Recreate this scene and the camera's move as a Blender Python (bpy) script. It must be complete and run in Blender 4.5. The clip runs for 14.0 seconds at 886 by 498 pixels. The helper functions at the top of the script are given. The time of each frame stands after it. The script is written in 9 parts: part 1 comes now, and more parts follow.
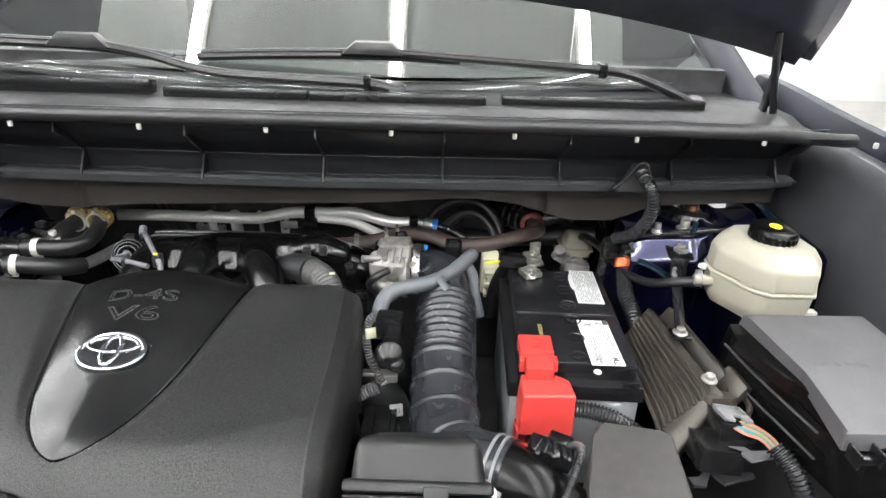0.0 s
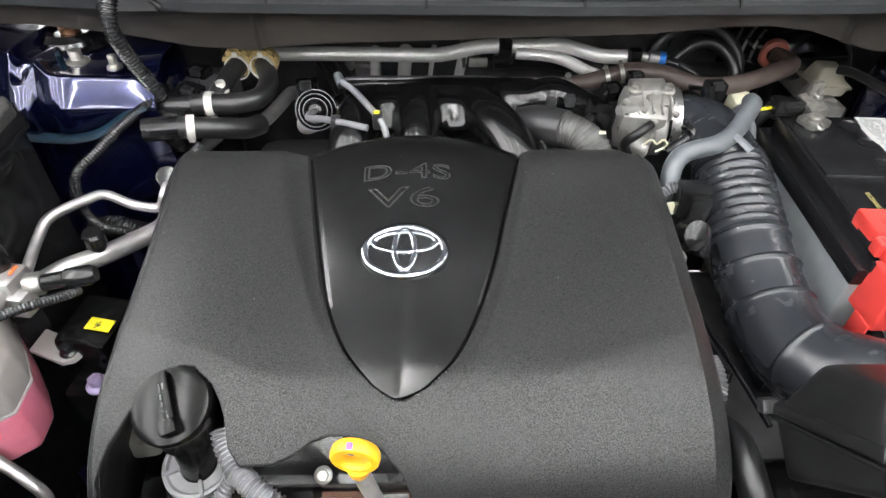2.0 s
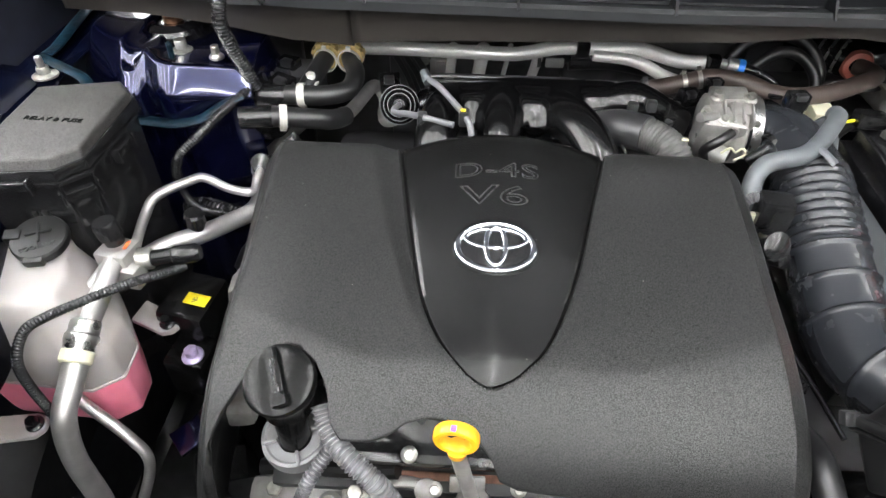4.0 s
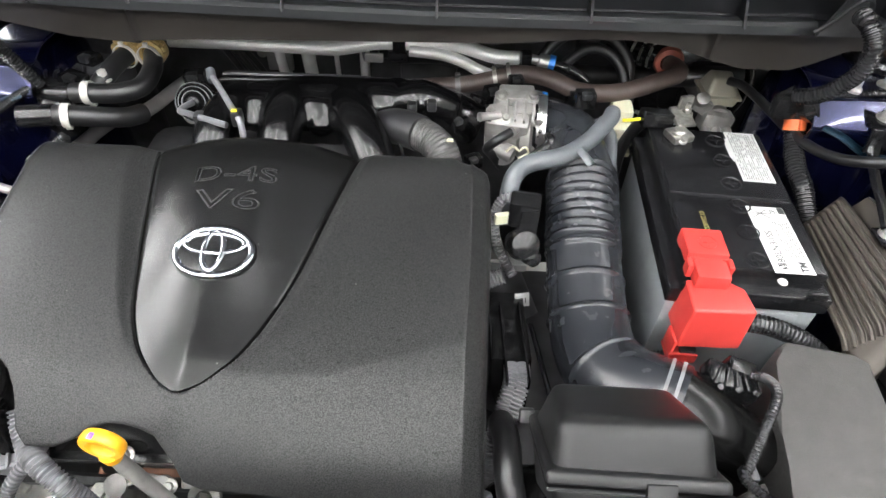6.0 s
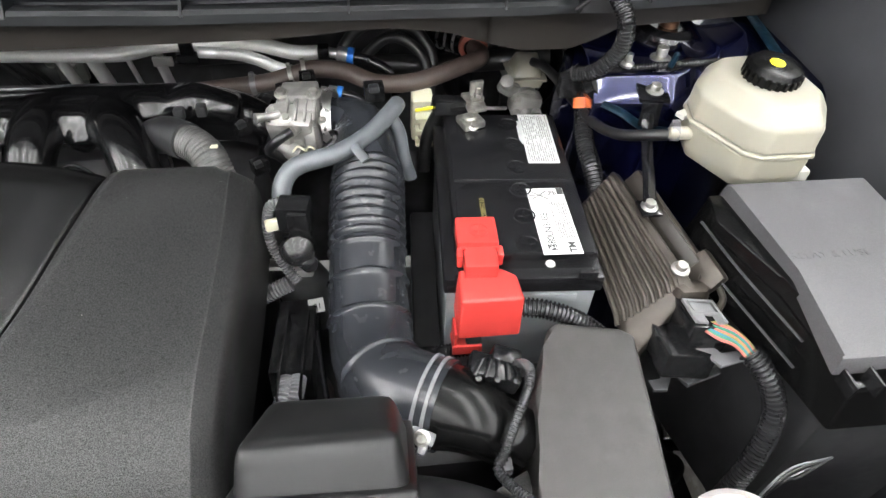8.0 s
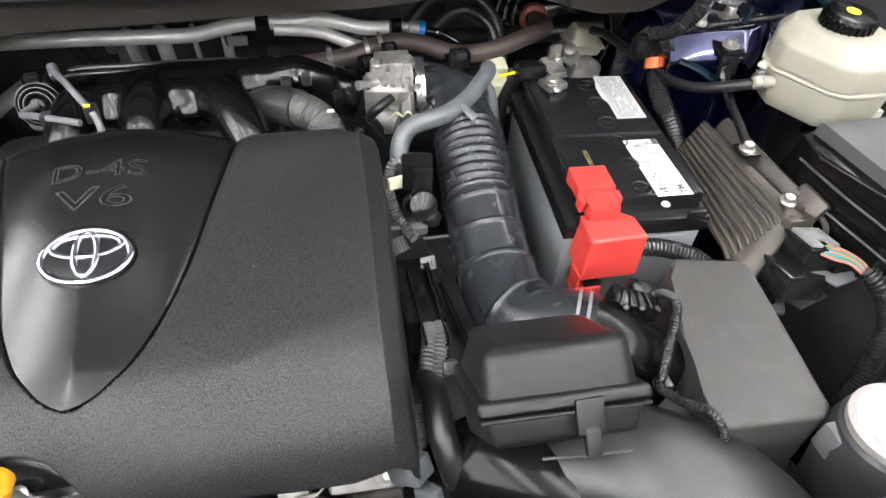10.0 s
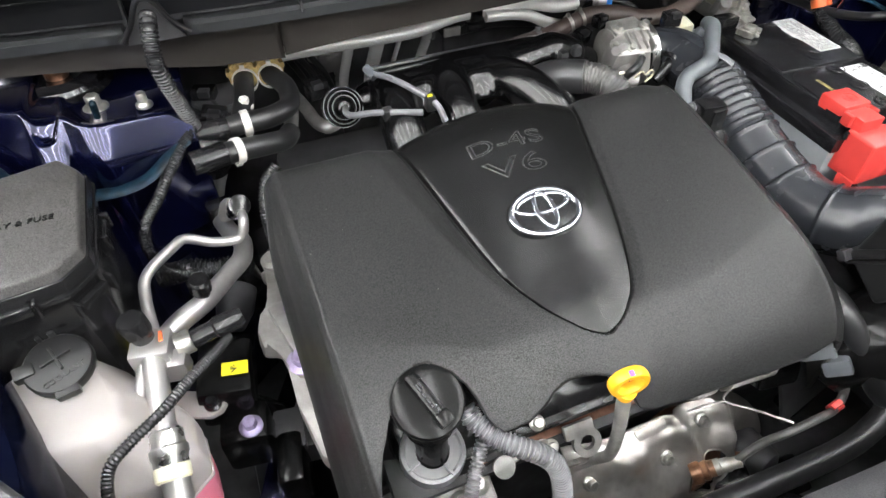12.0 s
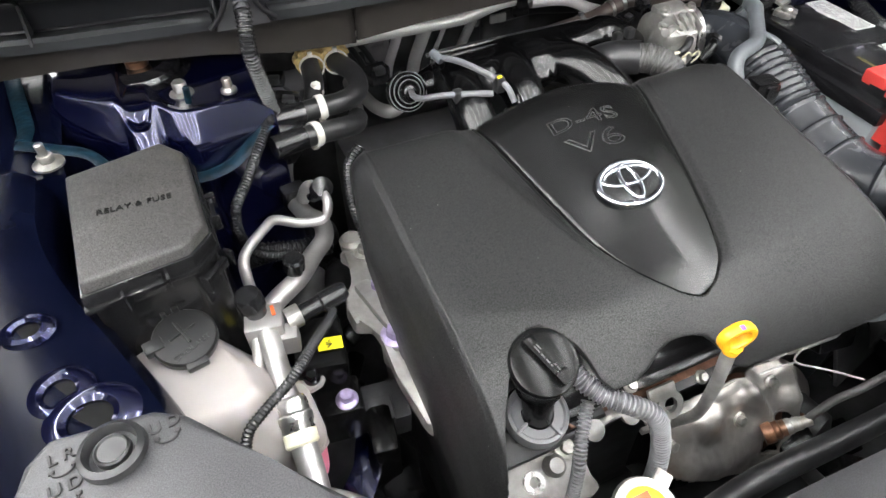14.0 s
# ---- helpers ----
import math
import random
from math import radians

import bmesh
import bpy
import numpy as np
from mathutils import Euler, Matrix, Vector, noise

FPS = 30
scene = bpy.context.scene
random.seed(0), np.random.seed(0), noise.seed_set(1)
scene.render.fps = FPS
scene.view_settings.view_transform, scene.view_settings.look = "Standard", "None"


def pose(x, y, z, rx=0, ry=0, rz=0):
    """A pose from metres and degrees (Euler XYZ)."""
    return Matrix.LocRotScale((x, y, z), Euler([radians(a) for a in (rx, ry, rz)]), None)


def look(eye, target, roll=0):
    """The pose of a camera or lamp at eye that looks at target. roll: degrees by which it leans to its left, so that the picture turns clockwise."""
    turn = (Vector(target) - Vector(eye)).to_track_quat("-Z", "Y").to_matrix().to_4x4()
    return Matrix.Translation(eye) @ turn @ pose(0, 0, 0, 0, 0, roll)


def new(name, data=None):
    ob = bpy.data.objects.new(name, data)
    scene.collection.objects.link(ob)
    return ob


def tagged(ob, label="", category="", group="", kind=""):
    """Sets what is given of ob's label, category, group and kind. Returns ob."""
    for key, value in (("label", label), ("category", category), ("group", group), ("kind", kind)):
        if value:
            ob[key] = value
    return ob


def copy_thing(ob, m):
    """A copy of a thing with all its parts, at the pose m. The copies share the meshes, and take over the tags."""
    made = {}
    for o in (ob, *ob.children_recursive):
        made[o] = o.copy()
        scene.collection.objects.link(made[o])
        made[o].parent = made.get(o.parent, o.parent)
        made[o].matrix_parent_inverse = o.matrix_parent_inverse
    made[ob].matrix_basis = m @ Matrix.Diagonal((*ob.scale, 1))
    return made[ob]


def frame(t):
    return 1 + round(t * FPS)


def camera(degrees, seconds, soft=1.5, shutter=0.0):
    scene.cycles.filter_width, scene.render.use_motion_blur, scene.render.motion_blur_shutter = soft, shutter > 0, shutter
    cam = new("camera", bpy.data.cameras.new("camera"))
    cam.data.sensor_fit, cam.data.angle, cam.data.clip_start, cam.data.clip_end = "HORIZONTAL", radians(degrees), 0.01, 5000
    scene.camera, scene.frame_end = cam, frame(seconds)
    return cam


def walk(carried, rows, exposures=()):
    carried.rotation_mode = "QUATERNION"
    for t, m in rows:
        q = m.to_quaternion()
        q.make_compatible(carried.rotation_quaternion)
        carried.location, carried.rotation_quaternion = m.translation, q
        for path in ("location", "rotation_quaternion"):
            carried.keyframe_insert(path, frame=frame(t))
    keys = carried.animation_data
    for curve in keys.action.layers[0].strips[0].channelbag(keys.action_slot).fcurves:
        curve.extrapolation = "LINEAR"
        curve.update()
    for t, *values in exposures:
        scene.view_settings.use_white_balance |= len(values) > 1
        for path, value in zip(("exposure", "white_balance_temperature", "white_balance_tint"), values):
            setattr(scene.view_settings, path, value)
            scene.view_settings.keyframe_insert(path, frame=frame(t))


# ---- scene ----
cam = camera(73.0, 14.0)
PATH = [
    (0, (-0.031, -0.004, 1.392), (0.034, 1.81, 0.552), 2.0),
    (0.5, (-0.043, 0.062, 1.339), (0.008, 1.798, 0.347), 1.5),
    (0.6, (-0.055, 0.072, 1.336), (-0.005, 1.773, 0.286), 1.5),
    (0.7, (-0.078, 0.09, 1.335), (-0.005, 1.752, 0.224), 2.0),
    (1, (-0.15, 0.115, 1.336), (-0.079, 1.7, 0.119), 1.4),
    (1.5, (-0.268, 0.157, 1.33), (-0.204, 1.679, 0.034), 1.1),
    (2, (-0.356, 0.171, 1.347), (-0.31, 1.663, 0.016), 0.7),
    (2.2, (-0.384, 0.17, 1.349), (-0.351, 1.662, 0.018), 0.4),
    (4.3, (-0.408, 0.155, 1.369), (-0.475, 1.617, 0.006), 1.0),
    (4.5, (-0.385, 0.155, 1.372), (-0.448, 1.611, 0.002), 1.1),
    (5, (-0.316, 0.158, 1.382), (-0.359, 1.602, -0.002), 1.4),
    (5.5, (-0.25, 0.163, 1.39), (-0.276, 1.593, -0.008), 1.8),
    (6, (-0.164, 0.172, 1.397), (-0.161, 1.596, -0.008), 2.4),
    (6.5, (-0.094, 0.176, 1.396), (-0.063, 1.6, -0.008), 2.7),
    (7, (-0.016, 0.176, 1.398), (0.056, 1.592, -0.012), 2.7),
    (7.5, (0.012, 0.186, 1.395), (0.176, 1.6, -0.009), 3.1),
    (7.7, (0.012, 0.192, 1.394), (0.21, 1.599, -0.014), 3.3),
    (9.8, (-0.059, 0.189, 1.379), (0.195, 1.51, -0.101), 2.1),
    (10, (-0.165, 0.158, 1.368), (0.166, 1.538, -0.041), 3.1),
    (10.5, (-0.333, 0.155, 1.398), (0.043, 1.519, -0.016), 1.6),
    (11, (-0.391, 0.157, 1.381), (-0.006, 1.518, -0.033), 1.4),
    (11.5, (-0.525, 0.178, 1.379), (-0.113, 1.529, -0.037), 0.2),
    (12, (-0.632, 0.194, 1.382), (-0.109, 1.507, -0.034), -0.6),
    (12.5, (-0.698, 0.209, 1.369), (-0.143, 1.509, -0.046), -0.8),
    (13, (-0.74, 0.215, 1.368), (-0.188, 1.509, -0.053), -0.9),
    (13.5, (-0.741, 0.212, 1.373), (-0.185, 1.505, -0.048), -0.9),
    (14, (-0.741, 0.206, 1.381), (-0.179, 1.495, -0.041), -0.8),
]
walk(cam, [(t, look(eye, target, roll)) for t, eye, target, roll in PATH], [(0, -0.06), (1.0, 0.05), (2.2, 0.08), (4.4, 0.1), (5.5, 0.06), (7.5, 0.0), (10.5, 0.02), (12.0, 0.08), (13.0, 0.02), (14, 0.02)])

# ---- light: a showroom lit by long ceiling tubes ----
TUBE_POWER = 76.0
scene.view_settings.exposure = 0.0
world = bpy.data.worlds.new("world")
scene.world = world
world.use_nodes = True
world.node_tree.nodes["Background"].inputs[0].default_value = (0.8, 0.85, 0.9, 1)
world.node_tree.nodes["Background"].inputs[1].default_value = 0.15


# ---- materials ----
def material(name, color, rough=0.5, metal=0.0, vary=0.15, vscale=30.0, grain=0.0, gscale=900.0, rvary=0.1, coat=0.0,
             sss=0.0, spec=0.5, dust=0.0, stain=None, stain_scale=12.0, stain_at=0.62, speck=0.0):
    """Principled surface with colour mottling, roughness wear, fine bump grain, optional dust specks and stains."""
    m = bpy.data.materials.new(name)
    m.use_nodes = True
    nt = m.node_tree
    N, L = nt.nodes, nt.links
    b = N["Principled BSDF"]
    tc = N.new("ShaderNodeTexCoord")
    big = N.new("ShaderNodeTexNoise")
    big.inputs["Scale"].default_value, big.inputs["Detail"].default_value = vscale, 5
    L.new(tc.outputs["Object"], big.inputs["Vector"])
    ramp = N.new("ShaderNodeMapRange")
    ramp.inputs["From Min"].default_value, ramp.inputs["From Max"].default_value = 0.3, 0.7
    ramp.inputs["To Min"].default_value, ramp.inputs["To Max"].default_value = 1 - vary, 1 + vary
    L.new(big.outputs["Fac"], ramp.inputs["Value"])
    mul = N.new("ShaderNodeMixRGB")
    mul.blend_type, mul.inputs[0].default_value = "MULTIPLY", 1.0
    mul.inputs[1].default_value = (*color, 1)
    L.new(ramp.outputs[0], mul.inputs[2])
    out = mul.outputs[0]
    if speck:
        fine = N.new("ShaderNodeTexNoise")
        fine.inputs["Scale"].default_value, fine.inputs["Detail"].default_value = gscale, 2
        L.new(tc.outputs["Object"], fine.inputs["Vector"])
        fr = N.new("ShaderNodeMapRange")
        fr.inputs["From Min"].default_value, fr.inputs["From Max"].default_value = 0.35, 0.65
        fr.inputs["To Min"].default_value, fr.inputs["To Max"].default_value = 1 - speck, 1 + speck
        L.new(fine.outputs["Fac"], fr.inputs["Value"])
        fm = N.new("ShaderNodeMixRGB")
        fm.blend_type, fm.inputs[0].default_value = "MULTIPLY", 1.0
        L.new(out, fm.inputs[1])
        L.new(fr.outputs[0], fm.inputs[2])
        out = fm.outputs[0]
        gl = N.new("ShaderNodeMath")
        gl.operation, gl.use_clamp = "MULTIPLY", True
        gl.inputs[1].default_value = spec
        L.new(fr.outputs[0], gl.inputs[0])
    if stain:
        st = N.new("ShaderNodeTexNoise")
        st.inputs["Scale"].default_value, st.inputs["Detail"].default_value = stain_scale, 8
        L.new(tc.outputs["Object"], st.inputs["Vector"])
        sr = N.new("ShaderNodeMapRange")
        sr.inputs["From Min"].default_value, sr.inputs["From Max"].default_value = stain_at, stain_at + 0.12
        L.new(st.outputs["Fac"], sr.inputs["Value"])
        sm = N.new("ShaderNodeMixRGB")
        sm.inputs[2].default_value = (*stain, 1)
        L.new(sr.outputs[0], sm.inputs[0])
        L.new(out, sm.inputs[1])
        out = sm.outputs[0]
    if dust:
        sp = N.new("ShaderNodeTexVoronoi")
        sp.inputs["Scale"].default_value = 55
        L.new(tc.outputs["Object"], sp.inputs["Vector"])
        dr = N.new("ShaderNodeMapRange")
        dr.inputs["From Min"].default_value, dr.inputs["From Max"].default_value = 0.035 * dust, 0.02 * dust
        L.new(sp.outputs["Distance"], dr.inputs["Value"])
        dm = N.new("ShaderNodeMixRGB")
        dm.inputs[2].default_value = (0.35, 0.34, 0.32, 1)
        L.new(dr.outputs[0], dm.inputs[0])
        L.new(out, dm.inputs[1])
        out = dm.outputs[0]
    L.new(out, b.inputs["Base Color"])
    rr = N.new("ShaderNodeMapRange")
    rr.inputs["To Min"].default_value, rr.inputs["To Max"].default_value = max(0.02, rough - rvary), min(1, rough + rvary)
    rn = N.new("ShaderNodeTexNoise")
    rn.inputs["Scale"].default_value, rn.inputs["Detail"].default_value = vscale * 2.3, 6
    L.new(tc.outputs["Object"], rn.inputs["Vector"])
    L.new(rn.outputs["Fac"], rr.inputs["Value"])
    L.new(rr.outputs[0], b.inputs["Roughness"])
    b.inputs["Metallic"].default_value = metal
    b.inputs["Specular IOR Level"].default_value = spec
    if speck:
        L.new(gl.outputs[0], b.inputs["Specular IOR Level"])
    b.inputs["Coat Weight"].default_value = coat
    b.inputs["Coat Roughness"].default_value = 0.06
    if sss:
        b.inputs["Subsurface Weight"].default_value = sss
        b.inputs["Subsurface Radius"].default_value = (0.02, 0.018, 0.014)
        b.inputs["Subsurface Scale"].default_value = 0.5
    if grain:
        gn = N.new("ShaderNodeTexNoise")
        gn.inputs["Scale"].default_value, gn.inputs["Detail"].default_value = gscale, 3
        L.new(tc.outputs["Object"], gn.inputs["Vector"])
        bp = N.new("ShaderNodeBump")
        bp.inputs["Strength"].default_value, bp.inputs["Distance"].default_value = grain, 0.0006
        L.new(gn.outputs["Fac"], bp.inputs["Height"])
        L.new(bp.outputs[0], b.inputs["Normal"])
    return m


def glow(name, color, strength):
    m = bpy.data.materials.new(name)
    m.use_nodes = True
    b = m.node_tree.nodes["Principled BSDF"]
    b.inputs["Base Color"].default_value = (*color, 1)
    b.inputs["Emission Color"].default_value = (*color, 1)
    b.inputs["Emission Strength"].default_value = strength
    return m


def glass(name, tint, rough=0.0, ior=1.5):
    m = bpy.data.materials.new(name)
    m.use_nodes = True
    b = m.node_tree.nodes["Principled BSDF"]
    b.inputs["Base Color"].default_value = (*tint, 1)
    b.inputs["Roughness"].default_value = rough
    b.inputs["Transmission Weight"].default_value = 1.0
    b.inputs["IOR"].default_value = ior
    return m


COVER = material("grained_grey_plastic", (0.0165, 0.0165, 0.0165), 0.38, spec=0.28, grain=0.26, gscale=1250, speck=0.58, vary=0.12, vscale=9, stain=(0.021, 0.021, 0.021), stain_scale=5, stain_at=0.58, dust=0.9, rvary=0.015)
PANEL = material("satin_black_plastic", (0.0055, 0.0055, 0.0055), 0.22, vary=0.1, vscale=14, grain=0.05, gscale=1800, dust=0.9, rvary=0.03, spec=0.5)
BLACK = material("black_moulded_plastic", (0.02, 0.02, 0.021), 0.34, vary=0.3, vscale=40, grain=0.15, gscale=1100)
GLOSS = material("glossy_black_plastic", (0.0095, 0.0095, 0.01), 0.18, vary=0.3, vscale=30, rvary=0.08, spec=0.42)
MANIFOLD = material("black_manifold_plastic", (0.003, 0.003, 0.0032), 0.18, spec=0.45, vary=0.2, vscale=30, rvary=0.005)
RUBBER = material("black_rubber", (0.011, 0.011, 0.0115), 0.36, vary=0.25, vscale=50, grain=0.12, gscale=900)
DEEP = material("dark_underside_metal", (0.04, 0.04, 0.042), 0.5, vary=0.6, vscale=22, grain=0.3, gscale=400)
FOAMGRAIN = material("coarse_grained_black_plastic", (0.046, 0.044, 0.042), 0.5, vary=0.15, vscale=60, grain=0.7, gscale=1500, speck=0.5, stain=(0.07, 0.068, 0.065), stain_scale=18, stain_at=0.6)
LIDGRAIN = material("grained_lid_plastic", (0.036, 0.0345, 0.033), 0.5, vary=0.15, vscale=30, grain=0.6, gscale=1500, speck=0.65)
LIDPALE = material("pale_grained_lid_plastic", (0.068, 0.067, 0.07), 0.5, vary=0.1, vscale=12, grain=0.6, gscale=900, speck=0.12)
DUCT = material("blue_grey_duct_plastic", (0.019, 0.0205, 0.024), 0.27, vary=0.06, vscale=25, rvary=0.015)
VENT = material("grey_rubber_hose", (0.092, 0.1, 0.108), 0.42, vary=0.15, vscale=40, grain=0.2, gscale=500)
GREYLOOM = material("grey_corrugated_sleeve", (0.12, 0.12, 0.125), 0.33, vary=0.2, vscale=60)
BATTOP = material("battery_lid_plastic", (0.009, 0.009, 0.01), 0.26, rvary=0.03, vary=0.25, vscale=35, grain=0.1, gscale=900, dust=0.6)
BATBODY = material("grey_battery_case", (0.23, 0.245, 0.255), 0.42, vary=0.12, vscale=25, grain=0.1, gscale=500)
RED = material("red_plastic", (0.5, 0.042, 0.036), 0.36, vary=0.08, vscale=30, grain=0.06, gscale=900)
CREAM = material("cream_translucent_plastic", (0.31, 0.295, 0.24), 0.38, vary=0.07, vscale=15, sss=0.35, grain=0.05, gscale=300)
MILKY = material("milky_translucent_plastic", (0.34, 0.318, 0.305), 0.42, vary=0.07, vscale=15, sss=0.4)
PINK = material("milky_plastic_over_pink_coolant", (0.68, 0.2, 0.28), 0.36, vary=0.12, vscale=18, sss=0.3)
ALLOY = material("cast_aluminium", (0.34, 0.33, 0.315), 0.5, metal=0.6, vary=0.25, vscale=45, grain=0.5, gscale=500, stain=(0.25, 0.23, 0.2), stain_scale=30, stain_at=0.6)
STEEL = material("bright_steel_tube", (0.58, 0.57, 0.555), 0.28, metal=0.95, vary=0.15, vscale=40, rvary=0.06)
ALUTUBE = material("dull_aluminium_tube", (0.44, 0.43, 0.42), 0.4, metal=0.8, vary=0.15, vscale=35, grain=0.15, gscale=400)
CHROME = material("chrome", (0.42, 0.43, 0.46), 0.07, metal=1.0, vary=0.05, rvary=0.02)
ZINC = material("zinc_plated_bolt", (0.4, 0.39, 0.36), 0.34, metal=0.85, vary=0.25, vscale=150)
BRASSY = material("yellow_zinc_clamp", (0.62, 0.46, 0.2), 0.38, metal=0.3, vary=0.35, vscale=150)
VIOLETMARK = material("violet_paint_mark", (0.16, 0.07, 0.42), 0.5, vary=0.1)
PURPLE = material("violet_anodised_bolt", (0.42, 0.36, 0.55), 0.38, metal=0.6, vary=0.2, vscale=120)
BRONZE = material("brown_coated_aluminium", (0.05, 0.043, 0.036), 0.38, metal=0.55, vary=0.25, vscale=40, grain=0.3, gscale=600, stain=(0.085, 0.075, 0.065), stain_scale=25, stain_at=0.6)
BROWNHOSE = material("brown_black_rubber_hose", (0.058, 0.042, 0.036), 0.5, vary=0.2, vscale=50, grain=0.25, gscale=500)
PLATE = material("brownish_black_plate", (0.03, 0.0265, 0.0235), 0.42, vary=0.18, vscale=9, grain=0.15, gscale=700, stain=(0.045, 0.04, 0.035), stain_scale=6, stain_at=0.55, spec=0.35)
COWL = material("cowl_plastic", (0.013, 0.0135, 0.0155), 0.4, spec=0.35, vary=0.15, vscale=18, grain=0.12, gscale=900, dust=0.5)
SEALRUB = material("seal_rubber", (0.017, 0.017, 0.018), 0.38, vary=0.2, vscale=60)
NAVY = material("navy_car_paint", (0.005, 0.0065, 0.036), 0.18, metal=0.75, vary=0.2, vscale=20, coat=1.0, rvary=0.04)
NAVYDULL = material("navy_primer_paint", (0.02, 0.022, 0.034), 0.45, metal=0.2, vary=0.35, vscale=25, coat=0.4)
SEALER = material("teal_seam_sealer", (0.003, 0.0125, 0.021), 0.45, vary=0.8, vscale=90, grain=1.0, gscale=220, spec=0.14)
BLACKPAINT = material("black_painted_steel", (0.006, 0.006, 0.007), 0.2, vary=0.25, vscale=30, coat=0.3)
YELLOW = material("yellow_plastic", (0.8, 0.36, 0.015), 0.36, vary=0.06, vscale=40, sss=0.1)
STICKY = material("yellow_sticker", (0.85, 0.7, 0.02), 0.45, vary=0.04)
PAPER = material("white_label_paper", (0.6, 0.6, 0.59), 0.5, vary=0.04, vscale=60)
PAPERGREY = material("silver_label_paper", (0.5, 0.51, 0.5), 0.45, vary=0.06, vscale=60)
INK = material("black_print", (0.03, 0.03, 0.03), 0.5, vary=0.05)
INKGREY = material("grey_print", (0.16, 0.16, 0.16), 0.5, vary=0.05)
ORANGE = material("orange_plastic", (0.75, 0.16, 0.05), 0.45, vary=0.1)
BLUECLIP = material("blue_plastic_clip", (0.02, 0.2, 0.7), 0.4, vary=0.1)
IVORY = material("ivory_plastic", (0.72, 0.7, 0.52), 0.45, vary=0.08, sss=0.1)
WHITEPL = material("white_plastic", (0.5, 0.49, 0.45), 0.45, vary=0.08)
LOOM = material("black_corrugated_loom", (0.018, 0.018, 0.019), 0.2, vary=0.2, vscale=50)
BRAID = material("grey_braided_sleeve", (0.055, 0.054, 0.052), 0.5, vary=0.3, vscale=80, grain=0.9, gscale=400)
SHIELD = material("stamped_heat_shield", (0.42, 0.4, 0.375), 0.36, metal=0.8, vary=0.25, vscale=25, grain=0.25, gscale=160, stain=(0.34, 0.28, 0.23), stain_scale=14, stain_at=0.6)
COPPER = material("heat_tinted_copper", (0.22, 0.115, 0.07), 0.38, metal=0.85, vary=0.5, vscale=120)
RUST = material("rusty_gasket", (0.16, 0.075, 0.045), 0.7, vary=0.4, vscale=80)
HEADGREY = material("grained_grey_housing", (0.032, 0.032, 0.034), 0.48, vary=0.12, vscale=30, grain=0.25, gscale=1200, speck=0.25)
WIREG = material("green_wire", (0.025, 0.16, 0.1), 0.45)
WIRER = material("salmon_wire", (0.4, 0.1, 0.075), 0.45)
WIREB = material("teal_wire", (0.025, 0.14, 0.2), 0.45)
WIREY = material("olive_wire", (0.2, 0.17, 0.05), 0.45)
GLASS = glass("windscreen_glass", (0.86, 0.93, 0.9), ior=1.7)
FLOORMAT = material("grey_epoxy_floor", (0.46, 0.45, 0.43), 0.35, vary=0.08, vscale=2, stain=(0.38, 0.37, 0.36), stain_scale=1.5)
WALLMAT = material("white_painted_wall", (0.82, 0.82, 0.81), 0.7, vary=0.03, vscale=2)
SLAT = material("pale_ceiling_panel", (0.8, 0.84, 0.82), 0.55, vary=0.08, vscale=3)
TUBELIGHT = glow("white_light_tube", (0.985, 0.98, 0.995), TUBE_POWER)
OLIVE = material("olive_stamp_ink", (0.28, 0.24, 0.08), 0.5)
# paler than the panel, for letter edges that catch the ceiling light
LETTEREDGE = material("lit_letter_edge", (0.035, 0.035, 0.035), 0.3, vary=0.5, vscale=60)
GROMMET = material("dull_red_rubber", (0.32, 0.085, 0.06), 0.5, vary=0.2, vscale=60)
LINE = material("grey_fuel_line", (0.13, 0.13, 0.138), 0.36, vary=0.12, vscale=60)
STRIP = material("dark_grey_edge_strip", (0.035, 0.037, 0.039), 0.38, vary=0.1, vscale=30)
SEAM = material("white_ceiling_seam", (0.93, 0.93, 0.92), 0.5, vary=0.03)
LETTER = material("moulded_dark_letter", (0.01, 0.01, 0.01), 0.6)
FRONTWALL = material("front_shade_wall", (0.05, 0.05, 0.05), 0.7, vary=0.05, vscale=2)
APRON = material("dark_grey_wing_plastic", (0.045, 0.046, 0.05), 0.48, vary=0.15, vscale=12, grain=0.3, gscale=800)
# flat black for the shade in gaps and holes, and for lid letters
VOID = material("black_shade_and_letter", (0.008, 0.008, 0.008), 0.8, spec=0.1)
# the car's navy darkened, for faces that mirror dark surroundings
NAVYSHADE = material("shaded_navy_paint", (0.0015, 0.0022, 0.0075), 0.17, vary=0.2, vscale=20, rvary=0.03, spec=0.06)
CAPBLACK = material("matt_black_cap", (0.004, 0.004, 0.004), 0.2, vary=0.1, vscale=60, spec=0.18, rvary=0.01)
PIPE = material("plated_steel_pipe", (0.95, 0.94, 0.92), 0.4, metal=0.5, vary=0.08, vscale=40, grain=0.05, gscale=300)
SATIN = material("satin_black_lid", (0.0095, 0.0095, 0.0098), 0.34, spec=0.33, vary=0.06, vscale=25, grain=0.1, gscale=1200, rvary=0.008)
SLIDE = material("pale_grey_plastic", (0.165, 0.165, 0.17), 0.42, vary=0.1, vscale=60)
FENDER = material("navy_fender_paint", (0.01, 0.011, 0.018), 0.5, vary=0.15, vscale=20, spec=0.25)
DECK = material("matt_black_deck", (0.012, 0.012, 0.013), 0.42, vary=0.15, vscale=18, grain=0.15, gscale=900, spec=0.25)
TRIM = material("dark_interior_trim", (0.02, 0.02, 0.021), 0.7, vary=0.2, vscale=8)


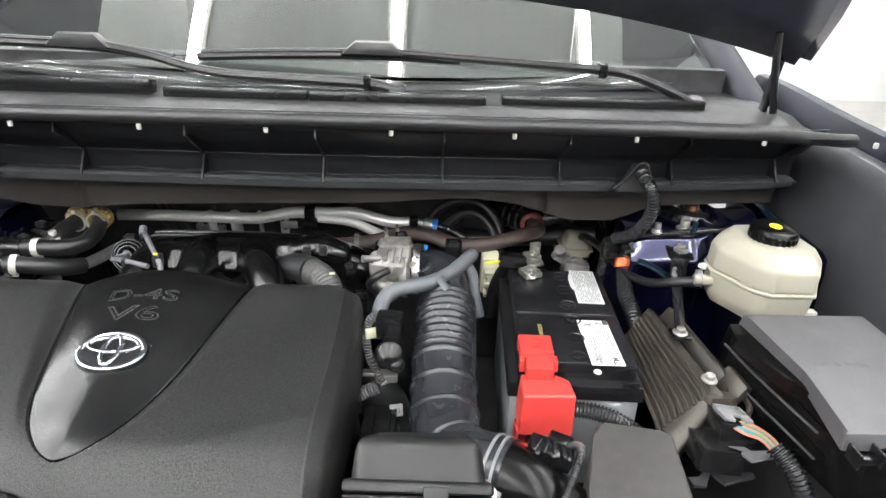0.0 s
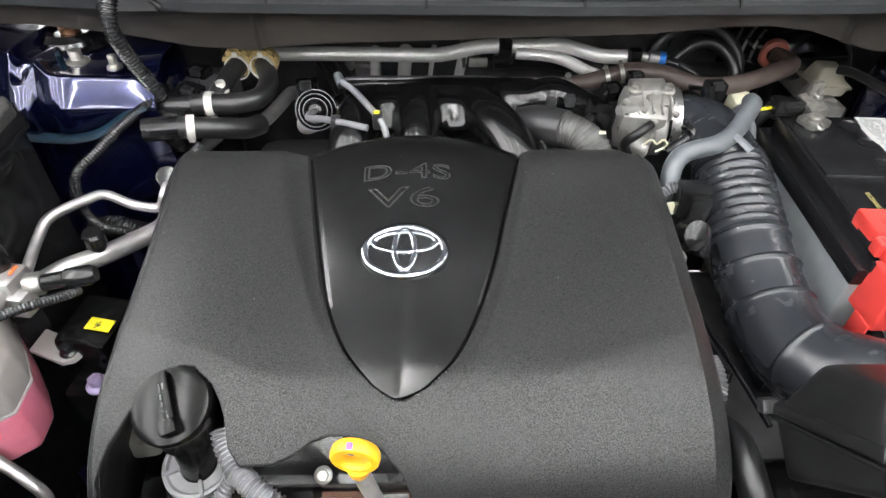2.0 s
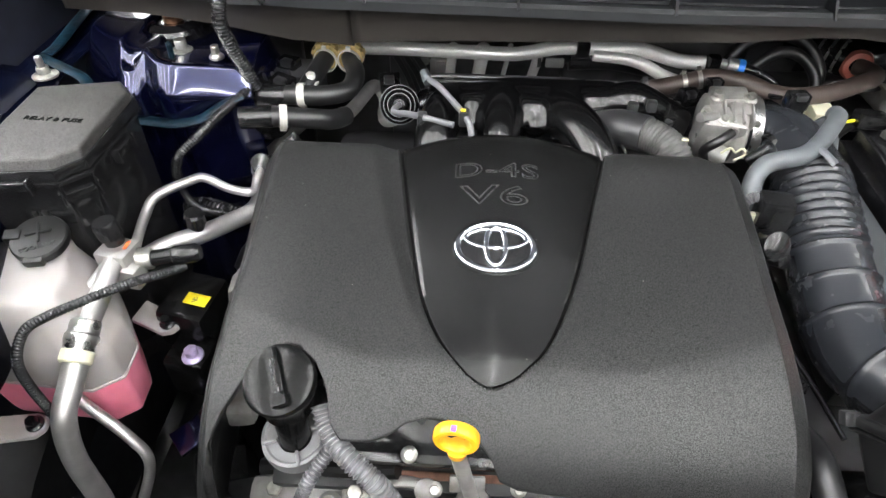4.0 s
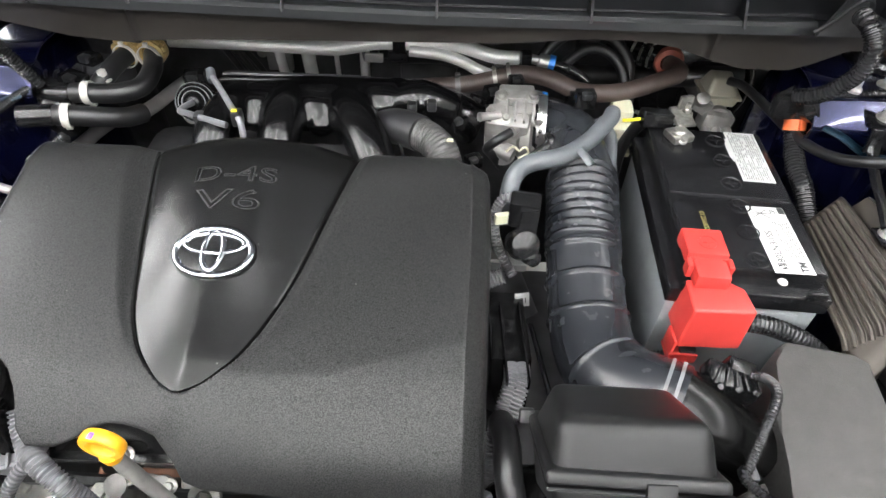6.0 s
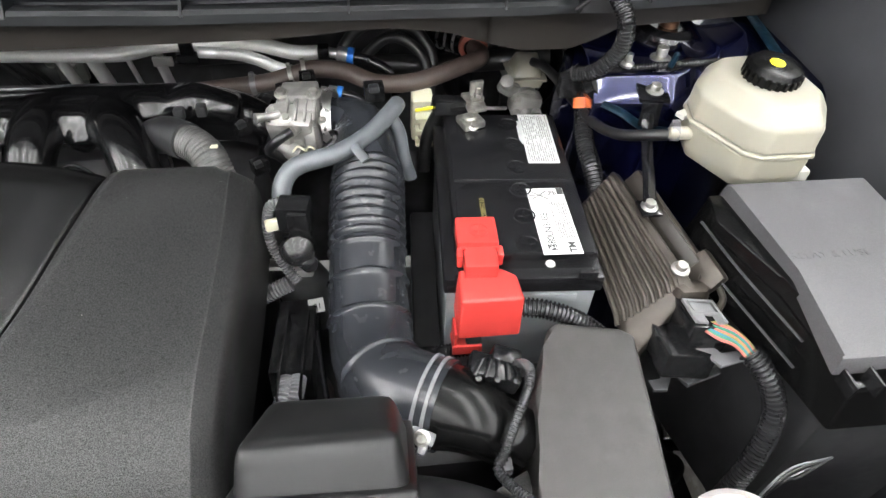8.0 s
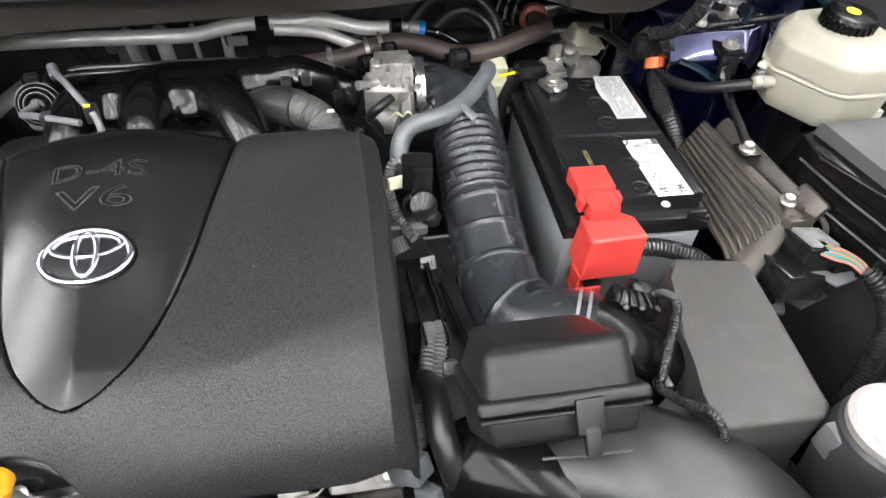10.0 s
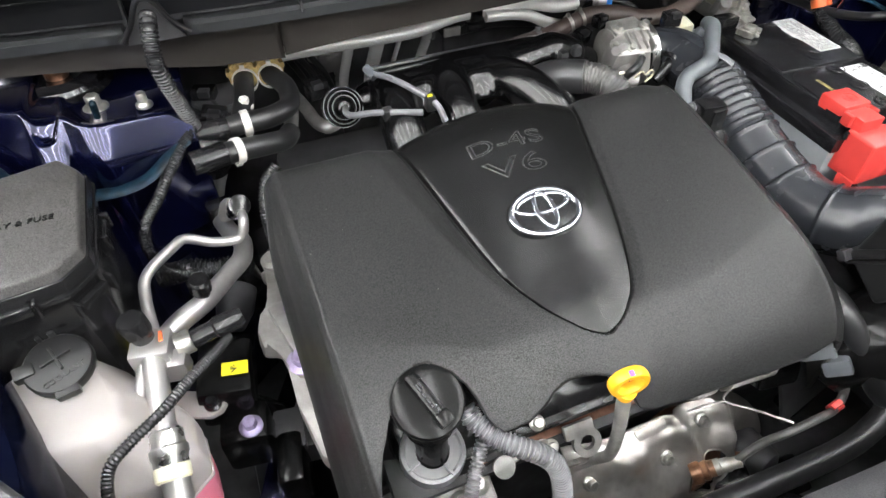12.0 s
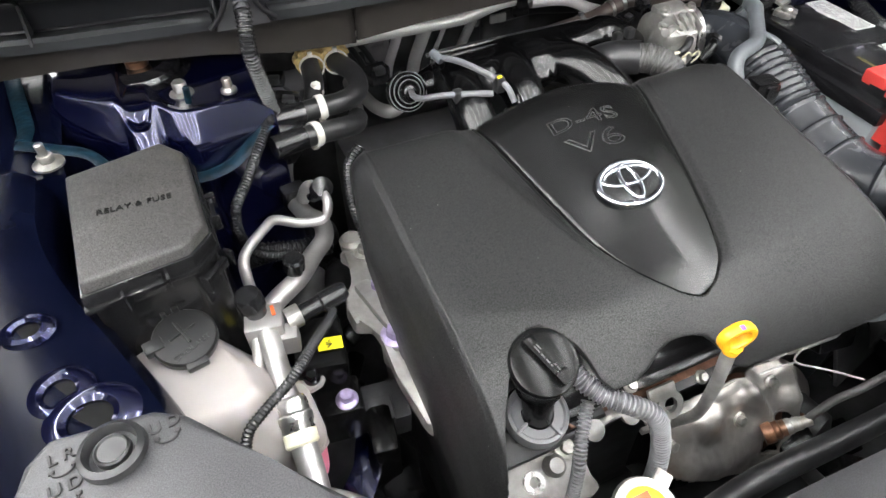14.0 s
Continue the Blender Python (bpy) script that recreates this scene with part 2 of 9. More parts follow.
# ---- mesh helpers ----
def thing(name, label, category, at, group="", kind=""):
    ob = new(name)
    ob.location = at
    ob.empty_display_size = 0.02
    return tagged(ob, label, category, group, kind)


def part(name, bm, mat, parent=None, label="", smooth=True, angle=35.0):
    """Links a bmesh, made in world metres, as one mesh object under a thing or a part."""
    me = bpy.data.meshes.new(name)
    bmesh.ops.recalc_face_normals(bm, faces=bm.faces)
    if smooth:
        lim = radians(angle)
        for f in bm.faces:
            f.smooth = True
        for e in bm.edges:
            if len(e.link_faces) == 2 and e.calc_face_angle(0) > lim:
                e.smooth = False
    bm.to_mesh(me)
    bm.free()
    me.materials.append(mat)
    ob = new(name, me)
    if parent is not None:
        ob.parent = parent
        if parent.type == "EMPTY":
            ob.matrix_parent_inverse = Matrix.Translation(-Vector(parent.location))
    if label:
        ob["label"] = label
    return ob


def turn(rx=0, ry=0, rz=0):
    return Euler([radians(a) for a in (rx, ry, rz)]).to_matrix().to_4x4()


def axis_frame(at, axis, up=(0, 0, 1)):
    """A pose at a point whose z runs along an axis."""
    z = Vector(axis).normalized()
    u = Vector(up)
    if abs(z.dot(u.normalized())) > 0.97:
        u = Vector((0, 1, 0))
    x = u.cross(z).normalized()
    y = z.cross(x)
    return Matrix.Translation(Vector(at)) @ Matrix((x, y, z)).transposed().to_4x4()


def bevel_all(bm, geom_edges, width, segs=2):
    if width > 0:
        bmesh.ops.bevel(bm, geom=geom_edges, offset=width, segments=segs, affect="EDGES", profile=0.6, clamp_overlap=True)


def rbox(bm, c, s, b=0.003, rot=None, top=(1, 1), segs=2):
    """A bevelled box; top: how the upper face is scaled in x and y."""
    t = bmesh.new()
    bmesh.ops.create_cube(t, size=1)
    for v in t.verts:
        k = top if v.co.z > 0 else (1, 1)
        v.co = Vector((v.co.x * s[0] * k[0], v.co.y * s[1] * k[1], v.co.z * s[2]))
    bevel_all(t, list(t.edges), min(b, 0.45 * min(s)), segs)
    m = Matrix.Translation(Vector(c)) @ (rot if rot else Matrix.Identity(4))
    t.transform(m)
    join(bm, t)
    return bm


def join(bm, t):
    me = bpy.data.meshes.new("tmp")
    t.to_mesh(me)
    t.free()
    bm.from_mesh(me)
    bpy.data.meshes.remove(me)


def prism(bm, poly, z0, z1, draft=0.0, b=0.003, m=None, segs=2, bottom=False):
    """A polygon pushed up from z0 to z1, drawn in by draft at the top, with rounded upper edges."""
    t = bmesh.new()
    n = len(poly)
    cx, cy = sum(p[0] for p in poly) / n, sum(p[1] for p in poly) / n
    lo = [t.verts.new((x, y, z0)) for x, y in poly]
    hi = []
    for x, y in poly:
        d = Vector((cx - x, cy - y))
        d = d * (draft / max(d.length, 1e-6))
        hi.append(t.verts.new((x + d.x, y + d.y, z1)))
    t.faces.new(list(reversed(lo)))
    t.faces.new(hi)
    for i in range(n):
        t.faces.new((lo[i], lo[(i + 1) % n], hi[(i + 1) % n], hi[i]))
    if b:
        edges = [e for e in t.edges if bottom or not (e.verts[0] in lo and e.verts[1] in lo)]
        bevel_all(t, edges, b, segs)
    if m:
        t.transform(m)
    join(bm, t)
    return bm


def lathe(bm, profile, at, axis, n=28, squash=(1, 1)):
    """A turned shape: profile of (radius, height) along an axis."""
    m = axis_frame(at, axis)
    rings = []
    for r, h in profile:
        if r < 1e-5:
            rings.append([bm.verts.new(m @ Vector((0, 0, h)))])
        else:
            rings.append([bm.verts.new(m @ Vector((r * math.cos(2 * math.pi * i / n) * squash[0], r * math.sin(2 * math.pi * i / n) * squash[1], h))) for i in range(n)])
    for a, c in zip(rings, rings[1:]):
        for i in range(n):
            j = (i + 1) % n
            if len(a) == 1 and len(c) == 1:
                continue
            if len(a) == 1:
                bm.faces.new((a[0], c[i], c[j]))
            elif len(c) == 1:
                bm.faces.new((a[i], a[j], c[0]))
            else:
                bm.faces.new((a[i], a[j], c[j], c[i]))
    return bm


def spline(pts, step):
    """Points along a smooth curve through pts, evenly spaced."""
    P = [Vector(p) for p in pts]
    if len(P) == 2:
        n = max(2, int((P[1] - P[0]).length / step))
        return [P[0].lerp(P[1], i / n) for i in range(n + 1)], [i / n for i in range(n + 1)]
    Q = [P[0] * 2 - P[1]] + P + [P[-1] * 2 - P[-2]]
    dense, par = [], []
    for i in range(1, len(Q) - 2):
        for k in range(24):
            t = k / 24
            a, b, c, d = Q[i - 1], Q[i], Q[i + 1], Q[i + 2]
            dense.append(0.5 * (2 * b + (c - a) * t + (2 * a - 5 * b + 4 * c - d) * t * t + (3 * b - a - 3 * c + d) * t ** 3))
            par.append(i - 1 + t)
    dense.append(P[-1])
    par.append(len(P) - 1)
    L = [0.0]
    for a, b in zip(dense, dense[1:]):
        L.append(L[-1] + (b - a).length)
    n = max(3, int(L[-1] / step))
    out, op = [], []
    j = 0
    for i in range(n + 1):
        s = L[-1] * i / n
        while j < len(L) - 2 and L[j + 1] < s:
            j += 1
        f = 0 if L[j + 1] == L[j] else (s - L[j]) / (L[j + 1] - L[j])
        out.append(dense[j].lerp(dense[j + 1], f))
        op.append((par[j] + (par[j + 1] - par[j]) * f) / (len(P) - 1))
    return out, op


def sweep(bm, pts, r, n=12, step=None, ribs=None, wall=False, flat=1.0):
    """A tube along a smooth curve. r: one radius or one per point. ribs: (pitch, depth) of corrugation."""
    rad = r if isinstance(r, (list, tuple)) else [r] * len(pts)
    base = max(rad)
    if step is None:
        step = ribs[0] / 4 if ribs else max(0.004, base * 0.6)
    C, par = spline(pts, step)
    up = Vector((0, 0, 1))
    tan = (C[1] - C[0]).normalized()
    if abs(tan.dot(up)) > 0.9:
        up = Vector((0, 1, 0))
    x = up.cross(tan).normalized()
    rings, dist = [], 0.0
    for i, p in enumerate(C):
        t2 = (C[min(i + 1, len(C) - 1)] - C[max(i - 1, 0)]).normalized()
        x = (x - t2 * x.dot(t2)).normalized()
        y = t2.cross(x)
        if i:
            dist += (C[i] - C[i - 1]).length
        f = par[i] * (len(rad) - 1)
        k = min(int(f), len(rad) - 2) if len(rad) > 1 else 0
        rr = rad[k] + (rad[k + 1] - rad[k]) * (f - k) if len(rad) > 1 else rad[0]
        if ribs:
            rr += ribs[1] * (1 if (i % 4) in (0, 1) else -1) * 0.5
        rings.append([bm.verts.new(p + x * (rr * math.cos(2 * math.pi * q / n)) + y * (rr * flat * math.sin(2 * math.pi * q / n))) for q in range(n)])
    for a, c in zip(rings, rings[1:]):
        for q in range(n):
            bm.faces.new((a[q], a[(q + 1) % n], c[(q + 1) % n], c[q]))
    bm.faces.new(list(reversed(rings[0])))
    bm.faces.new(rings[-1])
    return bm


def tube(name, pts, r, mat, parent=None, label="", n=12, ribs=None, step=None, flat=1.0):
    return part(name, sweep(bmesh.new(), pts, r, n, step, ribs, flat=flat), mat, parent, label, angle=50)


def ring_clamp(name, at, axis, r, width, mat, parent, thick=0.0012, label="", ear=1):
    bm = bmesh.new()
    w = width / 2
    lathe(bm, [(r, -w), (r + thick, -w), (r + thick, w), (r, w), (r, -w)], at, axis, 24)
    m = axis_frame(at, axis)
    t = bmesh.new()
    rbox(t, (0, (r + 0.003) * ear, 0), (0.006, 0.006, width * 0.9), 0.001)
    t.transform(m)
    join(bm, t)
    return part(name, bm, mat, parent, label)


def bolt(name, at, axis, r, mat, parent, h=None, label="", flange=1.5, nut=False):
    bm = bmesh.new()
    h = h or r * 1.0
    m = axis_frame(at, axis)
    lathe(bm, [(0, 0), (r * flange, 0), (r * flange, h * 0.18), (r * 1.1, h * 0.35), (0, h * 0.35)], at, axis, 20)
    hexa = [(r * math.cos(math.pi / 3 * i), r * math.sin(math.pi / 3 * i)) for i in range(6)]
    prism(bm, hexa, h * 0.3, h, 0.0, r * 0.12, m, 1)
    if nut:
        lathe(bm, [(r * 0.55, h * 0.9), (r * 0.55, h * 1.9), (r * 0.4, h * 2.0), (0, h * 2.0)], at, axis, 12)
    return part(name, bm, mat, parent, label)


def lettering(name, words, size, m, mat, parent, depth=0.0006, align="CENTER", space=1.0, bold=0.0, bevel=0.0):
    cu = bpy.data.curves.new(name, "FONT")
    cu.body, cu.size, cu.align_x, cu.align_y, cu.extrude = words, size, align, "CENTER", depth
    cu.space_character, cu.offset, cu.bevel_depth = space, bold, bevel
    tmp = bpy.data.objects.new(name, cu)
    scene.collection.objects.link(tmp)
    dg = bpy.context.evaluated_depsgraph_get()
    me = bpy.data.meshes.new_from_object(tmp.evaluated_get(dg))
    bpy.data.objects.remove(tmp)
    bm = bmesh.new()
    bm.from_mesh(me)
    bm.transform(m)
    return part(name, bm, mat, parent, smooth=False)


def outline_lettering(name, words, size, m, mat, parent, r, space=1.0):
    """Letters drawn as a thin raised bead along their outlines."""
    cu = bpy.data.curves.new(name, "FONT")
    cu.body, cu.size, cu.align_x, cu.align_y = words, size, "CENTER", "CENTER"
    cu.space_character, cu.fill_mode, cu.bevel_depth, cu.bevel_resolution = space, "NONE", r, 1
    tmp = bpy.data.objects.new(name, cu)
    scene.collection.objects.link(tmp)
    dg = bpy.context.evaluated_depsgraph_get()
    me = bpy.data.meshes.new_from_object(tmp.evaluated_get(dg))
    bpy.data.objects.remove(tmp)
    bm = bmesh.new()
    bm.from_mesh(me)
    bm.transform(m)
    return part(name, bm, mat, parent)


def grid_mesh(bm, rows):
    """A skin over rows of points of one length."""
    V = [[bm.verts.new(p) for p in row] for row in rows]
    for a, c in zip(V, V[1:]):
        for i in range(len(a) - 1):
            bm.faces.new((a[i], a[i + 1], c[i + 1], c[i]))
    return V


def solid(ob, thick, offset=-1.0):
    s = ob.modifiers.new("thickness", "SOLIDIFY")
    s.thickness, s.offset = thick, offset
    return ob


def lerp_table(tab, x):
    """Linear look-up in rows of (x, value)."""
    if x <= tab[0][0]:
        return tab[0][1]
    for (a, va), (b, vb) in zip(tab, tab[1:]):
        if x <= b:
            return va + (vb - va) * (x - a) / (b - a)
    return tab[-1][1]


def smooth01(a, b, x):
    t = min(1, max(0, (x - a) / (b - a)))
    return t * t * (3 - 2 * t)


CAR_MID = -0.195   # the car's centre line


# ---- the showroom ----
def slab(name, lo, hi, mat, label, category):
    bm = bmesh.new()
    rbox(bm, [(a + b) / 2 for a, b in zip(lo, hi)], [b - a for a, b in zip(lo, hi)], 0.0)
    return tagged(part(name, bm, mat, smooth=False), label, category, kind="structure")


ROOM_TOP = 3.5
slab("floor", (-10, -8, -0.1), (10, 8, 0), FLOORMAT, "grey smooth epoxy showroom floor", "floor")
slab("wall_north", (-10.2, 8, 0), (10.2, 8.2, ROOM_TOP), WALLMAT, "plain white painted showroom wall", "wall")
# unseen; made dark so that little light bounces onto the engine's front faces
slab("wall_south", (-10.2, -8.2, 0), (10.2, -8, ROOM_TOP), FRONTWALL, "unseen dark wall added to dim the light from the front", "wall")
slab("wall_east", (10, -8, 0), (10.2, 8, ROOM_TOP), WALLMAT, "plain white painted showroom wall", "wall")
slab("wall_west", (-10.2, -8, 0), (-10, 8, ROOM_TOP), WALLMAT, "plain white painted showroom wall", "wall")


def build_ceiling():
    bm = bmesh.new()
    rbox(bm, (0, 0, ROOM_TOP + 0.15), (20.4, 16.4, 0.1), 0)
    for i in range(107):
        rbox(bm, (-9.95 + i * 0.188, 0, ROOM_TOP + 0.05), (0.176, 16, 0.07), 0.0)
        rbox(bm, (-9.95 + (i + 0.5) * 0.188, 0, ROOM_TOP + 0.045), (0.018, 16, 0.07), 0.0)
    ob = tagged(part("ceiling", bm, SLAT, smooth=False), "pale panelled metal ceiling with fine raised white seams", "ceiling", kind="structure")
    ob.data.materials.append(SEAM)
    for f in ob.data.polygons:
        if f.area < 0.4 and f.normal.z < -0.9:
            f.material_index = 1


build_ceiling()


def ceiling_light():
    T = thing("ceiling_light", "long white tube light under a slatted ceiling", "ceiling light", (0, 0, ROOM_TOP - 0.03), "ceiling tube lights")
    bm = bmesh.new()
    rbox(bm, (0, 0, ROOM_TOP - 0.012), (0.13, 3.5, 0.024), 0.004)
    part("housing", bm, WHITEPL, T)
    bm = bmesh.new()
    rbox(bm, (0, 0, ROOM_TOP - 0.045), (0.076, 3.46, 0.036), 0.012)
    part("diffuser", bm, TUBELIGHT, T, "glowing white diffuser")
    return T


first_light = ceiling_light()
first_light.location = (-2.75, -1.15, ROOM_TOP - 0.03)
# row -1 is unseen, a partial row added to light the firewall and pipes
for col in range(-4, 5):
    for row in range(-1, 3):
        if (col or row) and (row >= 1 or (row == 0 and col > -4) or 0 <= col):
            copy_thing(first_light, Matrix.Translation((-2.75 + 1.28 * col, -1.15 + 3.6 * row, ROOM_TOP - 0.03)))


# ---- the car's body round the engine bay ----
def mirror_x(x):
    return 2 * CAR_MID - x


def body_shell():
    T = thing("car", "navy metallic car with its engine bay open", "car", (CAR_MID, 0.6, 0.0))
    for side in (1, -1):
        X = (lambda x: x) if side > 0 else mirror_x
        # outer fender, over the wing and down to the sill
        rows = []
        for i in range(25):
            y = 0.02 + i * 0.05
            k = (y - 0.02) / 1.2
            zt = 1.08 + 0.115 * smooth01(0.0, 0.7, k) + 0.03 * smooth01(0.65, 1.0, k)
            w = 0.05 * (1 - smooth01(0, 0.45, k))
            prof = [(0.61, zt - 0.045), (0.62, zt - 0.04), (0.626, zt - 0.012), (0.634, zt - 0.002), (0.648, zt), (0.675 - w * 0.5, zt - 0.012), (0.705 - w, zt - 0.045), (0.74 - w, zt - 0.11), (0.768 - w, zt - 0.2), (0.775 - w, zt - 0.4), (0.765 - w, 0.45), (0.75 - w, 0.3)]
            rows.append([(X(a), y, z) for a, z in prof])
        bm = bmesh.new()
        grid_mesh(bm, rows)
        solid(part("fender", bm, FENDER, T, "glossy navy front fender"), 0.004, 0)
        # inner apron wall
        rows = []
        for i in range(16):
            y = 0.12 + i * 0.068
            zt = 1.03 + 0.125 * smooth01(0.1, 0.9, y) + (0.012 if side > 0 else 0)
            rows.append([(X(a), y, z) for a, z in [(0.622, zt + 0.002), (0.603, zt), (0.594, zt - 0.008), (0.588, zt - 0.03), (0.572, 0.95), (0.555, 0.8), (0.54, 0.4)]])
        bm = bmesh.new()
        grid_mesh(bm, rows)
        solid(part("inner_apron", bm, APRON if side > 0 else NAVYDULL, T, "dark grey plastic inner wing cover" if side > 0 else "dark navy inner wing panel"), 0.003, 0)
    # firewall and floor of the bay
    bm = bmesh.new()
    rbox(bm, (CAR_MID, 1.165, 0.82), (1.46, 0.03, 0.84), 0.004)
    wall = part("firewall", bm, DEEP, T, "dark insulated firewall")
    for x in (-0.75, -0.5, -0.2, 0.1, 0.3):
        bm = bmesh.new()
        rbox(bm, (x, 1.148, 0.85), (0.1, 0.02, 0.3), 0.008)
        part("insulation_pad", bm, DEEP, wall)
    bm = bmesh.new()
    rbox(bm, (CAR_MID, 0.62, 0.33), (1.47, 1.1, 0.03), 0.004)
    part("undertray", bm, DEEP, T, "black underside tray")
    for x in (-0.7, 0.33):
        bm = bmesh.new()
        rbox(bm, (x, 0.62, 0.46), (0.1, 1.0, 0.1), 0.012)
        part("chassis_rail", bm, DEEP, T)
    for x in (mirror_x(0.63), 0.63):
        bm = bmesh.new()
        lathe(bm, [(0.22, -0.1), (0.33, -0.11), (0.365, -0.08), (0.37, 0), (0.365, 0.08), (0.33, 0.11), (0.22, 0.1)], (x, 0.62, 0.37), (1, 0, 0), 40)
        wheel = part("wheel", bm, RUBBER, T, "black rubber tyre")
        bm = bmesh.new()
        lathe(bm, [(0.225, -0.09), (0.2, -0.02), (0.06, 0.0), (0, 0.0)], (x, 0.62, 0.37), (1, 0, 0), 32)
        part("rim", bm, ALLOY, wheel)
    bm = bmesh.new()
    rbox(bm, (CAR_MID, 0.1, 0.66), (1.44, 0.06, 0.6), 0.01)
    part("radiator_support", bm, DEEP, T, "black radiator support")
    bm = bmesh.new()
    rows = [[(x, y, z) for x in (-1.12, -1.0, -0.6, CAR_MID, 0.2, 0.6, 0.73)] for y, z in ((0.14, 0.3), (0.05, 0.36), (0.0, 0.6), (-0.03, 0.75), (-0.02, 0.9), (0.03, 0.97))]
    grid_mesh(bm, rows)
    solid(part("front_bumper", bm, NAVY, T, "navy front bumper skin"), 0.004, 0)
    return T


body_shell()


def strut_tower(side):
    X = (lambda x: x) if side > 0 else mirror_x
    T = thing("strut_tower", "dark navy painted strut tower with flanged nuts and sealed seams", "strut tower", (X(0.415), 0.9, 0.6), "strut towers")
    c = (X(0.415), 0.926)
    bm = bmesh.new()
    lathe(bm, [(0.16, 0.55), (0.142, 0.8), (0.136, 0.93), (0.13, 0.98), (0.118, 1.01), (0.1, 1.026), (0.07, 1.034), (0.045, 1.034), (0.04, 1.02), (0, 1.02)], (*c, 0), (0, 0, 1), 40)
    part("tower", bm, NAVY, T)
    # stamped shelf: plateau behind a raised lip, a bright chamfer under it, a folded gusset and a sloping outer pad
    def front(y, lip, drop=0.0):
        return [(y + 0.012, 0.86), (y + 0.008, 0.93), (y + 0.002, 0.985), (y - 0.003, lip - 0.034), (y - 0.002, lip - 0.03), (y + 0.006, lip - 0.016), (y + 0.014, lip - 0.004), (y + 0.016, lip), (y + 0.021, lip), (y + 0.026, lip - 0.004 - drop), (y + 0.05, 1.037 - drop), (0.9, 1.036), (0.96, 1.034), (1.02, 1.03)]

    def gusset(y, deep):
        return [(y + 0.012, 0.86), (y + 0.008, 0.93), (y + 0.002, 0.985), (y - 0.004, 1.01), (y - 0.003, 1.013), (y + 0.008, 1.026), (y + 0.016, 1.037), (y + 0.024, 1.045 - deep), (y + 0.032, 1.05 - deep), (y + 0.038, 1.055 - deep * 0.5), (y + 0.06, 1.05), (0.9, 1.04), (0.96, 1.036), (1.02, 1.03)]

    def pad(y, high, fall):
        return [(y + 0.004, 0.86), (y + 0.003, 0.93), (y + 0.002, 0.985), (y, 1.012 - fall), (y + 0.001, 1.018 - fall), (y + 0.003, 1.023 - fall), (y + 0.012, 1.034), (y + 0.022, 1.045), (y + 0.031, 1.054 + high), (y + 0.036, 1.057 + high), (y + 0.05, 1.058 + high), (0.92, 1.054), (0.97, 1.046), (1.02, 1.04)]
    bm = bmesh.new()
    cols = ((0.288, front(0.822, 1.026)), (0.3, front(0.818, 1.028)), (0.318, front(0.81, 1.031)), (0.342, front(0.799, 1.037)), (0.362, front(0.789, 1.042)), (0.376, front(0.783, 1.045)), (0.388, front(0.786, 1.047)), (0.398, front(0.795, 1.051)), (0.406, front(0.803, 1.055)), (0.411, gusset(0.785, 0.004)), (0.418, gusset(0.783, 0.01)), (0.427, gusset(0.784, 0.012)), (0.434, gusset(0.787, 0.006)), (0.438, pad(0.799, 0.001, 0)), (0.443, pad(0.802, 0.0, 0)), (0.455, pad(0.809, -0.002, 0)), (0.475, pad(0.826, -0.003, 0)), (0.492, pad(0.841, -0.002, 0)), (0.5, pad(0.849, 0, 0.002)), (0.507, pad(0.86, -0.02, 0.004)))
    grid_mesh(bm, [[(X(x), y, z) for y, z in prof] for x, prof in cols])
    shelf = part("shelf", bm, NAVY, T, "glossy navy folded shelf", angle=180)
    fine = shelf.modifiers.new("rounded", "SUBSURF")
    fine.levels = fine.render_levels = 2
    solid(shelf, 0.003, 0)
    bm = bmesh.new()
    lathe(bm, [(0, 0), (0.0035, 0), (0.0035, 0.018), (0.002, 0.02), (0, 0.02)], (X(0.372), 0.814, 1.048), (0.1, -0.15, 1), 10)
    part("pin", bm, SEALER, T, "small teal pin")
    # outer flange split off in the darkened navy, for its dark reflection
    bm = bmesh.new()
    grid_mesh(bm, [[(X(x), y, z) for y, z in ((0.77, 0.9), (0.772, 1.0), (0.776, 1.024), (0.79, 1.031), (0.85, 1.034), (0.93, 1.036), (1.02, 1.04))] for x in (0.5, 0.52, 0.54, 0.562)])
    solid(part("wing_flat", bm, NAVYSHADE, T, "navy wing flange coloured dark for shade"), 0.003, 0)
    # strut top plate
    bm = bmesh.new()
    lathe(bm, [(0.05, 1.03), (0.056, 1.032), (0.056, 1.038), (0.05, 1.042), (0.047, 1.041), (0.044, 1.046), (0.03, 1.05), (0.024, 1.046), (0.012, 1.046), (0, 1.046)], (*c, 0), (0, 0, 1), 40)
    part("top_mount", bm, BLACKPAINT, T, "black strut top mount")
    bm = bmesh.new()
    lathe(bm, [(0, 1.045), (0.0125, 1.046), (0.0125, 1.053), (0.009, 1.056), (0, 1.056)], (*c, 0), (0, 0, 1), 16)
    part("centre_cap", bm, COPPER, T, "rusty centre nut")
    for x, y, z, r in ((0.377, 0.853, 1.037, 0.008), (0.329, 0.839, 1.037, 0.0054)):
        bolt("flange_nut", (X(x), y, z), (0, 0, 1), r, ZINC, T, 0.016, flange=1.65)
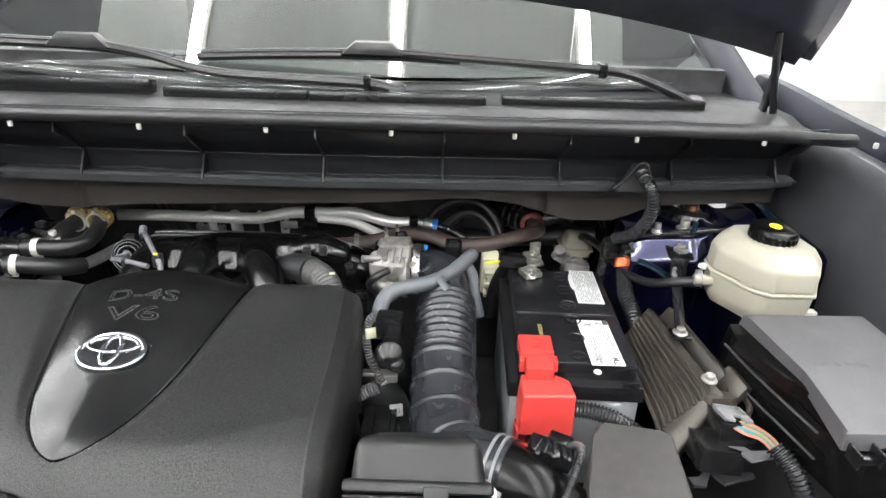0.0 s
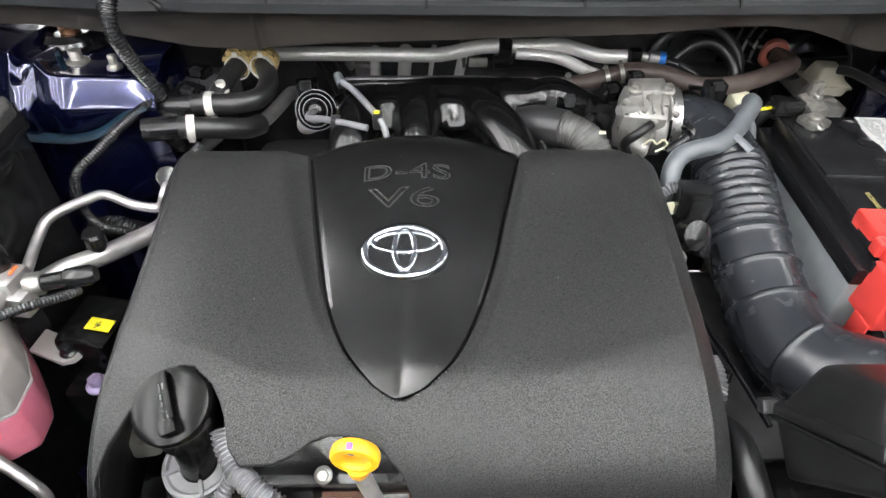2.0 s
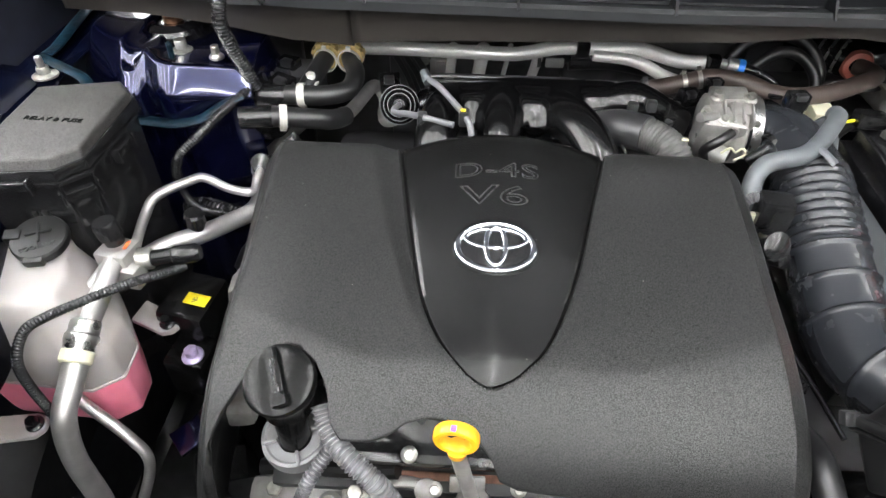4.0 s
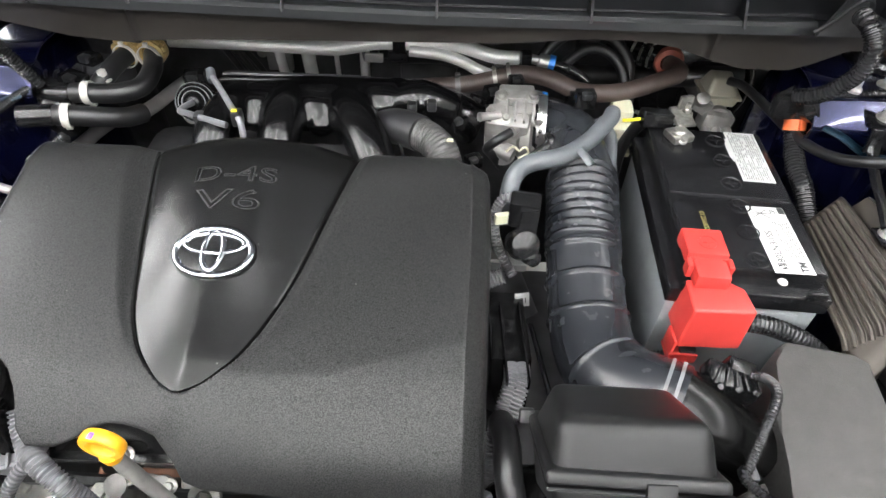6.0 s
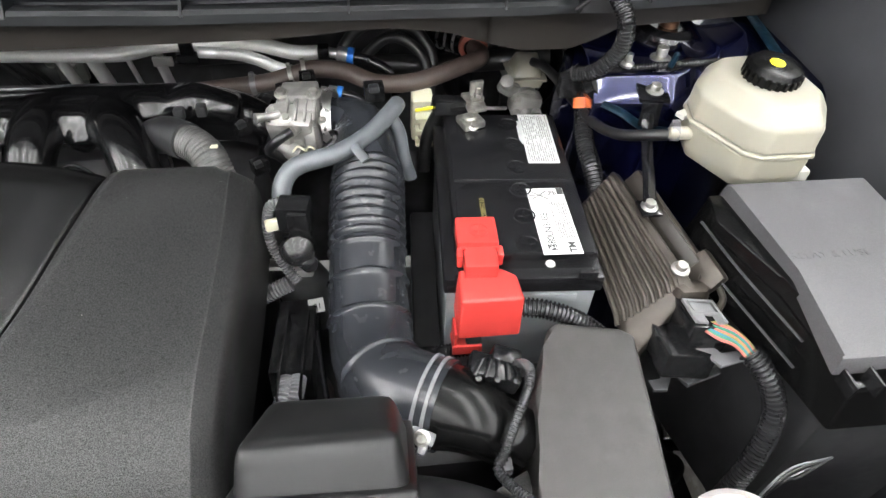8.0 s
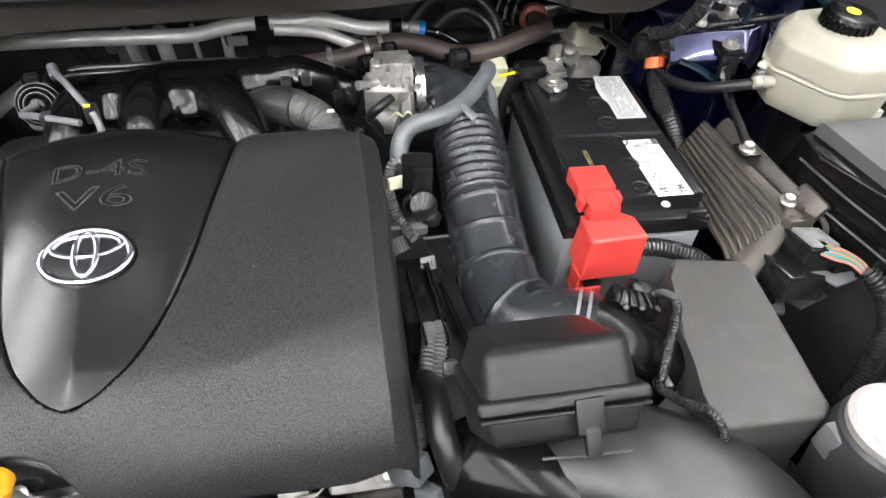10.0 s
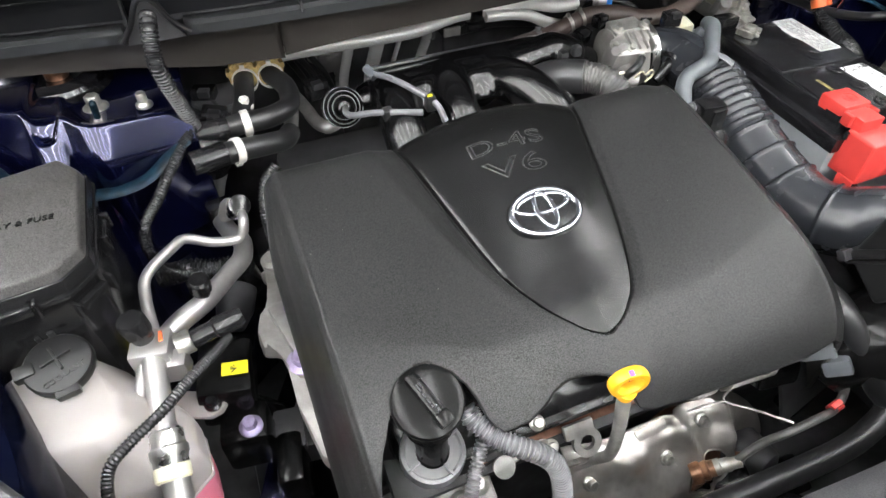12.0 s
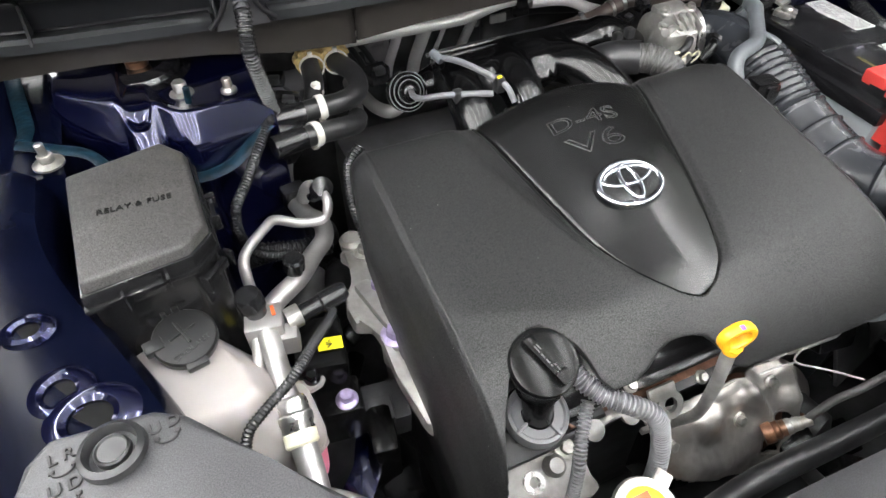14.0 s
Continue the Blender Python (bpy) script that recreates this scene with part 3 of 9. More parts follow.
    # brushed seam sealer
    for pts, r in (([(0.3, 0.815, 1.0), (0.318, 0.8, 0.996), (0.345, 0.786, 0.983), (0.37, 0.78, 0.979), (0.395, 0.782, 0.978), (0.43, 0.785, 0.98)], 0.0085), ([(0.53, 0.818, 1.043), (0.528, 0.84, 1.044), (0.537, 0.9, 1.046), (0.545, 0.955, 1.047), (0.55, 1.01, 1.05)], 0.008), ([(0.535, 0.815, 1.042), (0.505, 0.802, 1.037), (0.478, 0.793, 1.029), (0.466, 0.782, 1.018)], 0.0075)):
        tube("seam_sealer", [(X(a), b, z) for a, b, z in pts], r, SEALER, T, "teal brushed seam sealer", n=10, flat=0.35)
    return T


strut_tower(1)
strut_tower(-1)


# ---- cowl, windscreen, wipers, hood ----
COWL_L, COWL_R = -0.955, 0.565
HOLES = (0.288, -0.685)


LIP_BACK = [(0.0, 0.02), (0.065, 0.022), (0.405, 0.03), (0.515, 0.04), (0.595, 0.05), (0.675, 0.059), (0.765, 0.079)]   # by the distance from the centre line


def cowl_shift(x):
    """The cowl face and its plates sweep back where the lip does, towards both wings."""
    return max(0.0, lerp_table(LIP_BACK, abs(x - CAR_MID)) - 0.022)


def cowl_panel():
    T = thing("cowl_panel", "ribbed black plastic cowl panel under the windscreen", "cowl panel", (CAR_MID, 0.85, 1.1))
    prof = [(0.80, 1.198), (0.807, 1.187), (0.845, 1.1555), (0.861, 1.143), (0.8645, 1.1385), (0.867, 1.128), (0.868, 1.111), (0.864, 1.106), (0.843, 1.1045)]
    xs = [COWL_L + (COWL_R - COWL_L) * i / 120 for i in range(121)]
    rows = []
    for x in xs:
        rows.append([(x, y + cowl_shift(x), z) for y, z in prof])
    bm = bmesh.new()
    grid_mesh(bm, rows)
    solid(part("face", bm, COWL, T), 0.003, 1)
    for x0, x1 in ((COWL_L + 0.03, -0.72), (-0.65, 0.25), (0.325, COWL_R - 0.04)):
        bm = bmesh.new()
        sweep(bm, [(x0 + (x1 - x0) * k / 6, 0.8635 + cowl_shift(x0 + (x1 - x0) * k / 6), 1.1395) for k in range(7)], 0.0014, 6, 0.03)
        part("crease_bead", bm, SEALRUB, T)
    # gussets
    for i in range(9):
        x = -0.885 + 0.176 * i
        bm = bmesh.new()
        side = [(0.803, 1.193), (0.847, 1.158), (0.866, 1.1385), (0.868, 1.106), (0.836, 1.106), (0.847, 1.12), (0.8605, 1.1385), (0.84, 1.151), (0.799, 1.18)]
        t = bmesh.new()
        prism(t, side, -0.0015, 0.0015, 0, 0.0006, None, 1)
        t.transform(Matrix(((0, 0, 1, x), (1, 0, 0, cowl_shift(x)), (0, 1, 0, 0), (0, 0, 0, 1))))
        join(bm, t)
        part("gusset", bm, COWL, T)
    # pale lip, broken by the two cable notches
    cuts = sorted(HOLES)
    spans = [(COWL_L, cuts[0] - 0.03), (cuts[0] + 0.03, cuts[1] - 0.03), (cuts[1] + 0.03, COWL_R - 0.01)]
    for a, b in spans:
        n = max(4, int((b - a) / 0.03))
        rows = []
        for i in range(n + 1):
            x = a + (b - a) * i / n
            d = lerp_table(LIP_BACK, abs(x - CAR_MID))
            rows.append([(x, y + d, z) for y, z in ((0.842, 1.1075), (0.832, 1.1085), (0.824, 1.1095), (0.821, 1.107), (0.8225, 1.098), (0.828, 1.0965), (0.838, 1.096))])
        bm = bmesh.new()
        grid_mesh(bm, rows)
        solid(part("lip", bm, STRIP, T, "smooth dark grey edge strip"), 0.002, 1)
    for hx in HOLES:
        d = cowl_shift(hx) + 0.012
        pts = [(hx - 0.034, 0.822, 1.103), (hx - 0.02, 0.819, 1.118), (hx - 0.008, 0.812, 1.142), (hx, 0.81, 1.147), (hx + 0.008, 0.812, 1.142), (hx + 0.02, 0.819, 1.118), (hx + 0.034, 0.822, 1.103)]
        tube("notch_trim", [(x, y + d, z) for x, y, z in pts], 0.0028, SEALRUB, T, n=8)
        bm = bmesh.new()
        t = bmesh.new()
        prism(t, [(hx - 0.028, 1.098), (hx + 0.028, 1.098), (hx + 0.01, 1.142), (hx - 0.01, 1.142)], -0.002, 0.002, 0, 0)
        t.transform(Matrix(((1, 0, 0, 0), (0, 0, -1, 0.826 + d), (0, 1, 0, 0), (0, 0, 0, 1))))
        join(bm, t)
        part("notch", bm, DEEP, T, "dark cable notch")
    # plates below the lip
    low = [(-0.95, 1.078), (-0.835, 1.074), (-0.729, 1.062), (-0.642, 1.046), (-0.557, 1.04)]
    mid = [(-0.557, 1.046), (-0.473, 1.052), (-0.33, 1.056), (-0.194, 1.06), (-0.09, 1.063), (0.0, 1.072), (0.055, 1.073), (0.109, 1.067), (0.158, 1.053)]
    high = [(0.158, 1.05), (0.204, 1.039), (0.269, 1.039), (0.3, 1.05), (0.335, 1.067), (0.55, 1.08)]
    for tab, y in ((low, 0.872), (mid, 0.866), (high, 0.872)):
        a, b = tab[0][0], tab[-1][0]
        rows = []
        for i in range(49):
            x = a + (b - a) * i / 48
            lo, z1 = lerp_table(tab, x) + 0.002 - 0.45 * cowl_shift(x), 1.101
            d = cowl_shift(x) + 0.002
            rows.append([(x, y + d - 0.01, z1), (x, y + d - 0.004, z1 - 0.004), (x, y + d, z1 - 0.01), (x, y + d + 0.001, (z1 + lo) / 2), (x, y + d + 0.002, lo), (x, y + d + 0.01, lo - 0.002)])
        bm = bmesh.new()
        grid_mesh(bm, rows)
        solid(part("lower_plate", bm, PLATE, T, "brownish black lower plate"), 0.003, 1)
    # hood seal
    pts = [(COWL_L - 0.02, 0.83, 1.19), (-0.9, 0.80, 1.203), (-0.7, 0.792, 1.206), (-0.4, 0.79, 1.208), (0.0, 0.79, 1.208), (0.35, 0.79, 1.207), (0.43, 0.792, 1.205), (0.485, 0.81, 1.198), (0.56, 0.83, 1.19), (0.59, 0.838, 1.188)]
    tube("hood_seal", pts, 0.0095, SEALRUB, T, "soft black rubber hood seal", n=14)
    tube("seal_lip", [(x, y + 0.016, z + 0.003) for x, y, z in pts[:8]], 0.006, SEALRUB, T, n=10)
    for i in range(10):
        x = -0.91 + 0.1665 * i + (0.01 if i == 8 else 0)
        bm = bmesh.new()
        rbox(bm, (x, 0.7905, 1.1935), (0.006, 0.004, 0.008), 0.0015)
        part("clip", bm, WHITEPL, T, "small white seal clip")
    # upper deck to the glass
    rows = []
    for i in range(61):
        x = COWL_L + (COWL_R - COWL_L) * i / 60
        k = abs(x - CAR_MID) / 0.78
        rows.append([(x, 0.806, 1.198), (x, 0.83, 1.192), (x, 0.88, 1.184), (x, 0.93, 1.19), (x, 0.96, 1.197), (x, 1.0, 1.198), (x, 1.06 + 0.06 * k * k, 1.196), (x, 1.1 + 0.08 * k * k, 1.2)])
    bm = bmesh.new()
    grid_mesh(bm, rows)
    solid(part("deck", bm, DECK, T), 0.003, -1)
    for a, b, y, z, h in ((-0.452, -0.223, 0.99, 1.198, 0.028), (-0.22, 0.066, 0.99, 1.197, 0.028), (0.092, 0.43, 0.995, 1.197, 0.028), (-0.9, -0.475, 1.0, 1.205, 0.03)):
        bm = bmesh.new()
        rbox(bm, ((a + b) / 2, y, z), (b - a, 0.03, h), 0.004, turn(-6, 0, 0))
        part("deck_cover", bm, GLOSS, T)
    return T


cowl_panel()


def windscreen():
    T = thing("windscreen", "clear raked windscreen that mirrors the ceiling lights", "windscreen", (CAR_MID, 1.1, 1.2))
    rows = []
    for j in range(25):
        v = j / 24
        row = []
        for i in range(49):
            u = -1 + 2 * i / 48
            hw = 0.75 - 0.1 * v
            bow = 0.11 * abs(u) ** 2.2
            y = 1.075 + 0.86 * v + bow
            z = 1.198 + 0.47 * v - 0.05 * v * v + 0.02 * abs(u) ** 2
            row.append((CAR_MID + u * hw, y, z))
        rows.append(row)
    bm = bmesh.new()
    grid_mesh(bm, rows)
    g = solid(part("glass_pane", bm, GLASS, T), 0.005, 0)
    g.visible_shadow = False
    bm = bmesh.new()
    grid_mesh(bm, [[(p[0], p[1] + 0.004, p[2] - 0.006) for p in row] for row in rows[:3]])
    solid(part("frit_band", bm, COWL, T, "black ceramic edge band"), 0.002, 0)
    for s in (1, -1):
        pts = [((CAR_MID + s * (0.762 - 0.1 * v)), 1.185 + 0.86 * v, 1.222 + 0.47 * v - 0.05 * v * v) for v in (-0.12, 0.25, 0.5, 0.75, 1.0)]
        tube("pillar", pts, [0.03, 0.034, 0.036, 0.04, 0.045], FENDER, T, "dark navy windscreen pillar", n=18)
    return T


windscreen()


def dashboard():
    T = thing("dashboard", "dark dashboard behind the windscreen glass", "dashboard", (CAR_MID, 1.6, 1.1))
    bm = bmesh.new()
    rows = [[(x, y + 0.1 * abs((x - CAR_MID) / 0.75) ** 2, z) for x in [CAR_MID - 0.72 + 0.06 * i for i in range(25)]] for y, z in ((1.14, 1.14), (1.25, 1.175), (1.45, 1.19), (1.6, 1.185), (1.66, 1.12), (1.67, 0.8))]
    grid_mesh(bm, rows)
    solid(part("top", bm, TRIM, T), 0.01, -1)
    bm = bmesh.new()
    rbox(bm, (CAR_MID, 2.35, 1.06), (1.4, 0.1, 1.2), 0.03)
    part("rear_trim", bm, TRIM, T)
    for s in (-1, 1):
        bm = bmesh.new()
        rbox(bm, (CAR_MID + s * 0.74, 1.85, 1.06), (0.05, 1.1, 1.15), 0.02)
        part("side_trim", bm, TRIM, T)
    bm = bmesh.new()
    rbox(bm, (CAR_MID, 2.2, 1.68), (1.36, 0.6, 0.03), 0.01)
    part("roof_lining", bm, TRIM, T)
    return T


dashboard()


def wiper(label, arm, blade, pivot, hub, joint):
    T = thing("windscreen_wiper", label, "wiper", pivot, "windscreen wipers")
    n = len(arm) - 1
    bm = bmesh.new()
    sweep(bm, arm, [0.016 - 0.006 * i / n for i in range(n + 1)], 10, 0.01, flat=0.62)
    part("arm", bm, BLACK, T)
    bm = bmesh.new()
    sweep(bm, [Vector(p) + Vector((0, -0.006, 0.006)) for p in arm[1:]], 0.0025, 6, 0.01)
    part("arm_ridge", bm, BLACK, T)
    bm = bmesh.new()
    rbox(bm, joint, (0.014, 0.032, 0.026), 0.005)
    part("hinge_cap", bm, GLOSS, T)
    bm = bmesh.new()
    lathe(bm, [(0, 0), (0.017, 0), (0.018, 0.012), (0.013, 0.018), (0, 0.018)], Vector(pivot) - Vector((0, 0, 0.008)), (0, -0.3, 1), 20)
    part("pivot_cap", bm, BLACK, T)
    a, b = Vector(blade[0]), Vector(blade[-1])
    bm = bmesh.new()
    sweep(bm, blade, 0.0105, 8, 0.02, flat=0.75)
    part("blade", bm, RUBBER, T, "slim black rubber wiper blade")
    bm = bmesh.new()
    sweep(bm, [Vector(p) + Vector((0, -0.003, 0.008)) for p in blade], 0.005, 6, 0.02)
    part("spoiler", bm, BLACK, T)
    bm = bmesh.new()
    d = (b - a).normalized()
    ang = math.degrees(math.atan2(d.y, d.x))
    rbox(bm, hub, (0.12, 0.028, 0.024), 0.007, turn(0, 0, ang), (0.55, 0.8))
    part("adapter", bm, BLACK, T)
    for e in (a, b):
        bm = bmesh.new()
        rbox(bm, e, (0.018, 0.016, 0.014), 0.004, turn(0, 0, ang))
        part("end_cap", bm, BLACK, T)
    return T


wiper("long black wiper with its arm lying along the cowl", [(0.455, 1.085, 1.188), (0.43, 1.08, 1.198), (0.385, 1.075, 1.218), (0.33, 1.077, 1.236), (0.275, 1.08, 1.2435), (0.1, 1.092, 1.251), (-0.12, 1.103, 1.261)], [(-0.435, 1.13, 1.24), (-0.27, 1.124, 1.248), (-0.12, 1.115, 1.251), (0.02, 1.11, 1.248)], (0.455, 1.085, 1.19), (-0.125, 1.105, 1.266), (0.277, 1.079, 1.2435))
wiper("black wiper with a bent arm resting near the cowl", [(-0.085, 1.08, 1.2), (-0.14, 1.078, 1.21), (-0.25, 1.078, 1.214), (-0.37, 1.078, 1.219), (-0.44, 1.082, 1.228), (-0.53, 1.095, 1.248), (-0.63, 1.105, 1.262)], [(-0.93, 1.13, 1.258), (-0.63, 1.112, 1.254), (-0.475, 1.105, 1.235)], (-0.085, 1.08, 1.2), (-0.635, 1.102, 1.266), (-0.135, 1.078, 1.2105))


def hood():
    T = thing("hood", "raised navy hood seen from its dark underside", "hood", (CAR_MID, 0.98, 1.3))
    tilt = radians(70)
    rows, inner = [], []
    for j in range(15):
        v = j / 14
        row, rin = [], []
        for i in range(37):
            u = -1 + 2 * i / 36
            hw = 0.79 - 0.08 * v
            back = 0.075 * (1 - u * u)
            s = v * 1.1 - back * (1 - v) + 0.06 * u * u * v
            drop = 0.045 * abs(u) ** 2.5
            gone = min(1.0, v / 0.22)
            y = 1.0 - s * math.cos(tilt) - 0.05 * gone * (2 - gone)
            z = 1.325 + s * math.sin(tilt) - 0.035 * gone * (2 - gone) - drop + 0.05 * math.sin(math.pi * min(v, 1)) + 0.05 * (1 - u * u) + back * 0.95
            row.append((CAR_MID + u * hw, y, z))
            rin.append((CAR_MID + u * hw * 0.96, y - 0.01, z - 0.035 * math.sin(math.pi * v) ** 0.4 if 0 < v < 1 else z - 0.006))
        rows.append(row)
        inner.append(rin)
    bm = bmesh.new()
    grid_mesh(bm, rows)
    solid(part("outer_skin", bm, NAVY, T), 0.004, 0)
    bm = bmesh.new()
    grid_mesh(bm, inner)
    solid(part("inner_frame", bm, NAVYDULL, T, "dark inner hood frame"), 0.004, 0)
    # hinge and gas stay on each side
    for s in (1, -1):
        X = (lambda x: x) if s > 0 else mirror_x
        bm = bmesh.new()
        rbox(bm, (X(0.53), 0.985, 1.225), (0.008, 0.028, 0.13), 0.003, turn(18, 0, -14 * s))
        rbox(bm, (X(0.535), 1.0, 1.17), (0.03, 0.09, 0.03), 0.004)
        part("hinge", bm, BLACKPAINT, T, "black steel hood hinge")
        tube("stay", [(X(0.505), 0.95, 1.325), (X(0.513), 0.955, 1.28), (X(0.535), 0.965, 1.2)], 0.006, BLACKPAINT, T, "black hinge stay", n=10)
    return T


hood()


# ---- engine and its cover ----
COVER_PROFILE = [(0.728, 0.985), (0.724, 0.996), (0.712, 1.002), (0.69, 1.003), (0.66, 0.9985), (0.61, 0.99), (0.55, 0.979), (0.5, 0.971), (0.46, 0.964), (0.445, 0.9595), (0.43, 0.9525), (0.415, 0.9435), (0.4, 0.931), (0.388, 0.916), (0.379, 0.898), (0.374, 0.878), (0.372, 0.85), (0.371, 0.79)]
V_LEFT = [(0.4365, -0.381), (0.438, -0.387), (0.442, -0.395), (0.446, -0.401), (0.455, -0.41), (0.466, -0.4195), (0.479, -0.428), (0.515, -0.4435), (0.569, -0.4565), (0.643, -0.4705), (0.709, -0.482), (0.73, -0.486)]
V_RIGHT = [(0.4365, -0.381), (0.438, -0.374), (0.441, -0.3655), (0.445, -0.358), (0.4545, -0.347), (0.4645, -0.337), (0.499, -0.318), (0.5585, -0.2965), (0.63, -0.278), (0.699, -0.26), (0.73, -0.253)]
V_TIP = 0.4365
CROWN = [(0.43, 0.0), (0.47, 0.005), (0.505, 0.0095), (0.53, 0.0125), (0.562, 0.0165), (0.625, 0.02), (0.66, 0.0235), (0.73, 0.027)]
# height at which the cover's lower edge runs: leg, filler opening, dipstick arch, front edge
LOWER_EDGE = [(-0.613, 0.8), (-0.6105, 0.9), (-0.6075, 0.918), (-0.603, 0.932), (-0.597, 0.942), (-0.585, 0.9535), (-0.574, 0.96), (-0.552, 0.9648), (-0.539, 0.9645), (-0.524, 0.961), (-0.516, 0.956), (-0.511, 0.95), (-0.507, 0.938), (-0.498, 0.929), (-0.475, 0.929), (-0.46, 0.9335), (-0.447, 0.9395), (-0.432, 0.9422), (-0.419, 0.942), (-0.405, 0.9402), (-0.393, 0.937), (-0.386, 0.931), (-0.377, 0.922), (-0.37, 0.907), (-0.355, 0.9), (-0.298, 0.895), (-0.22, 0.888), (-0.17, 0.886), (-0.13, 0.896)]


def dense_edge(tab):
    """A V edge resampled evenly in the root of its distance from the tip, where it is smooth."""
    S = [math.sqrt(max(0.0, y - V_TIP)) for y, x in tab]
    X = [x for y, x in tab]
    M = [(X[min(i + 1, len(X) - 1)] - X[max(i - 1, 0)]) / (S[min(i + 1, len(X) - 1)] - S[max(i - 1, 0)]) for i in range(len(X))]
    out, i = [], 0
    for k in range(401):
        q = S[-1] * k / 400
        while i < len(S) - 2 and q > S[i + 1]:
            i += 1
        h = S[i + 1] - S[i]
        t = (q - S[i]) / h
        out.append((2 * t ** 3 - 3 * t * t + 1) * X[i] + (t ** 3 - 2 * t * t + t) * h * M[i] + (3 * t * t - 2 * t ** 3) * X[i + 1] + (t ** 3 - t * t) * h * M[i + 1])
    return S[-1], out


V_DENSE_LEFT, V_DENSE_RIGHT = dense_edge(V_LEFT), dense_edge(V_RIGHT)


def v_edge(tab, y):
    top, xs = tab
    f = min(1.0, math.sqrt(max(0.0, y - V_TIP)) / top) * 400
    i = min(399, int(f))
    return xs[i] + (xs[i + 1] - xs[i]) * (f - i)


def cover_height(y):
    return lerp_table([(y0, z0) for y0, z0 in reversed(COVER_PROFILE[:-2])], y)


FOLD = [(-0.62, 0.505), (-0.522, 0.471), (-0.479, 0.449), (-0.452, 0.44), (-0.431, 0.4315), (-0.406, 0.4285), (-0.376, 0.4265), (-0.353, 0.428), (-0.321, 0.434), (-0.296, 0.4405), (-0.251, 0.454), (-0.181, 0.4775), (-0.14, 0.489)]
LEFT_EDGE = [(0.38, 0.062), (0.435, 0.057), (0.505, 0.05), (0.565, 0.045), (0.632, 0.036), (0.715, 0.022)]
LEFT_DROP = [(-0.6075, 0.0), (-0.61, 0.03), (-0.614, 0.12), (-0.62, 0.38), (-0.626, 0.72), (-0.63, 1.0)]


def panel_height(x, y):
    """The centre panel: a crown across the rear that runs out in a soft keel towards the tip."""
    a, b = v_edge(V_DENSE_LEFT, y), v_edge(V_DENSE_RIGHT, y)
    u = min(1.0, abs(x - (a + b) / 2) / max(0.005, (b - a) / 2))
    bend = 1.25 + 0.75 * smooth01(0.5, 0.62, y)
    soft = sum(cover_height(y + 0.004 * k) for k in range(-4, 5)) / 9
    return soft + 0.0025 - 0.0055 * smooth01(0.42, 0.52, y) + lerp_table(CROWN, y) * (1 - u ** bend)


def shell_point(x, y, z):
    """The grained shell: the section's point, moved for the sloping shoulder, the fold and the bed of the centre panel."""
    drop = lerp_table(LEFT_EDGE, y) * lerp_table([(-k, v) for k, v in LEFT_DROP], -x) + 0.004 * smooth01(-0.55, -0.608, x) * smooth01(0.7, 0.5, y)
    zz = z - drop + 0.0009 * math.exp(-((x + 0.6085) / 0.0018) ** 2)
    fold = lerp_table(FOLD, x)
    zz += 0.003 * max(0.0, 1 - (y - fold) / 0.12 if y > fold else 1 - (fold - y) / 0.036) * smooth01(-0.03, 0.06, abs(x + 0.381))
    if y > V_TIP:
        a, b = v_edge(V_DENSE_LEFT, y), v_edge(V_DENSE_RIGHT, y)
        wide = 0.01 + 0.02 * smooth01(0.45, 0.7, y)
        zz -= 0.0062 * smooth01(a - wide, a - 0.001, x) * (1 - smooth01(a, a + 0.03, x)) * smooth01(0.45, 0.58, y)
        zz -= 0.003 * smooth01(b + 0.012, b + 0.001, x) * (1 - smooth01(b, b - 0.03, x)) * smooth01(0.437, 0.5, y)
        zz -= 0.009 * smooth01(a, a + 0.003, x) * smooth01(b, b - 0.003, x) * smooth01(V_TIP - 0.001, V_TIP + 0.002, y)
    return zz


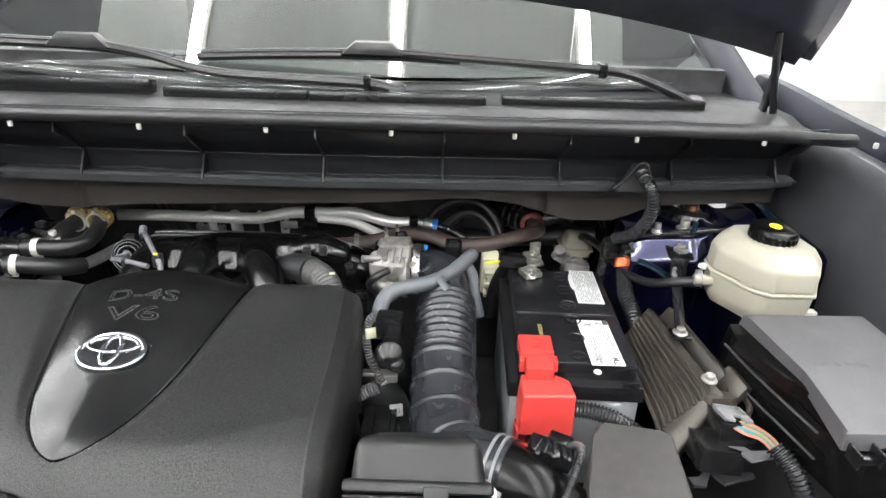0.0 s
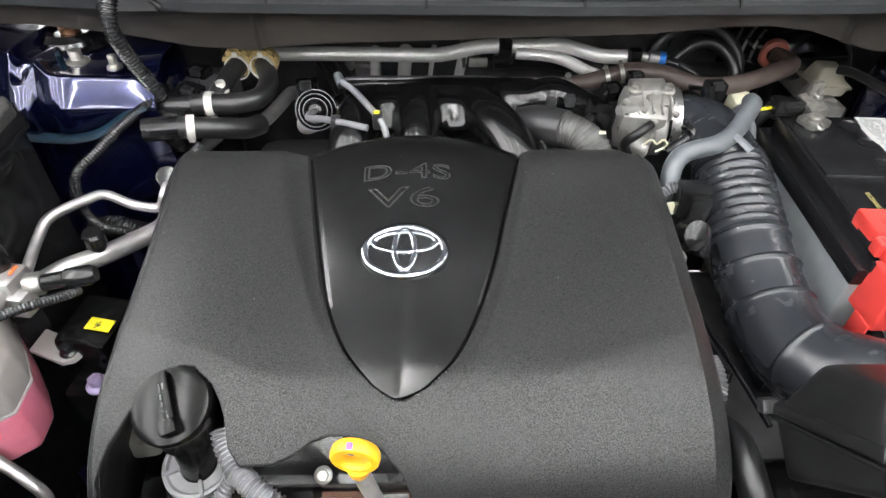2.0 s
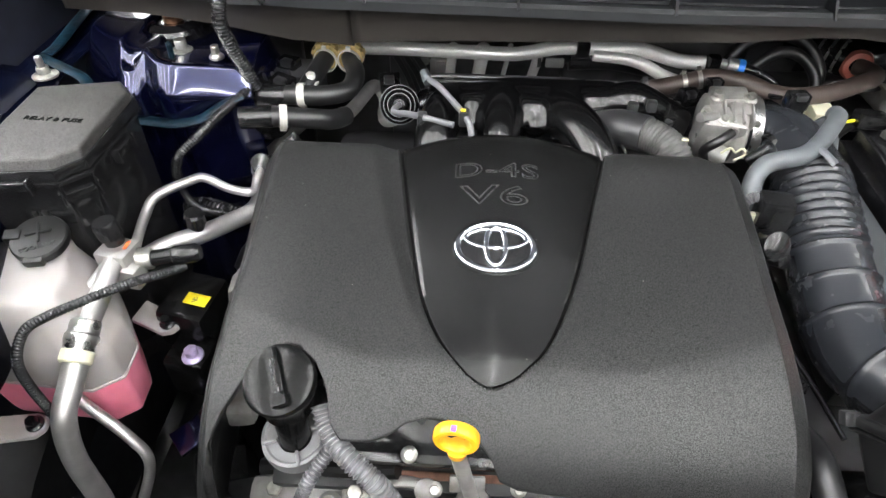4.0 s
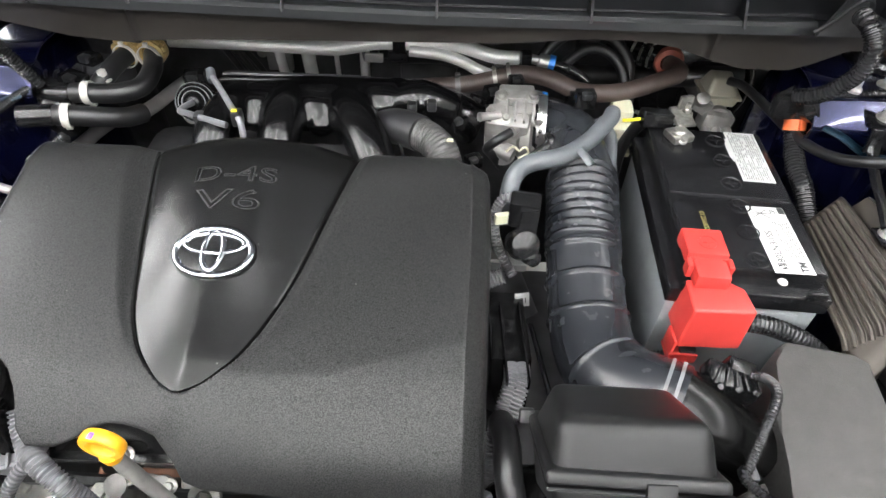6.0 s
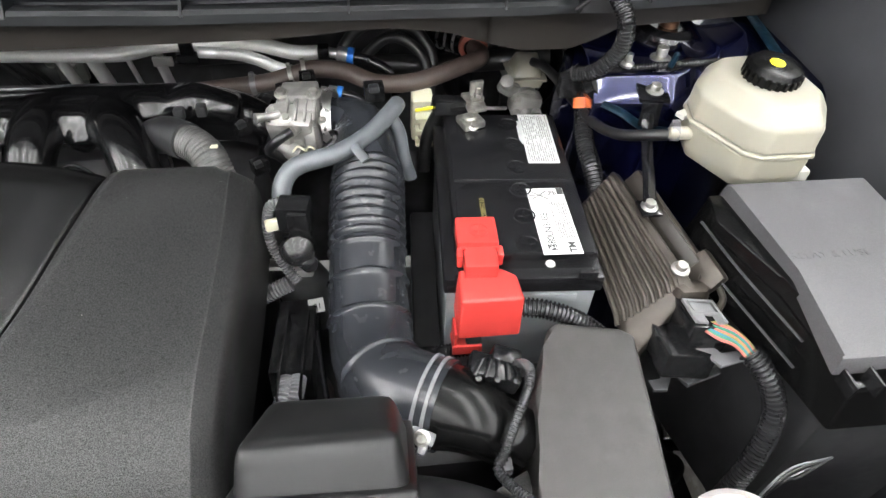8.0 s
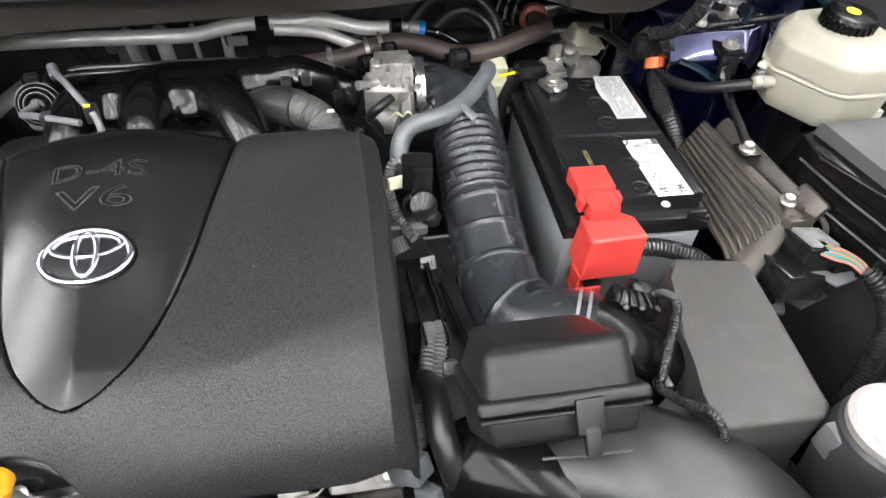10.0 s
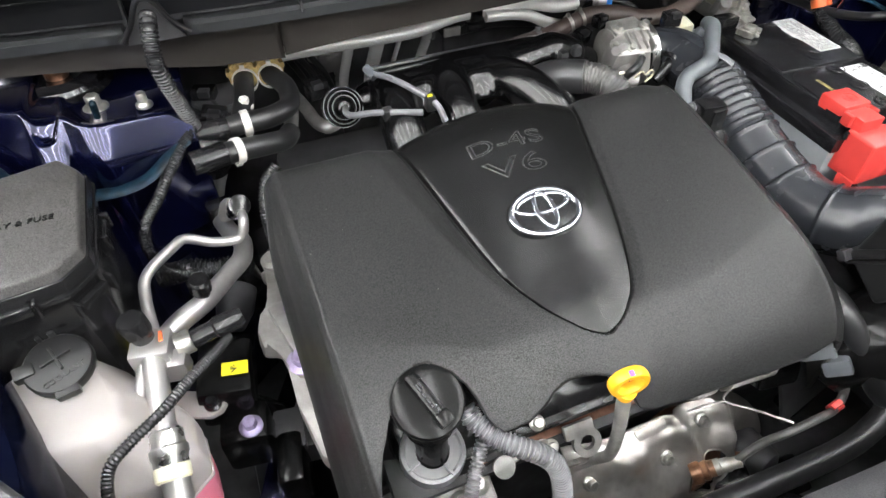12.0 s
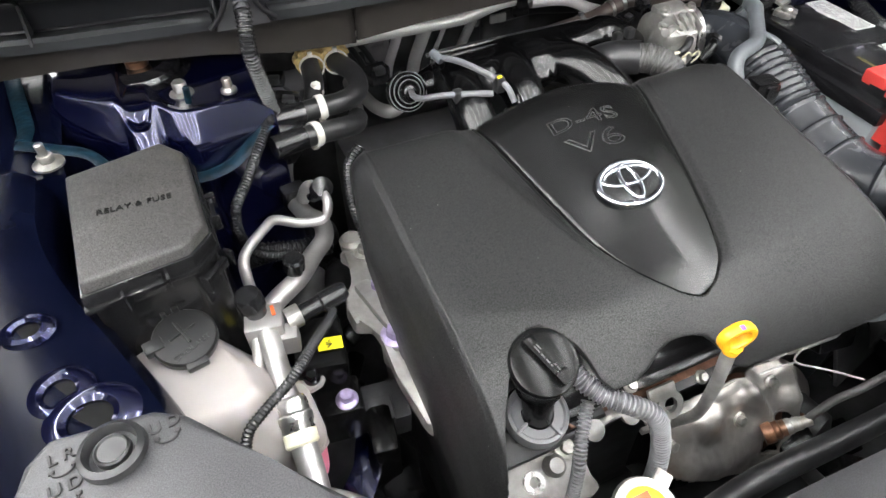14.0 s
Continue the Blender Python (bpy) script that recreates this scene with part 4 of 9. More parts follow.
def engine_cover():
    T = thing("engine_cover", "dark grey grained plastic engine cover with chrome oval emblem", "engine cover", (-0.37, 0.55, 0.85))
    P = [Vector((0, y, z)) for y, z in COVER_PROFILE]
    dense, _ = spline(P, 0.002)
    length = [0.0]
    for p, q in zip(dense, dense[1:]):
        length.append(length[-1] + (q - p).length)

    def along(s):
        k = 0
        lo, hi = 0, len(length) - 1
        while hi - lo > 1:
            m = (lo + hi) // 2
            if length[m] <= s:
                lo = m
            else:
                hi = m
        f = (s - length[lo]) / max(1e-9, length[hi] - length[lo])
        return dense[lo].lerp(dense[hi], min(1, f))

    xs = [-0.63 + 0.494 * i / 450 for i in range(451)]
    cols = []
    for x in xs:
        stop = lerp_table(LOWER_EDGE, x)
        i = next((i for i, p in enumerate(dense) if i > 40 and p.z < stop), len(dense) - 1)
        f = min(1.0, max(0.0, (dense[i - 1].z - stop) / max(1e-9, dense[i - 1].z - dense[i].z)))
        total = length[i - 1] + (length[i] - length[i - 1]) * f
        col = []
        for k in range(141):
            p = along(total * k / 140)
            lean = 0.012 * smooth01(0.64, 0.728, p.y) * smooth01(-0.55, -0.63, x) - 0.007 * smooth01(0.65, 0.42, p.y) * smooth01(-0.3, -0.138, x)
            back = 0.012 * smooth01(-0.158, -0.137, x) * smooth01(0.69, 0.728, p.y)
            xx = x + lean
            col.append((xx, p.y - back, shell_point(xx, p.y, p.z)))
        cols.append(col)

    def skirt(col, dx, dz):
        return [(x + dx, y, z + dz * (1 - (0.5 * smooth01(0.5, 0.66, y) if dx < 0 else 0))) for x, y, z in col]
    first, last = cols[0], cols[-1]
    cols = [skirt(first, -0.009, -0.11), skirt(first, -0.0085, -0.05), skirt(first, -0.007, -0.026), skirt(first, -0.004, -0.011)] + cols + [skirt(last, 0.0015, 0.0008), skirt(last, 0.003, 0.0), skirt(last, 0.006, -0.0025), skirt(last, 0.015, -0.0085), skirt(last, 0.019, -0.0125), skirt(last, 0.0225, -0.024), skirt(last, 0.0265, -0.1)]
    bm = bmesh.new()
    grid_mesh(bm, cols)
    solid(part("shell", bm, COVER, T, angle=50), 0.007, -1)
    # smoother centre panel
    rows = []
    for j in range(81):
        y = V_TIP + 0.0005 + (0.712 - V_TIP - 0.0005) * (j / 80) ** 2
        a, b = v_edge(V_DENSE_LEFT, y) + 0.0012, v_edge(V_DENSE_RIGHT, y) - 0.0012
        if b < a:
            a = b = (a + b) / 2
        row = []
        for i in range(41):
            x = a + (b - a) * i / 40
            z = panel_height(x, y)
            if i in (0, 40):
                z -= 0.003
            row.append((x, y, z))
        rows.append(row)
    bm = bmesh.new()
    grid_mesh(bm, rows)
    solid(part("center_panel", bm, PANEL, T, "smooth satin black centre panel"), 0.004, -1)
    bm = bmesh.new()
    grid_mesh(bm, [[(p[0], p[1], p[2]) for p in rows[-1]], [(p[0], p[1] + 0.004, p[2] - 0.006) for p in rows[-1]], [(p[0], p[1] + 0.006, p[2] - 0.05) for p in rows[-1]]])
    solid(part("rear_fold", bm, PANEL, T), 0.003, -1)
    # black strips along the panel's edges for the shade in the gap
    for k, d in ((0, -0.0008), (-1, 0.0008)):
        edge = [(r[k][0] + d, r[k][1], cover_height(r[k][1]) - 0.0052) for r in rows[4::4]]
        tube("gap_shade", edge, 0.0016, VOID, T, n=6, step=0.006)

    # emblem: plain chrome ovals on a dark dish
    ex, ey = -0.3775, 0.5625
    ez = panel_height(ex, ey) + 0.001
    base = Matrix.Translation((ex, ey, ez)) @ turn(17, 0, 0)

    def oval(cx, cy, a, b, w, h, n=96, squash=1.0):
        t = bmesh.new()
        rings = []
        for i in range(n):
            q = 2 * math.pi * i / n
            c, s = math.cos(q), math.sin(q)
            ring = []
            for k in range(12):
                f = 2 * math.pi * k / 12
                ring.append(t.verts.new((cx + (a + w * math.cos(f)) * c, cy + (b + w * math.cos(f)) * s, h * math.sin(f) + 0.001 - 0.0022 * ((cx + a * c) / 0.037) ** 2)))
            rings.append(ring)
        for i in range(n):
            p, q2 = rings[i], rings[(i + 1) % n]
            for k in range(12):
                t.faces.new((p[k], p[(k + 1) % 12], q2[(k + 1) % 12], q2[k]))
        t.transform(base)
        return t

    bm = bmesh.new()
    t = bmesh.new()
    lathe(t, [(0.0395, -0.004), (0.039, 0.0), (0.035, 0.0004), (0.02, 0.0012), (0, 0.0016)], (0, 0, 0), (0, 0, 1), 48, (1, 0.74))
    t.transform(base)
    join(bm, t)
    em = part("emblem", bm, GLOSS, T, "dark oval emblem dish")
    part("outer_ring", oval(0, 0, 0.0352, 0.0248, 0.0035, 0.0026), CHROME, em, "chrome outer oval")
    part("wide_ring", oval(0, 0.0085, 0.0275, 0.0102, 0.003, 0.0025), CHROME, em, "chrome wide oval")
    part("tall_ring", oval(0, 0.001, 0.009, 0.0202, 0.0031, 0.0026), CHROME, em, "chrome tall oval")
    for words, x, y, size, wide, space in (("D-4S", -0.3775, 0.654, 0.0255, 1.6, 1.06), ("V6", -0.3785, 0.6225, 0.033, 1.85, 1.0)):
        slope = math.degrees(math.atan2(panel_height(x, y + 0.01) - panel_height(x, y - 0.01), 0.02))
        m = Matrix.Translation((x, y, panel_height(x, y) + 0.0004)) @ turn(slope, 0, 0) @ Matrix.Diagonal((wide, 1, 1, 1))
        ob = outline_lettering("raised_lettering", words, size, m, LETTEREDGE, T, 0.0005, space)
        plane = panel_height(x, y)
        for v in ob.data.vertices:
            lift = v.co.z - plane - (v.co.y - y) * math.tan(radians(slope))
            v.co.z = panel_height(v.co.x, v.co.y) + lift
    return T


engine_cover()


def engine_block():
    T = thing("engine", "dark engine block and heads under the plastic cover", "engine", (-0.37, 0.62, 0.5))
    for name, c, s, b in (("block", (-0.37, 0.64, 0.66), (0.46, 0.34, 0.46), 0.03), ("rear_bank", (-0.37, 0.86, 0.72), (0.46, 0.16, 0.34), 0.03), ("gearbox", (0.02, 0.66, 0.55), (0.3, 0.34, 0.36), 0.05)):
        bm = bmesh.new()
        rbox(bm, c, s, b)
        part(name, bm, DEEP, T)
    bm = bmesh.new()
    rbox(bm, (-0.36, 0.49, 0.85), (0.44, 0.1, 0.09), 0.02, turn(35, 0, 0))
    part("front_cam_cover", bm, GLOSS, T, "black front cam cover")
    return T


engine_block()


# ---- battery ----
BAT = Matrix.Translation((0.079, 0.6, 0)) @ turn(0, 0, -3.6)


def bat(u, v, z):
    return BAT @ Vector((u, v, z))


def print_bars(m, w, h, rows, mat, parent, name="print_line", seed=1, fill=0.8, gap=0.5):
    """Unreadable small print as thin flat bars."""
    rnd = random.Random(seed)
    bm = bmesh.new()
    for i in range(rows):
        y = h * (0.5 - (i + 0.5) / rows)
        x = -w / 2
        while x < w / 2 - 0.002:
            ln = rnd.uniform(0.002, 0.008)
            ln = min(ln, w / 2 - x)
            if rnd.random() < fill:
                rbox(bm, (x + ln / 2, y, 0.0001), (ln * 0.9, h / rows * gap, 0.0002), 0, None)
            x += ln + 0.0008
    bm.transform(m)
    return part(name, bm, mat, parent, smooth=False)


def battery():
    T = thing("car_battery", "black and grey car battery with white labels", "battery", (0.16, 0.74, 0.76))
    bm = bmesh.new()
    rbox(bm, (0.084, 0.142, 0.84), (0.164, 0.276, 0.15), 0.006)
    bm.transform(BAT)
    part("case", bm, BATBODY, T, "grey plastic battery case")
    bm = bmesh.new()
    rbox(bm, (0.084, 0.142, 0.92), (0.17, 0.284, 0.022), 0.003)
    bm.transform(BAT)
    part("lid_flange", bm, BATTOP, T)
    bm = bmesh.new()
    rbox(bm, (0.086, 0.146, 0.94), (0.148, 0.262, 0.026), 0.003)
    bm.transform(BAT)
    part("lid", bm, BATTOP, T, "black battery lid")
    for v0, v1, name in ((0.014, 0.128, "front_panel"), (0.134, 0.27, "rear_panel")):
        bm = bmesh.new()
        prism(bm, [(0.016, v0), (0.156, v0), (0.156, v1 - 0.012), (0.144, v1), (0.03, v1), (0.016, v1 - 0.014)], 0.9525, 0.9555, 0.001, 0.001)
        bm.transform(BAT)
        part(name, bm, BATTOP, T)
    for i, (x, y) in enumerate(((0.168, 0.621), (0.173, 0.665), (0.178, 0.710), (0.182, 0.752), (0.186, 0.799), (0.189, 0.843))):
        bm = bmesh.new()
        lathe(bm, [(0.0125, 0.0), (0.0125, 0.001), (0.011, 0.0014), (0.0105, 0.0006), (0, 0.0006)], (x, y, 0.9558), (0, 0, 1), 24)
        rbox(bm, (x, y, 0.9568), (0.014, 0.0022, 0.0016), 0.0004)
        rbox(bm, (x, y, 0.9568), (0.0022, 0.014, 0.0016), 0.0004)
        part("cell_cap", bm, BATTOP, T)
    # labels
    m2 = Matrix.Translation((0.2035, 0.656, 0.9562)) @ turn(0, 0, 90 - 2)
    bm = bmesh.new()
    rbox(bm, (0, 0, 0), (0.106, 0.042, 0.0006), 0.0002)
    bm.transform(m2)
    lab = part("front_label", bm, PAPER, T, "white printed battery label")
    lettering("print_text", "380LN3-ISS", 0.0115, m2 @ Matrix.Translation((-0.016, 0.0085, 0.0004)), INK, lab, 0.0001)
    lettering("print_text", "TM", 0.011, m2 @ Matrix.Translation((-0.043, -0.012, 0.0004)) , INK, lab, 0.0001, bold=0.0003)
    lettering("print_text", "Pb", 0.009, m2 @ Matrix.Translation((0.044, -0.008, 0.0004)) @ turn(0, 0, -90), INK, lab, 0.0001)
    print_bars(m2 @ Matrix.Translation((0.0, -0.009, 0.0004)), 0.06, 0.018, 7, INKGREY, lab, seed=3)
    rnd = random.Random(4)
    bm = bmesh.new()
    for i in range(9):
        for j in range(9):
            if rnd.random() < 0.5:
                rbox(bm, (-0.047 + i * 0.001, 0.006 + j * 0.001, 0.0004), (0.001, 0.001, 0.0002), 0)
    bm.transform(m2)
    part("print_patch", bm, INK, lab, smooth=False)
    bm = bmesh.new()
    for q, ln in ((52, 0.024), (-52, 0.024)):
        rbox(bm, (0.041, 0.008, 0.0004), (ln, 0.0009, 0.0002), 0, turn(0, 0, q))
    rbox(bm, (0.041, 0.002, 0.0004), (0.0009, 0.012, 0.0002), 0)
    rbox(bm, (0.041, 0.013, 0.0004), (0.0009, 0.014, 0.0002), 0)
    rbox(bm, (0.047, -0.017, 0.0003), (0.011, 0.007, 0.0003), 0)
    bm.transform(m2)
    part("print_symbol", bm, INK, lab, smooth=False)
    m1 = Matrix.Translation((0.2215, 0.809, 0.9562)) @ turn(0, 0, 90 - 4)
    bm = bmesh.new()
    rbox(bm, (0, 0, 0), (0.106, 0.039, 0.0006), 0.0002)
    rbox(bm, (0.012, 0.021, 0), (0.05, 0.006, 0.0006), 0.0002)
    bm.transform(m1)
    lab = part("rear_label", bm, PAPERGREY, T, "silvery label with small print")
    print_bars(m1 @ Matrix.Translation((0, 0, 0.0004)), 0.1, 0.035, 13, INKGREY, lab, seed=8)
    m3 = Matrix.Translation(bat(0.045, 0.085, 0.9557)) @ turn(0, 0, -93)
    lettering("stamp", "01256802", 0.008, m3, OLIVE, T, 0.0001)
    # white dot on the front step
    bm = bmesh.new()
    lathe(bm, [(0, 0.0014), (0.0045, 0.0014), (0.005, 0), (0, 0)], (0.185, 0.593, 0.9535), (0, 0, 1), 20)
    part("inspection_dot", bm, WHITEPL, T)
    # ribs at the front of the lid, ledge of the case
    for u in (0.02, 0.15):
        bm = bmesh.new()
        rbox(bm, (u, 0.001, 0.935), (0.02, 0.006, 0.012), 0.002)
        bm.transform(BAT)
        part("lug", bm, BATTOP, T)
    bm = bmesh.new()
    rbox(bm, (0.11, 0.004, 0.897), (0.07, 0.006, 0.012), 0.002)
    bm.transform(BAT)
    part("case_ledge", bm, BATBODY, T)
    return T


battery()


def battery_tray():
    T = thing("battery_tray", "black plastic battery tray with upright ribs", "battery tray", (0.15, 0.74, 0.6))
    bm = bmesh.new()
    rbox(bm, (0.16, 0.74, 0.745), (0.21, 0.31, 0.03), 0.006, turn(0, 0, -3.6))
    rbox(bm, (0.16, 0.74, 0.56), (0.17, 0.26, 0.36), 0.02, turn(0, 0, -3.6))
    part("tray", bm, BLACK, T)
    return T


battery_tray()


def terminal_cover():
    T = thing("terminal_cover", "bright red plastic cover over the positive terminal", "terminal cover", (0.117, 0.59, 0.9))
    R = turn(0, 0, -3)
    bm = bmesh.new()
    rbox(bm, (0.115, 0.638, 0.955), (0.043, 0.04, 0.02), 0.0025, R)
    part("rear_cap", bm, RED, T)
    bm = bmesh.new()
    rbox(bm, (0.115, 0.607, 0.95), (0.034, 0.034, 0.018), 0.002, R)
    for dx in (-0.021, 0.021):
        rbox(bm, (0.115 + dx, 0.611, 0.952), (0.006, 0.014, 0.016), 0.0015, R)
        rbox(bm, (0.115 + dx * 0.8, 0.617, 0.955), (0.006, 0.005, 0.01), 0.001, R)
    part("hinge", bm, RED, T)
    bm = bmesh.new()
    prism(bm, [(0.09, 0.604), (0.138, 0.604), (0.153, 0.592), (0.155, 0.558), (0.088, 0.558)], 0.886, 0.943, 0.002, 0.004, segs=3)
    part("front_box", bm, RED, T)
    bm = bmesh.new()
    rbox(bm, (0.1, 0.572, 0.86), (0.03, 0.026, 0.006), 0.002)
    rbox(bm, (0.0875, 0.572, 0.874), (0.003, 0.024, 0.03), 0.001)
    rbox(bm, (0.1, 0.559, 0.864), (0.032, 0.003, 0.014), 0.001)
    part("strap", bm, RED, T)
    m = Matrix.Translation((0.117, 0.636, 0.9652)) @ turn(0, 0, -3)
    bm = bmesh.new()
    lathe(bm, [(0.009, 0), (0.01, 0), (0.01, 0.0006), (0.009, 0.0006), (0.009, 0)], (0, 0, 0), (0, 0, 1), 24)
    rbox(bm, (0, 0, 0.0003), (0.012, 0.002, 0.0006), 0)
    rbox(bm, (0, 0, 0.0003), (0.002, 0.012, 0.0006), 0)
    bm.transform(m)
    part("plus_mark", bm, RED, T)
    return T


terminal_cover()
CB = thing("battery_cable", "thick black corrugated battery cable", "cable", (0.15, 0.57, 0.9))
tube("sleeve", [(0.145, 0.572, 0.915), (0.18, 0.565, 0.915), (0.215, 0.553, 0.906), (0.245, 0.54, 0.88), (0.255, 0.535, 0.83)], 0.0095, LOOM, CB, n=14, ribs=(0.0042, 0.0022))
tube("tail", [(0.108, 0.568, 0.87), (0.108, 0.572, 0.85), (0.085, 0.575, 0.84), (0.06, 0.58, 0.83), (0.05, 0.6, 0.8)], 0.008, LOOM, CB, n=12, ribs=(0.004, 0.0018))


# ---- intake: corrugated hose, filter boxes, ducts ----
def intake_hose():
    T = thing("intake_hose", "blue grey ribbed air intake hose", "air hose", (0.0, 0.65, 0.9))
    path = [(0.0, 0.83, 0.956), (0.003, 0.79, 0.951), (0.004, 0.755, 0.941), (0.002, 0.715, 0.927), (0.0, 0.676, 0.912), (-0.001, 0.635, 0.898), (-0.001, 0.592, 0.886), (0.001, 0.552, 0.881), (0.012, 0.515, 0.886), (0.034, 0.491, 0.896), (0.066, 0.473, 0.9)]
    rad = [0.036, 0.038, 0.0415, 0.0415, 0.042, 0.0425, 0.043, 0.043, 0.043, 0.043, 0.043]
    C, par = spline(path, 0.0016)
    L = 0.0
    bm = bmesh.new()
    x = Vector((1, 0, 0))
    rings = []
    for i, p in enumerate(C):
        t = (C[min(i + 1, len(C) - 1)] - C[max(i - 1, 0)]).normalized()
        x = (x - t * x.dot(t)).normalized()
        y = t.cross(x)
        f = par[i] * (len(rad) - 1)
        k = min(int(f), len(rad) - 2)
        r = rad[k] + (rad[k + 1] - rad[k]) * (f - k)
        if 1.6 < f < 4.05:
            q = (f - 1.6) / 2.45 * 9
            r += 0.0036 * abs(math.sin(math.pi * q)) ** 0.8 - 0.001
        for mark in (4.25, 5.12, 6.12, 7.75):
            r += 0.0028 * math.exp(-((f - mark) / 0.045) ** 2)
        rings.append([bm.verts.new(p + x * (r * math.cos(2 * math.pi * j / 32)) + y * (r * math.sin(2 * math.pi * j / 32))) for j in range(32)])
    for a, c in zip(rings, rings[1:]):
        for j in range(32):
            bm.faces.new((a[j], a[(j + 1) % 32], c[(j + 1) % 32], c[j]))
    bm.faces.new(rings[0])
    bm.faces.new(list(reversed(rings[-1])))
    part("hose", bm, DUCT, T, angle=60)
    bm = bmesh.new()
    sweep(bm, [(-0.045, 0.868, 0.948), (-0.018, 0.862, 0.952), (0.002, 0.838, 0.953), (0.003, 0.8, 0.95)], [0.031, 0.034, 0.036, 0.037], 24, 0.006)
    part("elbow", bm, DUCT, T)
    # strap from the vent hose to the ribs
    bm = bmesh.new()
    sweep(bm, [(-0.012, 0.76, 0.995), (-0.004, 0.745, 0.993), (0.004, 0.735, 0.987)], 0.006, 8, 0.004, flat=0.4)
    part("strap", bm, VENT, T)
    return T


intake_hose()
VH = thing("vent_hose", "smooth grey rubber breather hose", "hose", (-0.03, 0.76, 0.98))
tube("hose", [(-0.089, 0.7, 0.93), (-0.09, 0.708, 0.962), (-0.084, 0.722, 0.978), (-0.068, 0.734, 0.986), (-0.027, 0.748, 0.989), (0.004, 0.778, 0.988), (0.022, 0.8, 0.991), (0.039, 0.822, 0.996), (0.045, 0.84, 0.992)], 0.0105, VENT, VH, n=16, step=0.005)
tube("side_tube", [(0.03, 0.84, 0.985), (0.046, 0.825, 0.965), (0.052, 0.815, 0.93), (0.06, 0.81, 0.9)], 0.008, VENT, VH, n=12)


def clamp_band():
    T = thing("hose_clamp", "bright steel worm clamp on the intake hose", "hose clamp", (0.06, 0.465, 0.92))
    ax = Vector((0.88, -0.46, 0.08)).normalized()
    at = Vector((0.054, 0.479, 0.8985))
    for d in (-0.005, 0.005):
        bm = bmesh.new()
        lathe(bm, [(0.0435, -0.0016), (0.045, -0.0016), (0.045, 0.0016), (0.0435, 0.0016), (0.0435, -0.0016)], at + ax * d, ax, 40)
        part("band", bm, SLIDE, T)
    bm = bmesh.new()
    rbox(bm, (0.04, 0.436, 0.918), (0.022, 0.012, 0.009), 0.003, turn(20, 10, -24))
    rbox(bm, (0.039, 0.428, 0.912), (0.009, 0.012, 0.012), 0.004, turn(20, 10, -24))
    part("screw_housing", bm, GREYLOOM, T)
    bolt("screw", (0.039, 0.431, 0.925), (-0.2, -0.6, 0.7), 0.005, ZINC, T)
    return T


clamp_band()


def frustum(bm, lo, hi, b, segs=3, all_edges=False):
    """A bevelled block between a lower and an upper four-cornered face."""
    t = bmesh.new()
    a = [t.verts.new(p) for p in lo]
    c = [t.verts.new(p) for p in hi]
    t.faces.new(list(reversed(a)))
    t.faces.new(c)
    for i in range(4):
        t.faces.new((a[i], a[(i + 1) % 4], c[(i + 1) % 4], c[i]))
    bevel_all(t, [e for e in t.edges if all_edges or not (e.verts[0] in a and e.verts[1] in a)], b, segs)
    join(bm, t)


def filter_box():
    T = thing("air_filter_box", "black plastic air filter box with clipped lid", "air filter box", (-0.03, 0.4, 0.8))
    down = Vector((0.0, -0.69, -0.72))
    foot = [Vector(p) for p in ((-0.087, 0.352, 1.028), (0.024, 0.349, 1.027), (0.027, 0.44, 0.944), (-0.079, 0.445, 0.939))]
    mid = sum(foot, Vector()) / 4

    def ring(grow, d):
        return [mid + (p - mid) * grow + down * d for p in foot]
    bm = bmesh.new()
    frustum(bm, ring(0.99, 0.004), [(-0.084, 0.373, 1.049), (0.019, 0.372, 1.049), (0.016, 0.43, 1.003), (-0.074, 0.434, 1.0)], 0.0125, 5)
    part("lid", bm, SATIN, T, "satin black box lid")
    bm = bmesh.new()
    frustum(bm, ring(1.09, 0.012), ring(1.075, 0.002), 0.004, 3, True)
    part("rim", bm, SATIN, T)
    bm = bmesh.new()
    frustum(bm, ring(1.07, 0.0165), ring(1.07, 0.0135), 0.001, 1, True)
    part("lower_rim", bm, SATIN, T)
    bm = bmesh.new()
    frustum(bm, [(-0.082, 0.329, 1.0), (0.02, 0.326, 0.999), (0.022, 0.392, 0.9), (-0.077, 0.395, 0.9)], ring(1.02, 0.013), 0.007, 3, True)
    part("base", bm, SATIN, T)
    front = (foot[0] + foot[1]) / 2
    bm = bmesh.new()
    c = front + Vector((0.014, -0.004, 0.003)) + down * 0.018
    rbox(bm, c, (0.02, 0.024, 0.005), 0.0015, turn(46, 0, 0))
    rbox(bm, c + Vector((0, -0.012, -0.012)), (0.011, 0.02, 0.006), 0.0015, turn(46, 0, 0))
    part("front_clip", bm, SATIN, T)
    for x in (-0.088, -0.083):
        bm = bmesh.new()
        rbox(bm, (x, 0.44, 0.936), (0.008, 0.012, 0.01), 0.002, turn(46, 0, 0))
        part("hinge_lug", bm, BLACK, T)
    tube("hinge_rod", [(-0.05, 0.322, 0.992), (-0.02, 0.319, 0.9915), (0.012, 0.317, 0.9925)], 0.0011, HEADGREY, T, "thin steel hinge rod", n=8)
    return T


filter_box()


